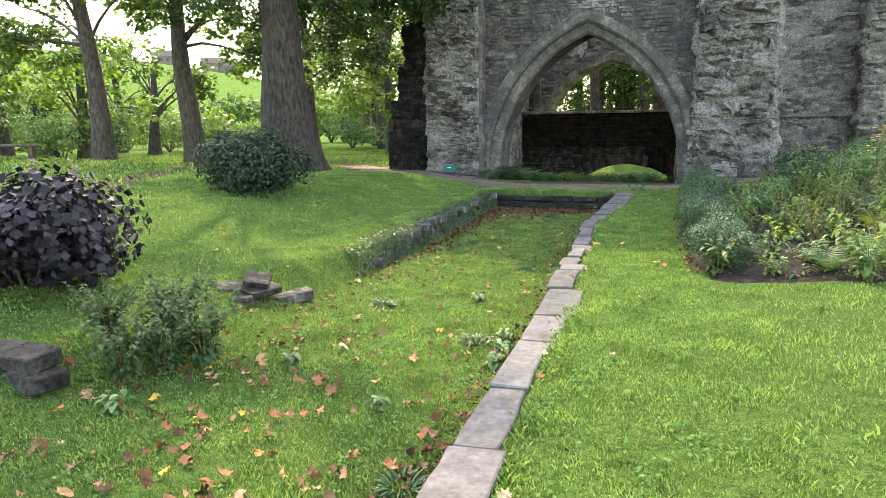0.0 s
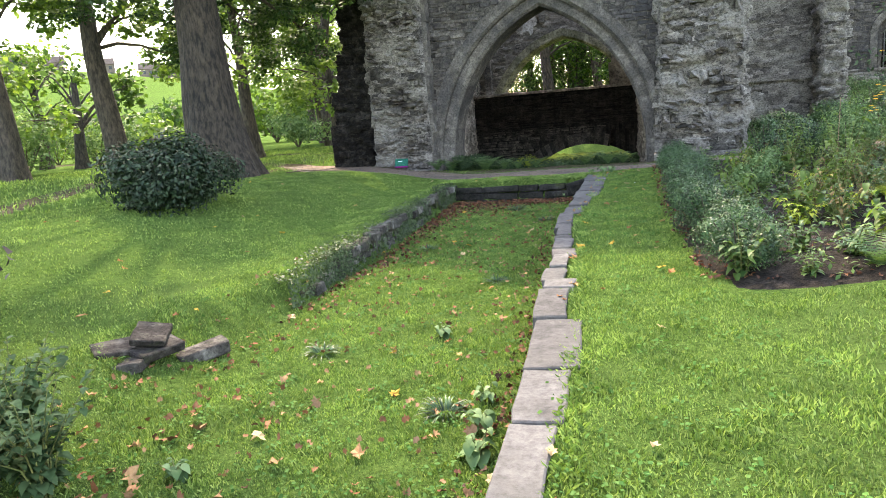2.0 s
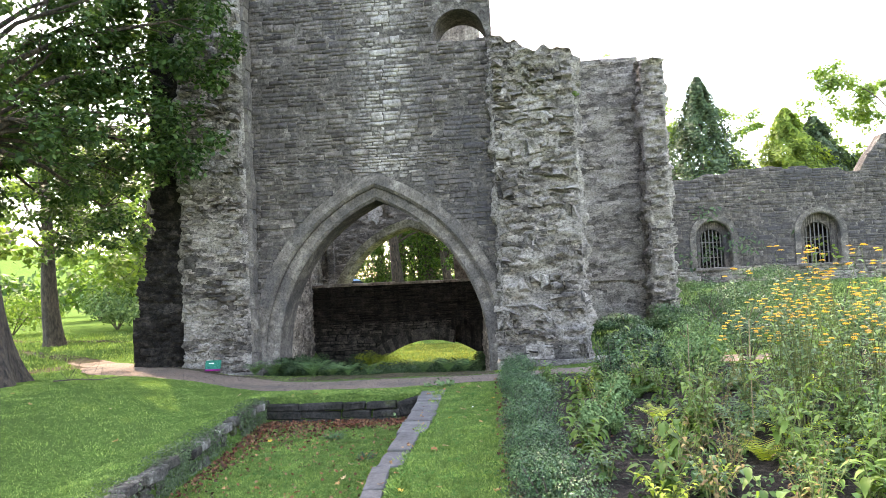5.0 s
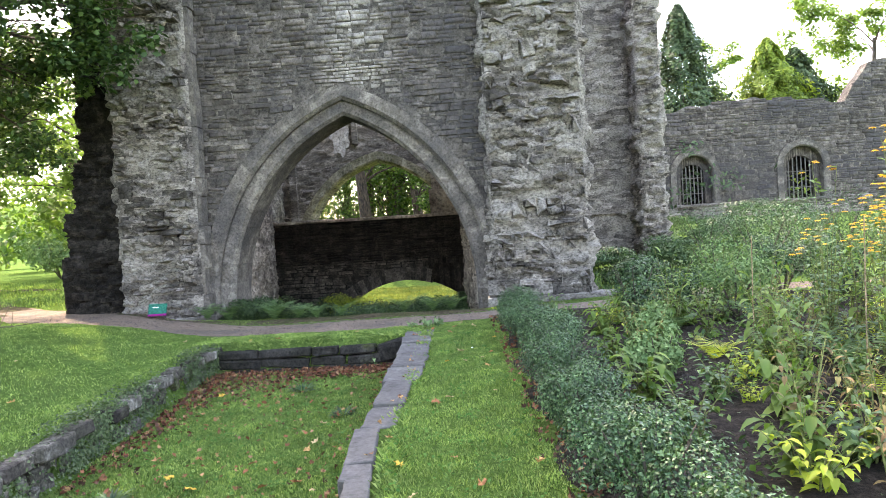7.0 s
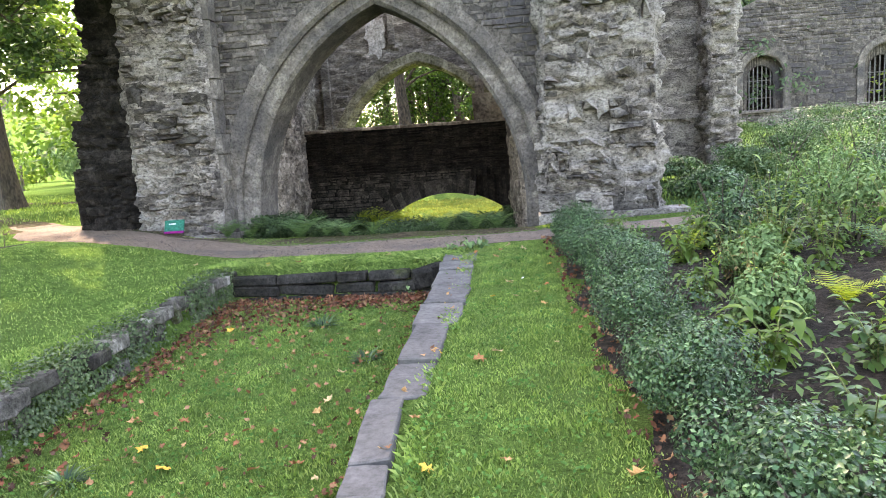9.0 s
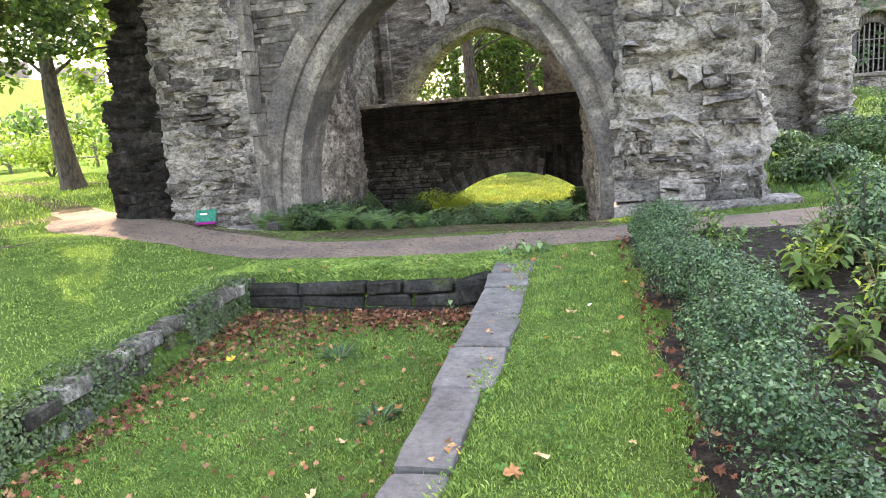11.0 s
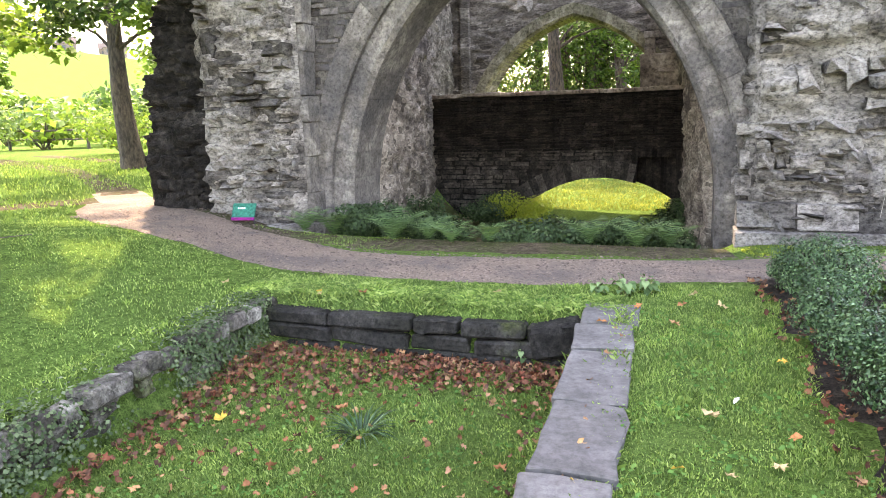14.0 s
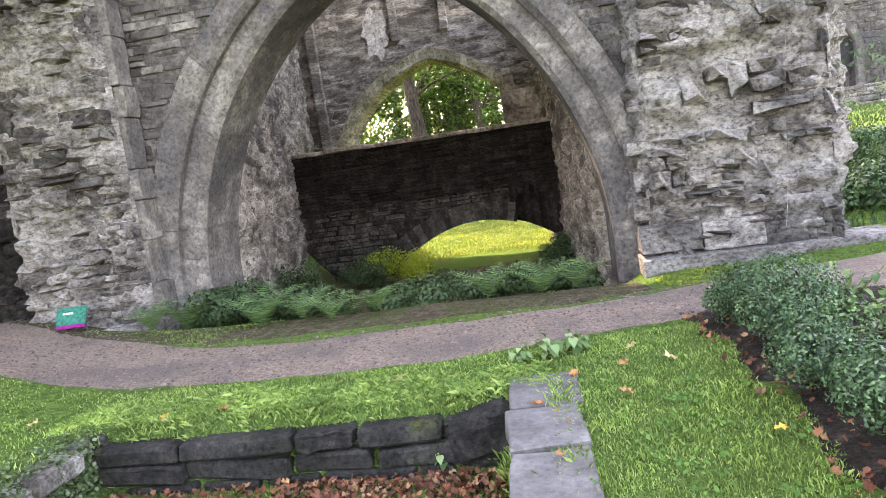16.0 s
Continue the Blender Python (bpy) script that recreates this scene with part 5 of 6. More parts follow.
# ---- fallen leaves ----
def leaf_material(name, cols):
    m, nt, p = node_mat(name)
    c = nt.nodes.new("ShaderNodeValToRGB")
    c.color_ramp.interpolation = "CONSTANT"
    el = c.color_ramp.elements
    while len(el) < len(cols):
        el.new(0.5)
    for i, e in enumerate(el):
        e.position, e.color = i / len(cols), (*cols[i], 1)
    rnd = nt.nodes.new("ShaderNodeObjectInfo").outputs["Random"]
    add = nt.nodes.new("ShaderNodeMath")
    add.operation = "ADD"
    nt.links.new(rnd, add.inputs[0])
    nt.links.new(island(nt), add.inputs[1])
    fr = nt.nodes.new("ShaderNodeMath")
    fr.operation = "FRACT"
    nt.links.new(add.outputs[0], fr.inputs[0])
    nt.links.new(fr.outputs[0], c.inputs[0])
    col = mix(nt, 1.0, c.outputs[0], ramp(nt, add_noise(nt, world_pos(nt), 60, 3), [(0.3, (0.7, 0.65, 0.6)), (0.7, (1.15, 1.15, 1.1))]), "MULTIPLY")
    nt.links.new(col, p.inputs["Base Color"])
    p.inputs["Roughness"].default_value = 0.7
    p.inputs["Specular IOR Level"].default_value = 0.1
    return m


M_FALLEN = leaf_material("fallen_leaf", [(0.17, 0.055, 0.032), (0.10, 0.042, 0.027), (0.21, 0.095, 0.05), (0.06, 0.032, 0.022), (0.14, 0.06, 0.036), (0.25, 0.145, 0.08), (0.085, 0.045, 0.03)])
M_DRY = leaf_material("dry_leaf", [(0.27, 0.14, 0.07), (0.18, 0.085, 0.045), (0.34, 0.2, 0.1), (0.12, 0.06, 0.035), (0.24, 0.1, 0.05), (0.3, 0.17, 0.1)])
M_YELLOW = leaf_material("yellow_leaf", [(0.5, 0.32, 0.06), (0.42, 0.26, 0.11), (0.36, 0.15, 0.06), (0.46, 0.34, 0.19), (0.28, 0.13, 0.06), (0.4, 0.22, 0.11)])


def lobed_leaf(n=5, seed=0):
    """A curled maple-like leaf, about 1 across."""
    r = random.Random(seed)
    v, f = [(0, 0, 0.02)], []
    pts = []
    for i in range(n * 2 + 1):
        a = -2.4 + 4.8 * i / (n * 2)
        rad = (0.5 if i % 2 == 0 else 0.27) * r.uniform(0.8, 1.15)
        pts.append((math.sin(a) * rad, math.cos(a) * rad, 0.26 * r.uniform(-0.5, 1.4) * rad * 2))
    pts.append((0.02, -0.55, 0.05))
    v += pts
    for i in range(1, len(pts)):
        f.append((0, i + 1, i))
    f.append((0, 1, len(pts)))
    return v, f


def leaf_litter(name, n, where, size, mat, seed, label):
    rng = np.random.default_rng(seed)
    shapes = [lobed_leaf(5, k) for k in range(6)]
    x, y = where(rng, n)
    n = len(x)
    z = ground_z(x, y) + rng.uniform(0.015, 0.05, n)
    co, polys, off = [], [], 0
    for k in range(6):
        V, F = np.array(shapes[k][0]), np.array(shapes[k][1])
        for i in range(k, n, 6):
            a, s = rng.uniform(0, 6.28), size * rng.uniform(0.6, 1.25)
            R = np.array(Euler((rng.normal(0, 0.6), rng.normal(0, 0.6), a)).to_matrix())
            co.append((V * s) @ R.T + (x[i], y[i], z[i]))
            polys.append(F + off)
            off += len(V)
    tagged(new(name, raw_mesh(name, np.concatenate(co), np.concatenate(polys), 3, mat)), label, "leaves", kind="stuff")


def where_end(rng, n):
    x = rng.uniform(-2.95, -0.2, n)
    y = 15.95 - np.abs(rng.normal(0, 0.62, n)) * (0.5 + 0.7 * (x < -1.6))
    return x, y


def where_side(rng, n):
    y = 15.8 - np.abs(rng.normal(0, 4.0, n))
    y = y[(y > 5.5)]
    return along(WALL_L, y) + 0.12 + np.abs(rng.normal(0, 0.2, len(y))), y


def where_bed(rng, n):
    y = rng.uniform(7.4, 17.2, n)
    return along(BED_L, y) + np.abs(rng.normal(0, 1.6, n)) - 0.05, y + 0.3


def where_kerb(rng, n):
    y = 2.2 + 13 * rng.random(n) ** 1.5
    return along(KERB_L, y) - 0.03 - np.abs(rng.normal(0, 0.13, n)), y


def where_near(rng, n):
    return rng.uniform(-2.2, 0.6, n), np.abs(rng.normal(0, 1.6, n)) + 2.2


leaf_litter("leaf_litter", 1500, where_end, 0.05, M_FALLEN, 31, "drift of russet fallen leaves against the low wall")
leaf_litter("leaf_litter", 650, where_side, 0.052, M_FALLEN, 32, "russet fallen leaves along the foot of the side wall")
leaf_litter("leaf_litter", 2300, where_bed, 0.046, M_FALLEN, 33, "brown fallen leaves strewn on the garden soil")
leaf_litter("leaf_litter", 1000, lambda rng, n: (rng.uniform(-2.5, 0.3, n), rng.uniform(4.0, 15.8, n)), 0.045, M_DRY, 35, "scattered brown leaves in the sunken lawn")
leaf_litter("leaf_litter", 650, where_kerb, 0.045, M_FALLEN, 36, "brown leaves gathered along the foot of the kerb")
leaf_litter("leaf_litter", 190, where_near, 0.085, M_DRY, 34, "brown fallen leaves lying in the sunken lawn")


def single_leaves():
    r = random.Random(77)
    meshes = []
    for k in range(6):
        v, f = lobed_leaf(5, 20 + k)
        me = bpy.data.meshes.new("fallen_leaf")
        me.from_pydata(v, [], f)
        me.materials.append(M_YELLOW)
        meshes.append(me)
    for i in range(170):
        x, y = (r.uniform(-2.6, 1.5), r.uniform(2.3, 16.8)) if i < 150 else (r.uniform(-7, -3), r.uniform(6, 17))
        ob = new("fallen_leaf", meshes[i % 6])
        s = r.uniform(0.045, 0.1)
        ob.matrix_world = pose(x, y, gz(x, y) + 0.035, r.uniform(-20, 20), r.uniform(-20, 20), r.uniform(0, 360)) @ Matrix.Diagonal((s, s, s, 1))
        tagged(ob, "curled yellow-brown fallen leaf lying on the grass", "leaf", "fallen leaves on the lawn")


single_leaves()


def pebbles(n, seed):
    rng = np.random.default_rng(seed)
    x, y = rng.uniform(-8.0, 2.5, n), rng.uniform(16.6, 20.5, n)
    ok = near_path(x, y, PATH_LINE, -0.03)
    x, y = x[ok], y[ok]
    n = len(x)
    s = (rng.uniform(0.004, 0.013, n) * rng.choice([1, 1, 1, 1.7], n))[:, None, None]
    octa = np.array([(1, 0, 0), (0, 1, 0), (-1, 0, 0), (0, -1, 0), (0, 0, 0.7), (0, 0, -0.7)], float)
    co = octa[None] * s * rng.uniform(0.6, 1.3, (n, 6, 1)) + np.stack([x, y, ground_z(x, y) + 0.014], 1)[:, None]
    f = np.array([(0, 1, 4), (1, 2, 4), (2, 3, 4), (3, 0, 4)])
    polys = (f[None] + (np.arange(n) * 6)[:, None, None]).reshape(-1, 3)
    tagged(new("path_gravel", raw_mesh("path_gravel", co.reshape(-1, 3), polys, 3, M_PEBBLE)), "loose pinkish-grey gravel on the footpath", "gravel", kind="stuff")


M_PEBBLE = surface("pebble", (0.08, 0.06, 0.047), (0.15, 0.115, 0.092), (0.26, 0.205, 0.165), 30.0, vary=0.5, bump=0.002)
pebbles(20000, 91)


# ---- garden plants ----
M_BROAD = leafy("broad_leaf", (0.03, 0.075, 0.022), (0.066, 0.135, 0.038), (0.15, 0.235, 0.075), 0.45, 0.3)
M_FERN = leafy("fern_leaf", (0.035, 0.08, 0.03), (0.06, 0.12, 0.047), (0.10, 0.17, 0.07), 0.55, 0.3)
M_STEM = surface("plant_stem", (0.07, 0.09, 0.03), (0.12, 0.14, 0.05), (0.2, 0.2, 0.08), 9.0, 0.7, 0.002, 0.2)
M_PETAL = leafy("yellow_petal", (0.6, 0.26, 0.012), (0.66, 0.34, 0.02), (0.7, 0.42, 0.03), 0.5, 0.3)
M_PURPLE = leafy("purple_leaf", (0.010, 0.008, 0.013), (0.02, 0.016, 0.024), (0.042, 0.034, 0.046), 0.5, 0.08)
M_SAGE = leafy("nettle_leaf", (0.055, 0.11, 0.042), (0.10, 0.18, 0.07), (0.19, 0.28, 0.13), 0.7, 0.2)
M_CANE = surface("cane", (0.14, 0.1, 0.06), (0.24, 0.18, 0.11), (0.36, 0.29, 0.18), 12, 0.7, 0.002, 0.1)


def blade_leaf(co, tris, root, direction, length, width, droop, rng, segs=4):
    """A long leaf that arches over, with a fold along its middle."""
    d = np.array(direction, float)
    d /= np.linalg.norm(d)
    side = np.cross(d, (0, 0, 1.0))
    side /= max(np.linalg.norm(side), 1e-6)
    p = np.array(root, float)
    base = len(co)
    for i in range(segs + 1):
        f = i / segs
        w = width * (0.25 + 1.0 * math.sin(math.pi * min(1, f * 0.9 + 0.08))) * (1 - f ** 4) * 0.62
        co.extend([p - side * w + (0, 0, w * 0.35), p.copy(), p + side * w + (0, 0, w * 0.35)])
        d = d + np.array((0, 0, -droop / segs))
        d /= np.linalg.norm(d)
        p = p + d * length / segs
    for i in range(segs):
        a = base + i * 3
        for q in (0, 1):
            tris.append((a + q, a + q + 1, a + q + 4))
            tris.append((a + q, a + q + 4, a + q + 3))


def leaf_part(t, co, tris, mat, name="foliage"):
    ob = new(name, raw_mesh(name, np.array(co), np.array(tris), 3, mat))
    ob.parent = t
    return ob


def broad_plant(name, label, mat, seed, stems=6, height=0.6, leaf=(0.22, 0.09), per=8, spread=0.25, droop=1.2, category="plant"):
    """Upright stems with leaves along them."""
    rng = np.random.default_rng(seed)
    t = thing(name, 0, 0, 0, label, category)
    co, tris = [], []
    for s in range(stems):
        a = 6.28 * s / stems + rng.uniform(-0.4, 0.4)
        h = height * rng.uniform(0.6, 1.1)
        end = Vector((math.cos(a) * spread * rng.uniform(0.4, 1.3), math.sin(a) * spread * rng.uniform(0.4, 1.3), h))
        bm = bmesh.new()
        pts = [Vector((math.cos(a) * 0.03, math.sin(a) * 0.03, -0.03)), Vector((end.x * 0.35, end.y * 0.35, h * 0.5)), end]
        tube(bm, pts, [0.007, 0.005, 0.002], 5)
        part("stem", bm, M_STEM, t)
        for k in range(per):
            f = 0.12 + 0.88 * (k + rng.random()) / per
            root = pts[0].lerp(pts[1], f * 2) if f < 0.5 else pts[1].lerp(pts[2], f * 2 - 1)
            b = rng.uniform(0, 6.28)
            L = leaf[0] * rng.uniform(0.6, 1.25) * (1.15 - 0.5 * f)
            blade_leaf(co, tris, root, (math.cos(b), math.sin(b), rng.uniform(0.1, 0.9)), L, leaf[1] * L / leaf[0], droop * rng.uniform(0.6, 1.4), rng)
    leaf_part(t, co, tris, mat)
    return t


def fern(name, label, mat, seed, fronds=8, length=0.6, category="fern"):
    rng = np.random.default_rng(seed)
    t = thing(name, 0, 0, 0, label, category)
    for s in range(fronds):
        co, tris = [], []
        a = 6.28 * s / fronds + rng.uniform(-0.25, 0.25)
        L = length * rng.uniform(0.65, 1.15)
        p, d = np.zeros(3), np.array((math.cos(a) * 0.6, math.sin(a) * 0.6, 1.15))
        n = 15
        for i in range(n):
            d = d / np.linalg.norm(d)
            f = i / n
            side = np.cross(d, (0, 0, 1.0))
            side /= np.linalg.norm(side)
            w = L * 0.27 * math.sin(math.pi * (0.12 + 0.86 * f)) ** 0.8
            for sg in (-1, 1):
                tip = p + side * sg * w + d * w * 0.45 + (0, 0, -w * 0.12)
                b = len(co)
                co.extend([p - d * L * 0.02, tip, p + d * L * 0.021])
                tris.append((b, b + 1, b + 2) if sg > 0 else (b, b + 2, b + 1))
            p = p + d * L / n
            d = d + np.array((math.cos(a) * 0.05, math.sin(a) * 0.045, -0.062))
        leaf_part(t, co, tris, mat, "frond")
    return t


def daisy_plant(name, label, seed, height=1.85, stems=11, flowers=True):
    rng = np.random.default_rng(seed)
    t = broad_plant(name, label, M_BROAD, seed, stems, height, (0.15, 0.045), 12, 0.32, 0.9)
    if flowers:
        for c in [c for c in t.children if c.name.startswith("stem")]:
            top = max((v.co for v in c.data.vertices), key=lambda q: q.z).copy()
            for h in range(3):
                co, tris = [], []
                o = np.array(top) + rng.uniform(-0.09, 0.09, 3)
                for k in range(9):
                    a = 6.28 * k / 9
                    blade_leaf(co, tris, o, (math.cos(a), math.sin(a), 0.25), 0.045, 0.014, 0.9, rng, 2)
                leaf_part(t, co, tris, M_PETAL, "flower")
    return t


def place_copies(protos, spots, scale=(0.8, 1.25), seed=1, group=""):
    """The first spots take the plants themselves, the others copies."""
    r = random.Random(seed)
    for i, (x, y) in enumerate(spots):
        k = r.uniform(*scale)
        m = pose(x, y, gz(x, y) + 0.03, 0, 0, r.uniform(0, 360)) @ Matrix.Diagonal((k, k, k, 1))
        if i < len(protos):
            protos[i].matrix_world = m
            tagged(protos[i], group=group)
        else:
            p = protos[i % len(protos)]
            c = copy_thing(p, Matrix.Identity(4))
            c.matrix_basis = m
            tagged(c, group=group)


def in_bed(n, seed, u=(0.9, 6.5), v=(7.8, 17.2), apart=0.3):
    r = random.Random(seed)
    res = []
    for _ in range(n * 60):
        y = r.uniform(*v)
        x = float(along(BED_L, y)) + r.uniform(*u)
        if y < 7.4 + 0.15 * (x - 2):
            continue
        if all((x - a) ** 2 + (y - b) ** 2 > apart ** 2 for a, b in res):
            res.append((x, y))
        if len(res) == n:
            break
    return res


place_copies([broad_plant("leafy_perennial", "broad-leaved green perennial on dark soil", M_BROAD, 100 + k, 8, 0.38, (0.12, 0.038), 11, 0.22) for k in range(3)], [(2.0, 7.9), (2.5, 7.8), (3.3, 7.7), (3.9, 7.9), (4.3, 8.0), (2.9, 8.3), (2.3, 8.5)] + in_bed(44, 1, (0.85, 4.5), apart=0.3), (0.6, 1.15), 2, "green perennials in the bed")
place_copies([broad_plant("lime_perennial", "yellow-green leafy perennial on dark soil", M_LIME, 110 + k, 8, 0.34, (0.085, 0.026), 12, 0.22) for k in range(2)], in_bed(22, 5, (1.0, 4.6), (8.6, 16)), (0.7, 1.2), 3, "yellowing perennials in the bed")
place_copies([fern("garden_fern", "green fern with arching fronds in the bed", M_FERN, 120 + k, 11, 0.6) for k in range(2)], [(3.0, 7.95), (3.6, 8.4), (4.4, 8.3)] + in_bed(8, 9, (1.5, 5.0)), (0.7, 1.1), 4, "ferns in the bed")
place_copies([broad_plant("tall_perennial", "tall leafy perennial with thin stems", M_LIGHTLEAF, 130 + k, 7, 0.9, (0.16, 0.045), 11, 0.28) for k in range(3)], in_bed(46, 13, (1.5, 6.5), (9, 17)), (0.7, 1.15), 5, "tall perennials in the bed")
place_copies([daisy_plant("yellow_daisy", "tall plant with golden-yellow daisy flowers", 140 + k) for k in range(2)], [(4.75, 12.2), (4.35, 12.9), (4.6, 12.4), (5.0, 11.6), (5.4, 11.2), (4.95, 12.8), (5.3, 12.5), (5.8, 12.1), (5.2, 13.2), (6.0, 13.1), (6.6, 12.6), (5.8, 14.2)], (0.75, 1.05), 6, "yellow daisies in the bed")
for i, (x, y, rr, h) in enumerate([(3.1, 15.6, 0.5, 0.55), (4.3, 15.2, 0.5, 0.5), (5.2, 11.2, 0.55, 0.45), (3.9, 16.6, 0.5, 0.5), (6.0, 10.4, 0.6, 0.5), (2.6, 12.4, 0.3, 0.3), (2.9, 13.8, 0.32, 0.3), (4.7, 16.9, 0.7, 0.6), (7.0, 15.6, 0.9, 0.7), (6.4, 16.6, 0.7, 0.6), (6.2, 19.2, 1.1, 0.8), (7.6, 20.8, 1.2, 0.9), (9.0, 23.5, 1.3, 0.9), (8.2, 18.4, 1.1, 0.8), (10.4, 20.5, 1.3, 0.9), (11.2, 26.0, 1.5, 1.0), (7.2, 25.5, 1.2, 0.8), (5.9, 17.6, 0.8, 0.6), (13, 24, 1.5, 1.0)]):
    shrub("garden_shrub", x, y, rr, rr, h, "dense dark green garden shrub" if i not in (1, 2, 5, 6, 7) else "feathery soft green low shrub", M_BOX if i not in (1, 2, 5, 6, 7) else M_SAGE, 0.05, 2600, 150 + i, "shrub", "shrubs in the bed")
for x, y, h in ((4.0, 11.6, 1.35), (3.75, 13.2, 1.2), (4.9, 10.2, 1.5)):
    t = thing("garden_cane", x, y, gz(x, y), "thin pale bamboo cane stuck in the soil", "cane", "canes in the bed")
    bm = bmesh.new()
    tube(bm, [(0, 0, -0.1), (0.01, 0.0, h * 0.5), (0.03, 0.01, h)], [0.006, 0.0055, 0.005], 7)
    part("pole", bm, M_CANE, t)

def ground_cover(n, seed):
    """Low leaves that hide most of the soil between the plants."""
    rng = np.random.default_rng(seed)
    y = rng.uniform(7.5, 17.3, n)
    x = along(BED_L, y) + 0.75 + rng.uniform(0, 1, n) ** 1.3 * 5.5
    ok = (wobble(x, y, 2.6, 3.0) + rng.normal(0, 0.35, n) > 0.12) & (y > 7.5 + 0.15 * (x - 2))
    x, y = x[ok], y[ok]
    z = ground_z(x, y) + 0.04 + np.abs(rng.normal(0, 0.07, len(x))) * (1 + 0.8 * wobble(x, y, 1.3))
    nn = rng.normal(size=(len(x), 3)) * 0.5 + (0, 0, 1)
    co, tris = leaf_cloud(np.stack([x, y, z], 1), nn, rng.uniform(0.025, 0.085, len(x)), 0.6, 0.25, rng)
    tagged(new("ground_cover", raw_mesh("ground_cover", co, tris, 3, M_BROAD)), "low mixed green ground cover on the bed", "plants", kind="stuff")


ground_cover(17000, 55)

place_copies([broad_plant("large_leaf_plant", "broad pale green plant with long soft leaves", M_LIGHTLEAF, 230 + k, 6, 0.42, (0.19, 0.05), 11, 0.2, 1.6) for k in range(3)], [(3.35, 8.9), (2.75, 9.9), (3.1, 10.9), (2.55, 14.9), (2.9, 15.6), (3.6, 15.0), (4.2, 9.6), (2.35, 13.3), (3.5, 12.1), (2.3, 11.6)], (0.75, 1.15), 15, "large-leaved plants in the bed")
place_copies([fern("tawny_fern", "yellowing fern with arching fronds in the bed", M_LIME, 250 + k, 9, 0.5) for k in range(2)], [(3.9, 11.0), (4.4, 11.6), (3.3, 13.0), (4.6, 9.0)], (0.7, 1.1), 16, "yellowing ferns in the bed")

M_WITHERED = leafy("withered_leaf", (0.09, 0.06, 0.03), (0.16, 0.115, 0.05), (0.2, 0.18, 0.07), 0.8, 0.2)
place_copies([broad_plant("withered_perennial", "half-withered brownish perennial with thin dry stems", M_WITHERED, 260 + k, 7, 0.7, (0.09, 0.022), 10, 0.24, 1.5) for k in range(2)], in_bed(26, 33, (1.0, 4.8), (8.6, 16.5), 0.35), (0.6, 1.1), 18, "withered perennials in the bed")

M_BRAMBLE = leafy("bramble_leaf", (0.012, 0.03, 0.012), (0.026, 0.055, 0.022), (0.055, 0.10, 0.04), 0.6, 0.2)
# ---- hollow under the tower ----
rs = random.Random(8)
spots = [(-4.3, 19.0), (-3.95, 19.15), (-2.9, 18.75), (-2.5, 18.95), (-2.1, 18.7), (-1.7, 18.95), (0.05, 18.95), (0.4, 19.15), (-0.5, 19.1)] + [(rs.uniform(-3.4, 0.5), rs.uniform(18.9, 20.2)) for _ in range(3)] + [(rs.uniform(-1.2, 0.3), rs.uniform(24.0, 26.2)) for _ in range(3)]
place_copies([fern("wild_fern", "green wild fern in the shade of the arch", M_FERN, 160 + k, 8, 0.72) for k in range(2)], spots, (0.65, 1.05), 7, "ferns under the arch")
for i, (x, y, rx, rz) in enumerate([(-3.9, 20.0, 0.6, 0.36), (-3.5, 19.5, 0.55, 0.42), (-3.0, 20.0, 0.6, 0.4), (-1.4, 19.9, 0.7, 0.36), (0.1, 19.7, 0.5, 0.34), (-0.6, 20.0, 0.6, 0.36), (-2.6, 20.3, 0.5, 0.26), (0.3, 20.3, 0.5, 0.32), (-0.4, 20.5, 0.5, 0.26), (-1.4, 20.7, 0.6, 0.2), (-3.9, 21.8, 0.8, 0.5), (-4.2, 23.2, 0.7, 0.7), (0.35, 25.9, 0.55, 0.42), (-3.75, 25.6, 0.8, 0.5)]):
    shrub("bramble", x, y, rx, rx * 0.9, rz * 0.8, "low dark tangle of bramble and ivy", M_BRAMBLE, 0.055, 3000, 170 + i, "bramble", "brambles under the arch", 0.6, stems=False)
shrub("mossy_mound", -3.05, 26.1, 0.8, 0.6, 0.42, "yellow-green mound of moss and weeds at the bridge's foot", M_LIME, 0.05, 4200, 190, "moss", lumps=10, stems=False)


for i, (x, y, rx, rz) in enumerate([(4.3, 21.6, 0.8, 0.55), (5.6, 23.4, 1.0, 0.7), (4.4, 25.5, 1.0, 0.6), (6.6, 26.5, 1.1, 0.75), (8.4, 28.5, 1.2, 0.7), (5.5, 29.0, 1.1, 0.6), (10.5, 33.0, 1.4, 0.8), (8.6, 36.0, 1.5, 0.8), (14.0, 40.0, 1.8, 0.9)]):
    shrub("garden_bush", x, y, rx, rx * 0.9, rz * 0.55, "low leafy bush on the bank beside the ruins", (M_BOX, M_NETTLE, M_BOX)[i % 3], 0.08, 3200, 240 + i, "bush", "bushes below the ruined wall", 0.55, 11, stems=False)


# ---- foreground at the start ----
shrub("purple_shrub", -4.1, 4.85, 1.1, 0.95, 0.7, "dark purple-leaved shrub with rounded leaves", M_PURPLE, 0.09, 5600, 201, "shrub", aspect=0.8, lumps=26, shell=0.2, z=gz(-4.1, 4.85) - 0.2)
place_copies([broad_plant("nettle_clump", "tall grey-green nettle clump at the basin's edge", M_NETTLE, 210 + k, 20, 0.62, (0.10, 0.042), 20, 0.33) for k in range(2)], [(-1.95, 4.35), (-1.7, 4.05), (-2.25, 4.1), (-2.05, 4.6), (-1.55, 4.3), (-1.8, 3.8)], (0.75, 1.0), 9, "nettles at the basin's edge")
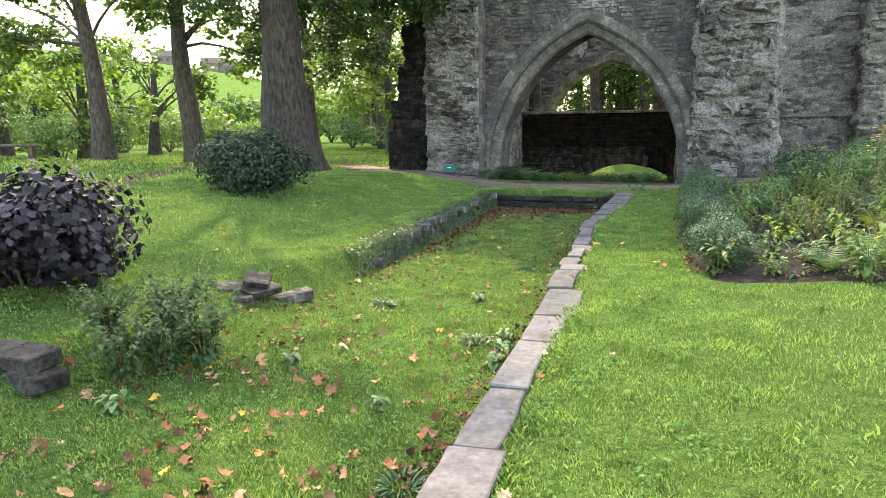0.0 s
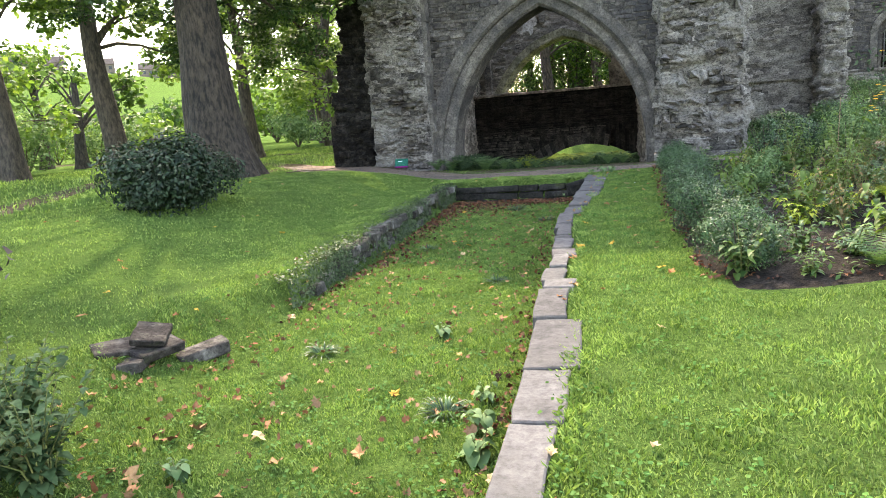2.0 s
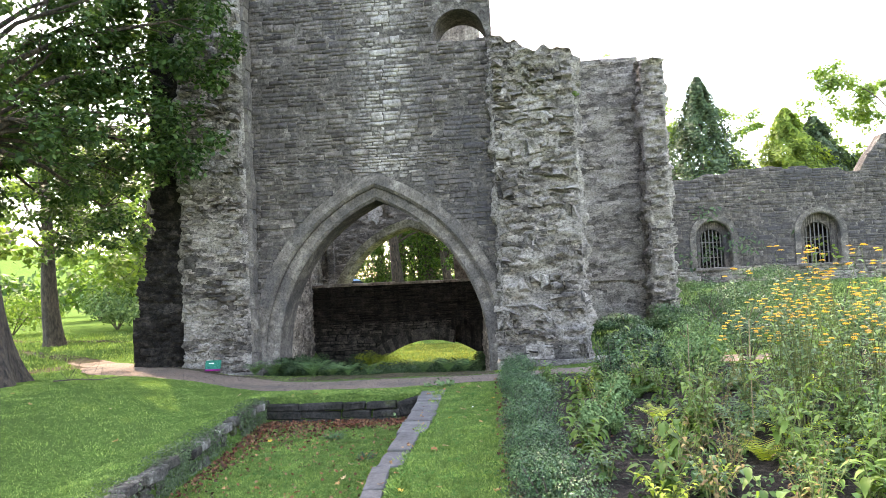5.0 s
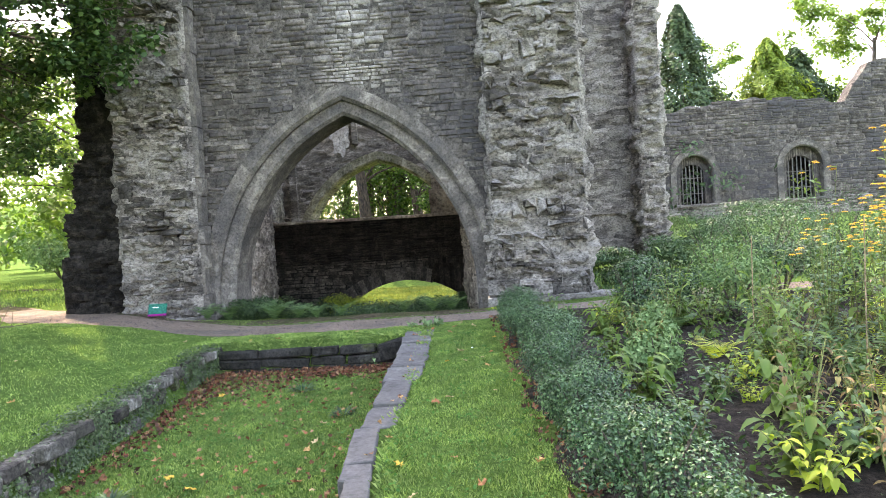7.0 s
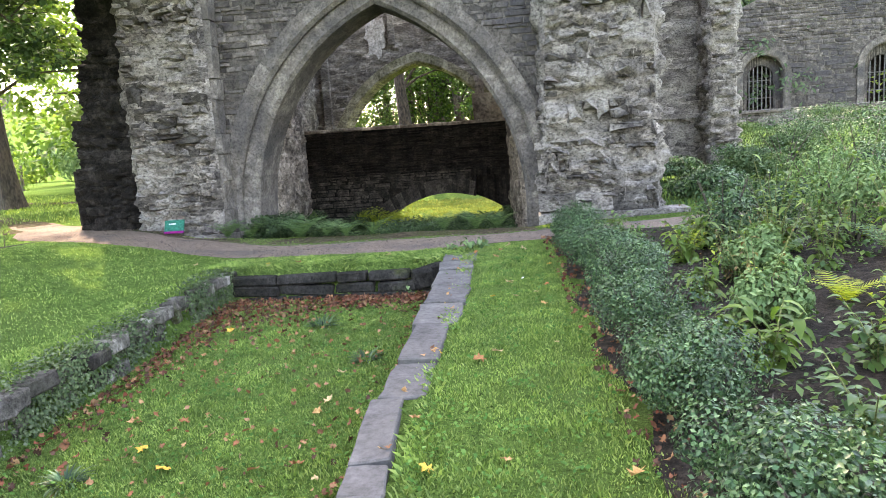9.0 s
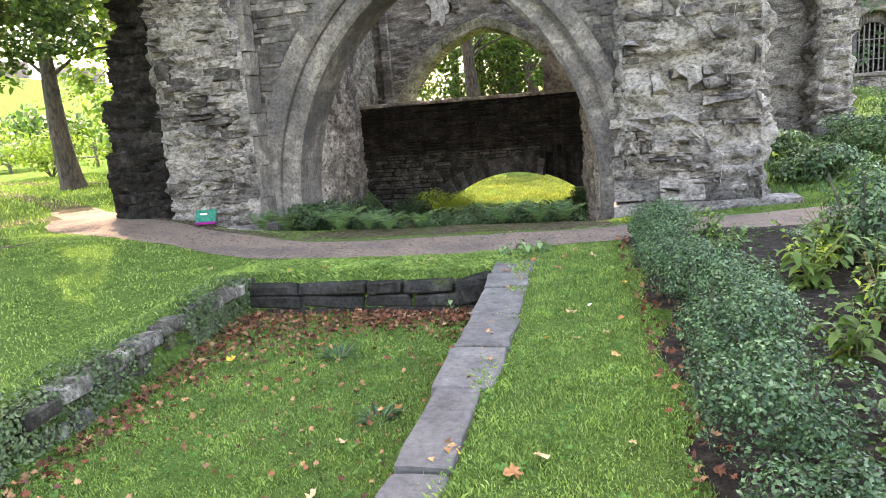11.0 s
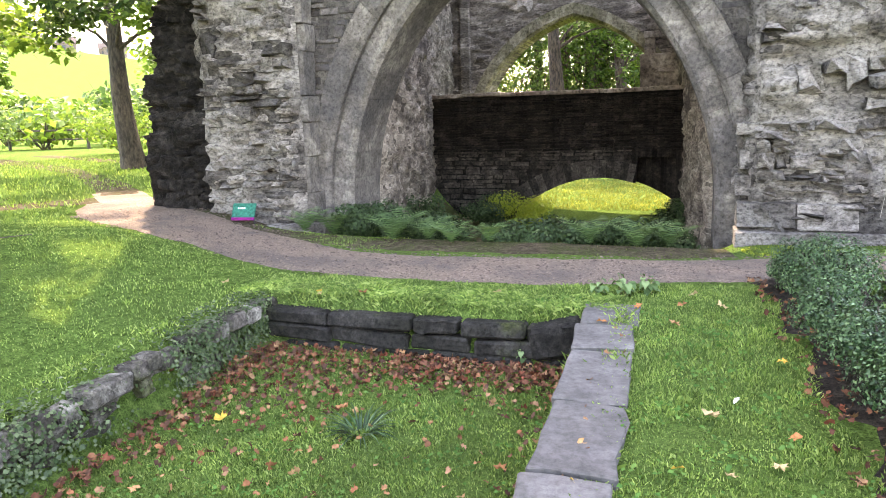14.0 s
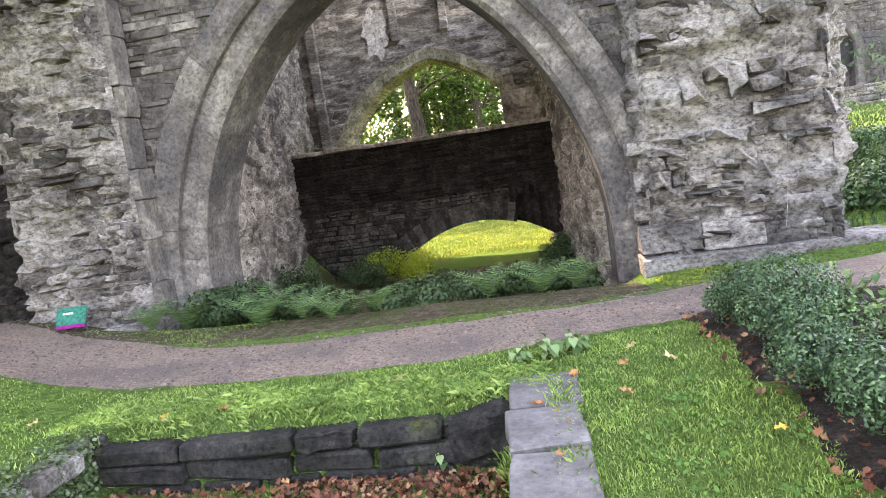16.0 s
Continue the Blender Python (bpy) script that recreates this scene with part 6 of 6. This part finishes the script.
t = thing("stone_pile", -2.4, 6.0, -0.15, "small pile of loose flat grey stones", "stones")
for k, (x, y, z, w, d, h, rx, ry, rz) in enumerate([(-2.42, 6.12, 0.0, 0.26, 0.4, 0.05, 6, 12, 32), (-2.56, 5.95, -0.05, 0.24, 0.42, 0.045, -4, 10, -30), (-2.34, 6.05, -0.09, 0.3, 0.36, 0.07, 4, 8, -20), (-2.45, 5.85, -0.15, 0.34, 0.34, 0.08, 0, -6, 25), (-2.15, 6.35, -0.22, 0.2, 0.4, 0.1, 5, 0, -35)]):
    worn_slab(w, d, h, 900 + k, M_BASIN, "flat_stone", pose(x, y, z, rx, ry, rz), t)
t = thing("wall_fragment", -2.6, 3.38, -0.2, "low broken brick and stone wall stump under ivy", "wall", kind="structure")
r9 = random.Random(91)
for row in range(3):
    for k in range(5):
        worn_slab(0.3, 0.26, 0.11, 930 + row * 6 + k, M_BASIN, "wall_stone", pose(-3.35 + k * 0.29 + 0.1 * (row % 2), 3.38 + r9.uniform(-0.03, 0.03), -0.17 + row * 0.115, r9.uniform(-3, 3), r9.uniform(-3, 3), r9.uniform(-4, 4)), t)


# ---- sign, rope, bench, feather ----
def flat_box(w, d, h, bevel=0.004):
    bm = bmesh.new()
    bmesh.ops.create_cube(bm, size=1, matrix=Matrix.Diagonal((w, d, h, 1)))
    bmesh.ops.bevel(bm, geom=bm.edges, offset=bevel, segments=1, affect="EDGES")
    return bm


def paint(name, col, rough=0.5):
    return surface(name, tuple(c * 0.85 for c in col), col, tuple(min(1, c * 1.15) for c in col), 6.0, rough, 0.001, 0.0)


M_GREEN, M_MAGENTA, M_WHITE = paint("sign_green", (0.006, 0.11, 0.075), 0.4), paint("sign_magenta", (0.16, 0.01, 0.11), 0.4), paint("sign_white", (0.8, 0.8, 0.78))
M_ROPE_POST = paint("sign_post", (0.05, 0.05, 0.045), 0.6)
sx, sy = -5.3, 19.05
t = thing("ground_sign", sx, sy, gz(sx, sy), "small slanted green sign with a magenta strip and white letters", "sign", rz=8)
tilt = Matrix.Translation((0, 0, 0.2)) @ pose(0, 0, 0, 62, 0, 0)
for nm, bm, mat, m in (("panel", flat_box(0.35, 0.21, 0.02), M_GREEN, tilt), ("strip", flat_box(0.35, 0.042, 0.021), M_MAGENTA, tilt @ Matrix.Translation((0, -0.126, 0)))):
    part(nm, bm, mat, t).matrix_local = m
for dx in (-0.05, -0.02, 0.01, 0.04):
    part("lettering", flat_box(0.022, 0.02, 0.004, 0.0005), M_WHITE, t).matrix_local = tilt @ Matrix.Translation((dx - 0.03, 0.03, 0.013))
for dx in (-0.12, 0.12):
    bm = bmesh.new()
    tube(bm, [(dx, 0.05, -0.1), (dx, 0.03, 0.2)], [0.012, 0.012], 6)
    part("post", bm, M_ROPE_POST, t)

t = thing("rope", 2.55, FRONT - 0.16, 0.3, "thin pale rope hanging down the buttress", "rope")
bm = bmesh.new()
tube(bm, [(0.28 - 0.3 * f + 0.015 * math.sin(f * 9), 0.03 * math.sin(f * 5), 3.4 * (1 - f)) for f in (i / 14 for i in range(15))], [0.0022] * 15, 6)
part("strand", bm, M_DRESSED, t)

M_WOOD = bark("bench_wood", (0.05, 0.042, 0.036), (0.13, 0.11, 0.09))
bx, by = -17.5, 14.6
t = thing("bench", bx, by, gz(bx, by), "low dark wooden bench in the meadow", "bench", rz=35)
part("seat", flat_box(1.6, 0.4, 0.07, 0.01), M_WOOD, t).location = (0, 0, 0.46)
for dx in (-0.6, 0.6):
    part("leg", flat_box(0.12, 0.34, 0.46, 0.01), M_WOOD, t).location = (dx, 0, 0.22)

t = thing("feather", 0.85, 14.6, gz(0.85, 14.6) + 0.03, "white feather lying on the grass", "feather")
co, tris = [], []
blade_leaf(co, tris, (0, 0, 0), (0.3, 1, 0.1), 0.11, 0.016, 0.2, np.random.default_rng(1), 4)
leaf_part(t, co, tris, M_WHITE, "vane")

t = thing("fallen_twig", -6.9, 15.9, gz(-6.9, 15.9), "bare fallen branch lying on the lawn", "branch")
bm = bmesh.new()
rt = random.Random(4)
tube(bm, [(0, 0, 0.03), (0.5, -0.1, 0.06), (1.0, -0.15, 0.05), (1.5, -0.1, 0.1)], [0.014, 0.011, 0.008, 0.003], 5)
part("stick", bm, M_BARK, t)
for k in range(7):
    bm = bmesh.new()
    a = Vector((rt.uniform(0.1, 1.2), -0.1, 0.05))
    tube(bm, [a, a + Vector((rt.uniform(-.15, .2), rt.uniform(-.2, .2), rt.uniform(0.1, 0.35))), a + Vector((rt.uniform(-.25, .35), rt.uniform(-.3, .3), rt.uniform(0.2, 0.5)))], [0.006, 0.004, 0.002], 4)
    part("side_twig", bm, M_BARK, t)

# coarse grass tufts in the basin, weeds at the kerb
for k, (x, y, L) in enumerate(((-1.3, 14.55, 0.26), (-0.55, 13.4, 0.16), (-1.9, 11.2, 0.15), (0.15, 5.6, 0.15), (-0.4, 9.2, 0.14), (0.6, 3.2, 0.13), (-1.2, 6.6, 0.14))):
    rng = np.random.default_rng(800 + k)
    t = thing("grass_tuft", x, y, gz(x, y), "coarse blue-green grass tuft in the lawn", "grass", "coarse grass tufts")
    co, tris = [], []
    for q in range(90):
        a = rng.uniform(0, 6.28)
        blade_leaf(co, tris, (math.cos(a) * 0.05, math.sin(a) * 0.05, 0), (math.cos(a), math.sin(a), rng.uniform(0.6, 2.2)), L * rng.uniform(0.6, 1.2), 0.007, 1.3, rng, 4)
    leaf_part(t, co, tris, M_BOX, "foliage")
place_copies([broad_plant("kerb_weed", "pale broad-leaved weed growing beside the kerb", M_SAGE, 820 + k, 4, 0.14, (0.11, 0.05), 5, 0.1, 1.6) for k in range(2)], [(0.42, 5.4), (0.5, 5.05), (0.36, 5.8), (-0.35, 7.1), (0.1, 16.75), (0.3, 16.85), (-0.1, 16.7), (-1.0, 4.6), (0.05, 4.0), (-0.6, 16.05), (-1.5, 3.4)], (0.7, 1.2), 12, "weeds beside the kerb")


# ---- barred windows of the ruined wall ----
M_IRON = surface("bar_iron", (0.06, 0.058, 0.055), (0.13, 0.125, 0.12), (0.22, 0.21, 0.2), 8, 0.7, 0.003, 0.1)
for i, (cx, half, spring) in enumerate(((13.2, 1.05, 3.75), (19.2, 1.15, 3.8))):
    t = thing("window_%d" % (i + 1), cx, 46.1, 1.9, "round-headed window opening with pale iron bars and dressed surround", "window", kind="structure")
    t.matrix_world = Matrix.Identity(4)
    inner = half * 0.64
    head = arch_top(cx, inner, spring - 0.15, inner)
    slab_with_hole("recess_wall", cx - half - 0.1, cx + half + 0.1, 46.42, 46.8, 1.9, spring + half + 0.2, M_FACE, t, cut=lambda x: head(x), steps=44)
    for k in range(6):
        x = cx + inner * (-0.8 + 1.6 * k / 5)
        bm = bmesh.new()
        tube(bm, [(x, 46.5, 1.85), (x, 46.5, head(x) - 0.02)], [0.036, 0.036], 6)
        part("bar", bm, M_IRON, t)
    for z in (2.6, 3.5):
        part("crossbar", flat_box(inner * 1.95, 0.03, 0.05), M_IRON, t).location = (cx, 46.5, z)
    voussoirs(t, cx, spring, (half - 0.06, half - 0.06), (half + 0.3, half + 0.32), 45.88, 46.4, 7, M_ARCH, "surround_stone", "", legs=1.9, leg_count=4, seed=80 + i)
    part("window_sill", flat_box(half * 2 + 0.4, 0.5, 0.15, 0.02), M_ARCH, t).location = (cx, 46.0, 1.9)
# Dark backing added behind the openings, in place of a shaded room.
t = thing("wall_ruin_back", 18, 47.6, 1, "added dark backing that gives the barred windows their inner shade", "wall", kind="structure")
t.matrix_world = Matrix.Identity(4)
slab_with_hole("wall_body", 7.6, 33, 47.6, 48.1, -0.5, 6.6, M_DARK, t)


# ---- woods, hedges, conifers, houses ----
# tufts that grow out of the broken wall heads
for i, (x, y, z, rr) in enumerate([(2.9, FRONT + 0.7, 6.5, 0.35), (2.3, FRONT + 0.6, 6.75, 0.28), (3.1, FRONT + 0.2, 5.9, 0.22), (5.6, 31.9, 10.3, 0.5), (1.75, FRONT + 0.05, 5.2, 0.16)]):
    shrub("wall_tuft", x, y, rr, rr, rr * 0.6, "small light green plant rooted in the broken masonry", M_LIGHTLEAF, 0.06, 500, 280 + i, "plant", "plants on the ruined walls", 0.5, 6, stems=False, z=z)


def conifer(name, x, y, h, r0, mat, seed, label):
    rng = np.random.default_rng(seed)
    t = thing(name, x, y, gz(x, y) - 0.2, label, "tree")
    bm = bmesh.new()
    tube(bm, [(0, 0, 0), (0, 0, h * 0.5), (0, 0, h * 0.97)], [0.22, 0.13, 0.02], 8)
    part("trunk", bm, M_BARK, t)
    n = int(2000 * r0)
    f = rng.random(n) ** 0.7
    a = rng.uniform(0, 6.28, n)
    tier = 0.72 + 0.2 * np.sin(f * 34 + 1.6 * np.sin(a * 3 + seed)) + 0.22 * np.sin(a * 7 + f * 19 + seed)
    rad = r0 * 0.9 * (1.01 - f) ** 0.85 * tier * rng.uniform(0.55, 1.05, n)
    c = np.stack([np.cos(a) * rad, np.sin(a) * rad, h * (0.06 + 0.94 * f) - rad * 0.25], 1)
    nn = np.stack([np.cos(a), np.sin(a), np.full(n, 0.8)], 1) + rng.normal(size=(n, 3)) * 0.5
    co, tris = leaf_cloud(c, nn, rng.uniform(0.2, 0.42, n), 0.4, 0.3, rng)
    leaf_part(t, co, tris, mat, "crown")


M_CONIFER = leafy("conifer_dark", (0.025, 0.05, 0.024), (0.042, 0.078, 0.036), (0.075, 0.115, 0.055), 0.6, 0.15)
M_GOLD = leafy("conifer_gold", (0.085, 0.14, 0.025), (0.13, 0.2, 0.035), (0.2, 0.27, 0.05), 0.6, 0.3)
conifer("conifer", 13.9, 50, 13.6, 7.6, M_CONIFER, 1, "tall dark green conifer behind the ruined wall")
conifer("conifer", 20.0, 52, 11.6, 8.6, M_GOLD, 2, "broad golden-green conifer behind the ruined wall")
conifer("conifer", 22.6, 54, 11.3, 8.6, M_CONIFER, 3, "broad dark green conifer behind the ruined wall")


def wood(name, x, y, h, spread, mat, seed, label, per=175, leaf=0.28):
    r = random.Random(seed)
    z = gz(x, y)
    cl = [(x + r.uniform(-spread, spread), y + r.uniform(-spread, spread), z + h * r.uniform(0.3, 0.95), spread * r.uniform(0.4, 0.6), spread * r.uniform(0.4, 0.6), spread * r.uniform(0.3, 0.5)) for _ in range(9)]
    tree(name, x, y, 0.3, h, label, (r.uniform(-.5, .5), 0), cl, leaf, per, mat, seed, h * 0.8, 1.3, limbs=True, sides=10)


BACK = [(-11, 47, 9, 3.6), (-7.5, 49, 11, 3.8), (-4.4, 47, 9.5, 3.4), (-2.4, 51, 11, 3.8), (0.5, 48, 10, 3.4), (3.8, 50, 11, 3.6), (-14, 49, 11, 4), (4.5, 45, 9, 2.4), (-18.5, 40, 9, 3.6), (12.2, 55, 13, 3.0), (17, 56, 13, 4.2), (24.5, 58, 12, 4), (28.5, 56, 15, 4.6), (12.6, 51, 9.5, 2.0), (17.4, 54, 10.5, 2.6), (-13, 31, 9, 3.0), (-16, 36, 11, 3.6), (-19, 43, 12, 4), (-5.8, 53, 9, 3.2), (-1.0, 54, 9, 3.4), (-3.6, 44.5, 8.5, 2.2), (-23, 47, 10, 4), (-2.2, 43, 7.5, 2.4), (-0.4, 42, 6.5, 2.0), (-3.4, 46.5, 11, 3.0), (-5.6, 46, 10, 2.8)]
for i, (x, y, h, sp) in enumerate(BACK):
    near = -9 < x < 6
    wood("woodland_tree", x, y, h, sp, M_LEAF if near else M_LIGHTLEAF, 300 + i, "leafy broad tree beyond the ruins", 300 if near else (420 if x > 8 else 175), 0.19 if near else 0.28)
for i, (x, y, rx, rz) in enumerate([(-9.2, 45, 2.0, 2.6), (-6.6, 45.5, 2.0, 2.3), (-4.0, 45, 1.9, 2.5), (-1.4, 45.5, 2.0, 2.6), (1.0, 45.5, 1.9, 2.5), (-8.0, 47, 2.6, 2.0), (-5.2, 48, 2.6, 2.2), (-2.4, 47.5, 2.6, 2.0), (0.4, 48, 2.6, 2.2), (3.2, 48, 2.6, 2.2), (-18, 36, 2.2, 1.2), (-13.5, 33.5, 2.0, 1.0), (-22, 34, 2.6, 1.2), (-26, 30, 2.4, 1.3), (-24, 24, 2.2, 1.4), (-27, 19, 2.4, 1.5), (-30, 25, 3, 1.6), (-22.5, 20.5, 1.6, 1.2), (-26, 14, 2.2, 1.3), (-11, 31.5, 1.6, 0.8), (-9, 34, 1.8, 1.3), (-33, 34, 3, 1.5)]):
    shrub("meadow_shrub", x, y, rx, rx, rz, "sunlit green thicket at the meadow's edge", (M_LEAF if i < 5 else M_SAGE) if i % 3 else M_LIGHTLEAF, 0.17, 2000, 330 + i, "shrub", "thickets round the meadow", 0.6, 9, 0.5)
for i in range(15):
    a = radians(-44 - i * 2.4)
    d = 38 + 6 * math.sin(i * 2.3)
    wood("meadow_tree", 2 + d * math.sin(a), d * math.cos(a), 5 + 1.5 * math.sin(i * 1.7), 2.0, M_LIGHTLEAF if i % 4 else M_LEAF, 400 + i, "small sunlit tree at the meadow's far side", 140, 0.3)
for i in range(26):
    a = radians(-20 - i * 3.6)
    d = 62 + 9 * math.sin(i * 1.9)
    x, y = 2 + d * math.sin(a), d * math.cos(a)
    shrub("hedgerow_tree", x, y, 4.2, 4.2, 2.0 + 0.8 * math.sin(i * 2.7), "distant rounded hedgerow tree in the fields", M_LEAF if i % 2 else M_LIGHTLEAF, 0.5, 900, 360 + i, "tree", "far hedgerow", 0.65, 7, 0.5)
tree("slim_tree", -4.7, 40.0, 0.36, 10, "dark upright trunk on the grass beyond the tower", lean=(-0.2, 0.2), clumps=[(-6.2, 40, 6.2, 1.4, 1.2, 0.8), (-3.2, 40.5, 5.4, 1.3, 1.2, 0.8), (-4.6, 40, 7.6, 1.8, 1.5, 1.0), (-2.2, 40.2, 4.4, 1.0, 0.9, 0.6)], leaf=0.17, per=500, seed=19, flare=1.3, bark_mat=M_BIGBARK)


def car(x, y, rz):
    """A small parked car: body with a sloping bonnet, glazed cabin, roof, wheels."""
    t = thing("parked_car", x, y, gz(x, y), "pale blue parked car on the lane beyond the tower", "car", rz=rz)
    def shell(profile, half, taper):
        bm = bmesh.new()
        rows = [[bm.verts.new((px, s * half * k, pz)) for px, pz, k in profile] for s in (-1, 1)]
        n = len(profile)
        for i in range(n):
            j = (i + 1) % n
            bm.faces.new((rows[0][i], rows[0][j], rows[1][j], rows[1][i]))
        bm.faces.new(list(reversed(rows[0])))
        bm.faces.new(rows[1])
        bmesh.ops.recalc_face_normals(bm, faces=bm.faces)
        bmesh.ops.bevel(bm, geom=bm.edges, offset=taper, segments=2, affect="EDGES")
        return bm
    part("body", shell([(-2.0, 0.3, 1), (2.0, 0.3, 1), (2.05, 0.6, 1), (1.9, 0.8, 0.97), (0.95, 0.95, 0.97), (-1.7, 1.0, 0.97), (-2.02, 0.85, 0.98)], 0.86, 0.05), M_CAR, t)
    part("window", shell([(1.0, 0.94, 0.93), (0.3, 1.42, 0.78), (-1.2, 1.42, 0.78), (-1.75, 0.98, 0.93)], 0.86, 0.03), M_GLASSY, t, "dark glazed cabin")
    part("roof", shell([(0.36, 1.4, 0.8), (0.2, 1.49, 0.72), (-1.1, 1.49, 0.72), (-1.28, 1.4, 0.8)], 0.86, 0.02), M_CAR, t)
    for wx in (-1.25, 1.25):
        for wy in (-0.78, 0.78):
            bm = bmesh.new()
            bmesh.ops.create_cone(bm, cap_ends=True, segments=18, radius1=0.31, radius2=0.31, depth=0.2, matrix=Matrix.Translation((wx, wy, 0.31)) @ pose(0, 0, 0, 90, 0, 0))
            bmesh.ops.bevel(bm, geom=[e for e in bm.edges if e.calc_face_angle(0) > 1], offset=0.03, segments=2, affect="EDGES")
            part("wheel", bm, M_TYRE, t)


M_CAR, M_GLASSY, M_TYRE = paint("car_paint", (0.16, 0.32, 0.46), 0.25), paint("car_glass", (0.02, 0.025, 0.03), 0.08), paint("tyre", (0.02, 0.02, 0.02), 0.8)
car(-7.3, 41.2, 12)
M_FENCE = bark("fence_wood", (0.05, 0.042, 0.034), (0.16, 0.14, 0.115), 6)
t = thing("fence", -31, 40, gz(-31, 40), "weathered wooden post and rail fence at the field's edge", "fence")
for k in range(5):
    fx, fy = -5 + 2.5 * k, 0.4 * k
    post = part("post", flat_box(0.13, 0.13, 1.5, 0.01), M_FENCE, t)
    post.location = (fx, fy, gz(-31 + fx, 40 + fy) - t.location.z + 0.6)
    if k < 4:
        for zr in (0.55, 1.05):
            bm = bmesh.new()
            za, zb = (gz(-31 + fx + q * 2.5, 40 + fy + q * 0.4) - t.location.z + zr for q in (0, 1))
            tube(bm, [(fx, fy - 0.08, za), (fx + 2.5, fy + 0.32, zb)], [0.05, 0.05], 6)
            part("rail", bm, M_FENCE, t)
M_RENDER, M_ROOF, M_GLASS = paint("house_render", (0.16, 0.13, 0.11), 0.9), paint("house_slate", (0.05, 0.045, 0.047), 0.8), paint("house_window", (0.06, 0.07, 0.08), 0.2)
for i in range(9):
    a = radians(-53.0 + i * 1.8 + 0.6 * math.sin(i * 3.1))
    x, y = 2 + (330 + 12 * math.sin(i * 2.3)) * math.sin(a), 330 * math.cos(a)
    t = thing("house", x, y, gz(x, y) - 0.3, "far pale house with a dark slate roof on the hillside", "house", "houses on the hill", rz=45)
    part("wall", flat_box(8.6, 7, 5.4, 0.02), M_RENDER, t).location = (0, 0, 2.7)
    bm = bmesh.new()
    vs = [bm.verts.new(c) for c in ((-4.5, -3.8, 5.4), (4.5, -3.8, 5.4), (4.5, 3.8, 5.4), (-4.5, 3.8, 5.4), (-4.5, 0, 8.2), (4.5, 0, 8.2))]
    for q in ((0, 1, 5, 4), (2, 3, 4, 5), (1, 2, 5), (3, 0, 4), (3, 2, 1, 0)):
        bm.faces.new([vs[k] for k in q])
    part("roof", bm, M_ROOF, t)
    for wx in (-2.6, 0, 2.6):
        for wz in (1.5, 4.0):
            part("window", flat_box(1.1, 0.1, 1.2, 0.02), M_GLASS, t).location = (wx, -3.53, wz)
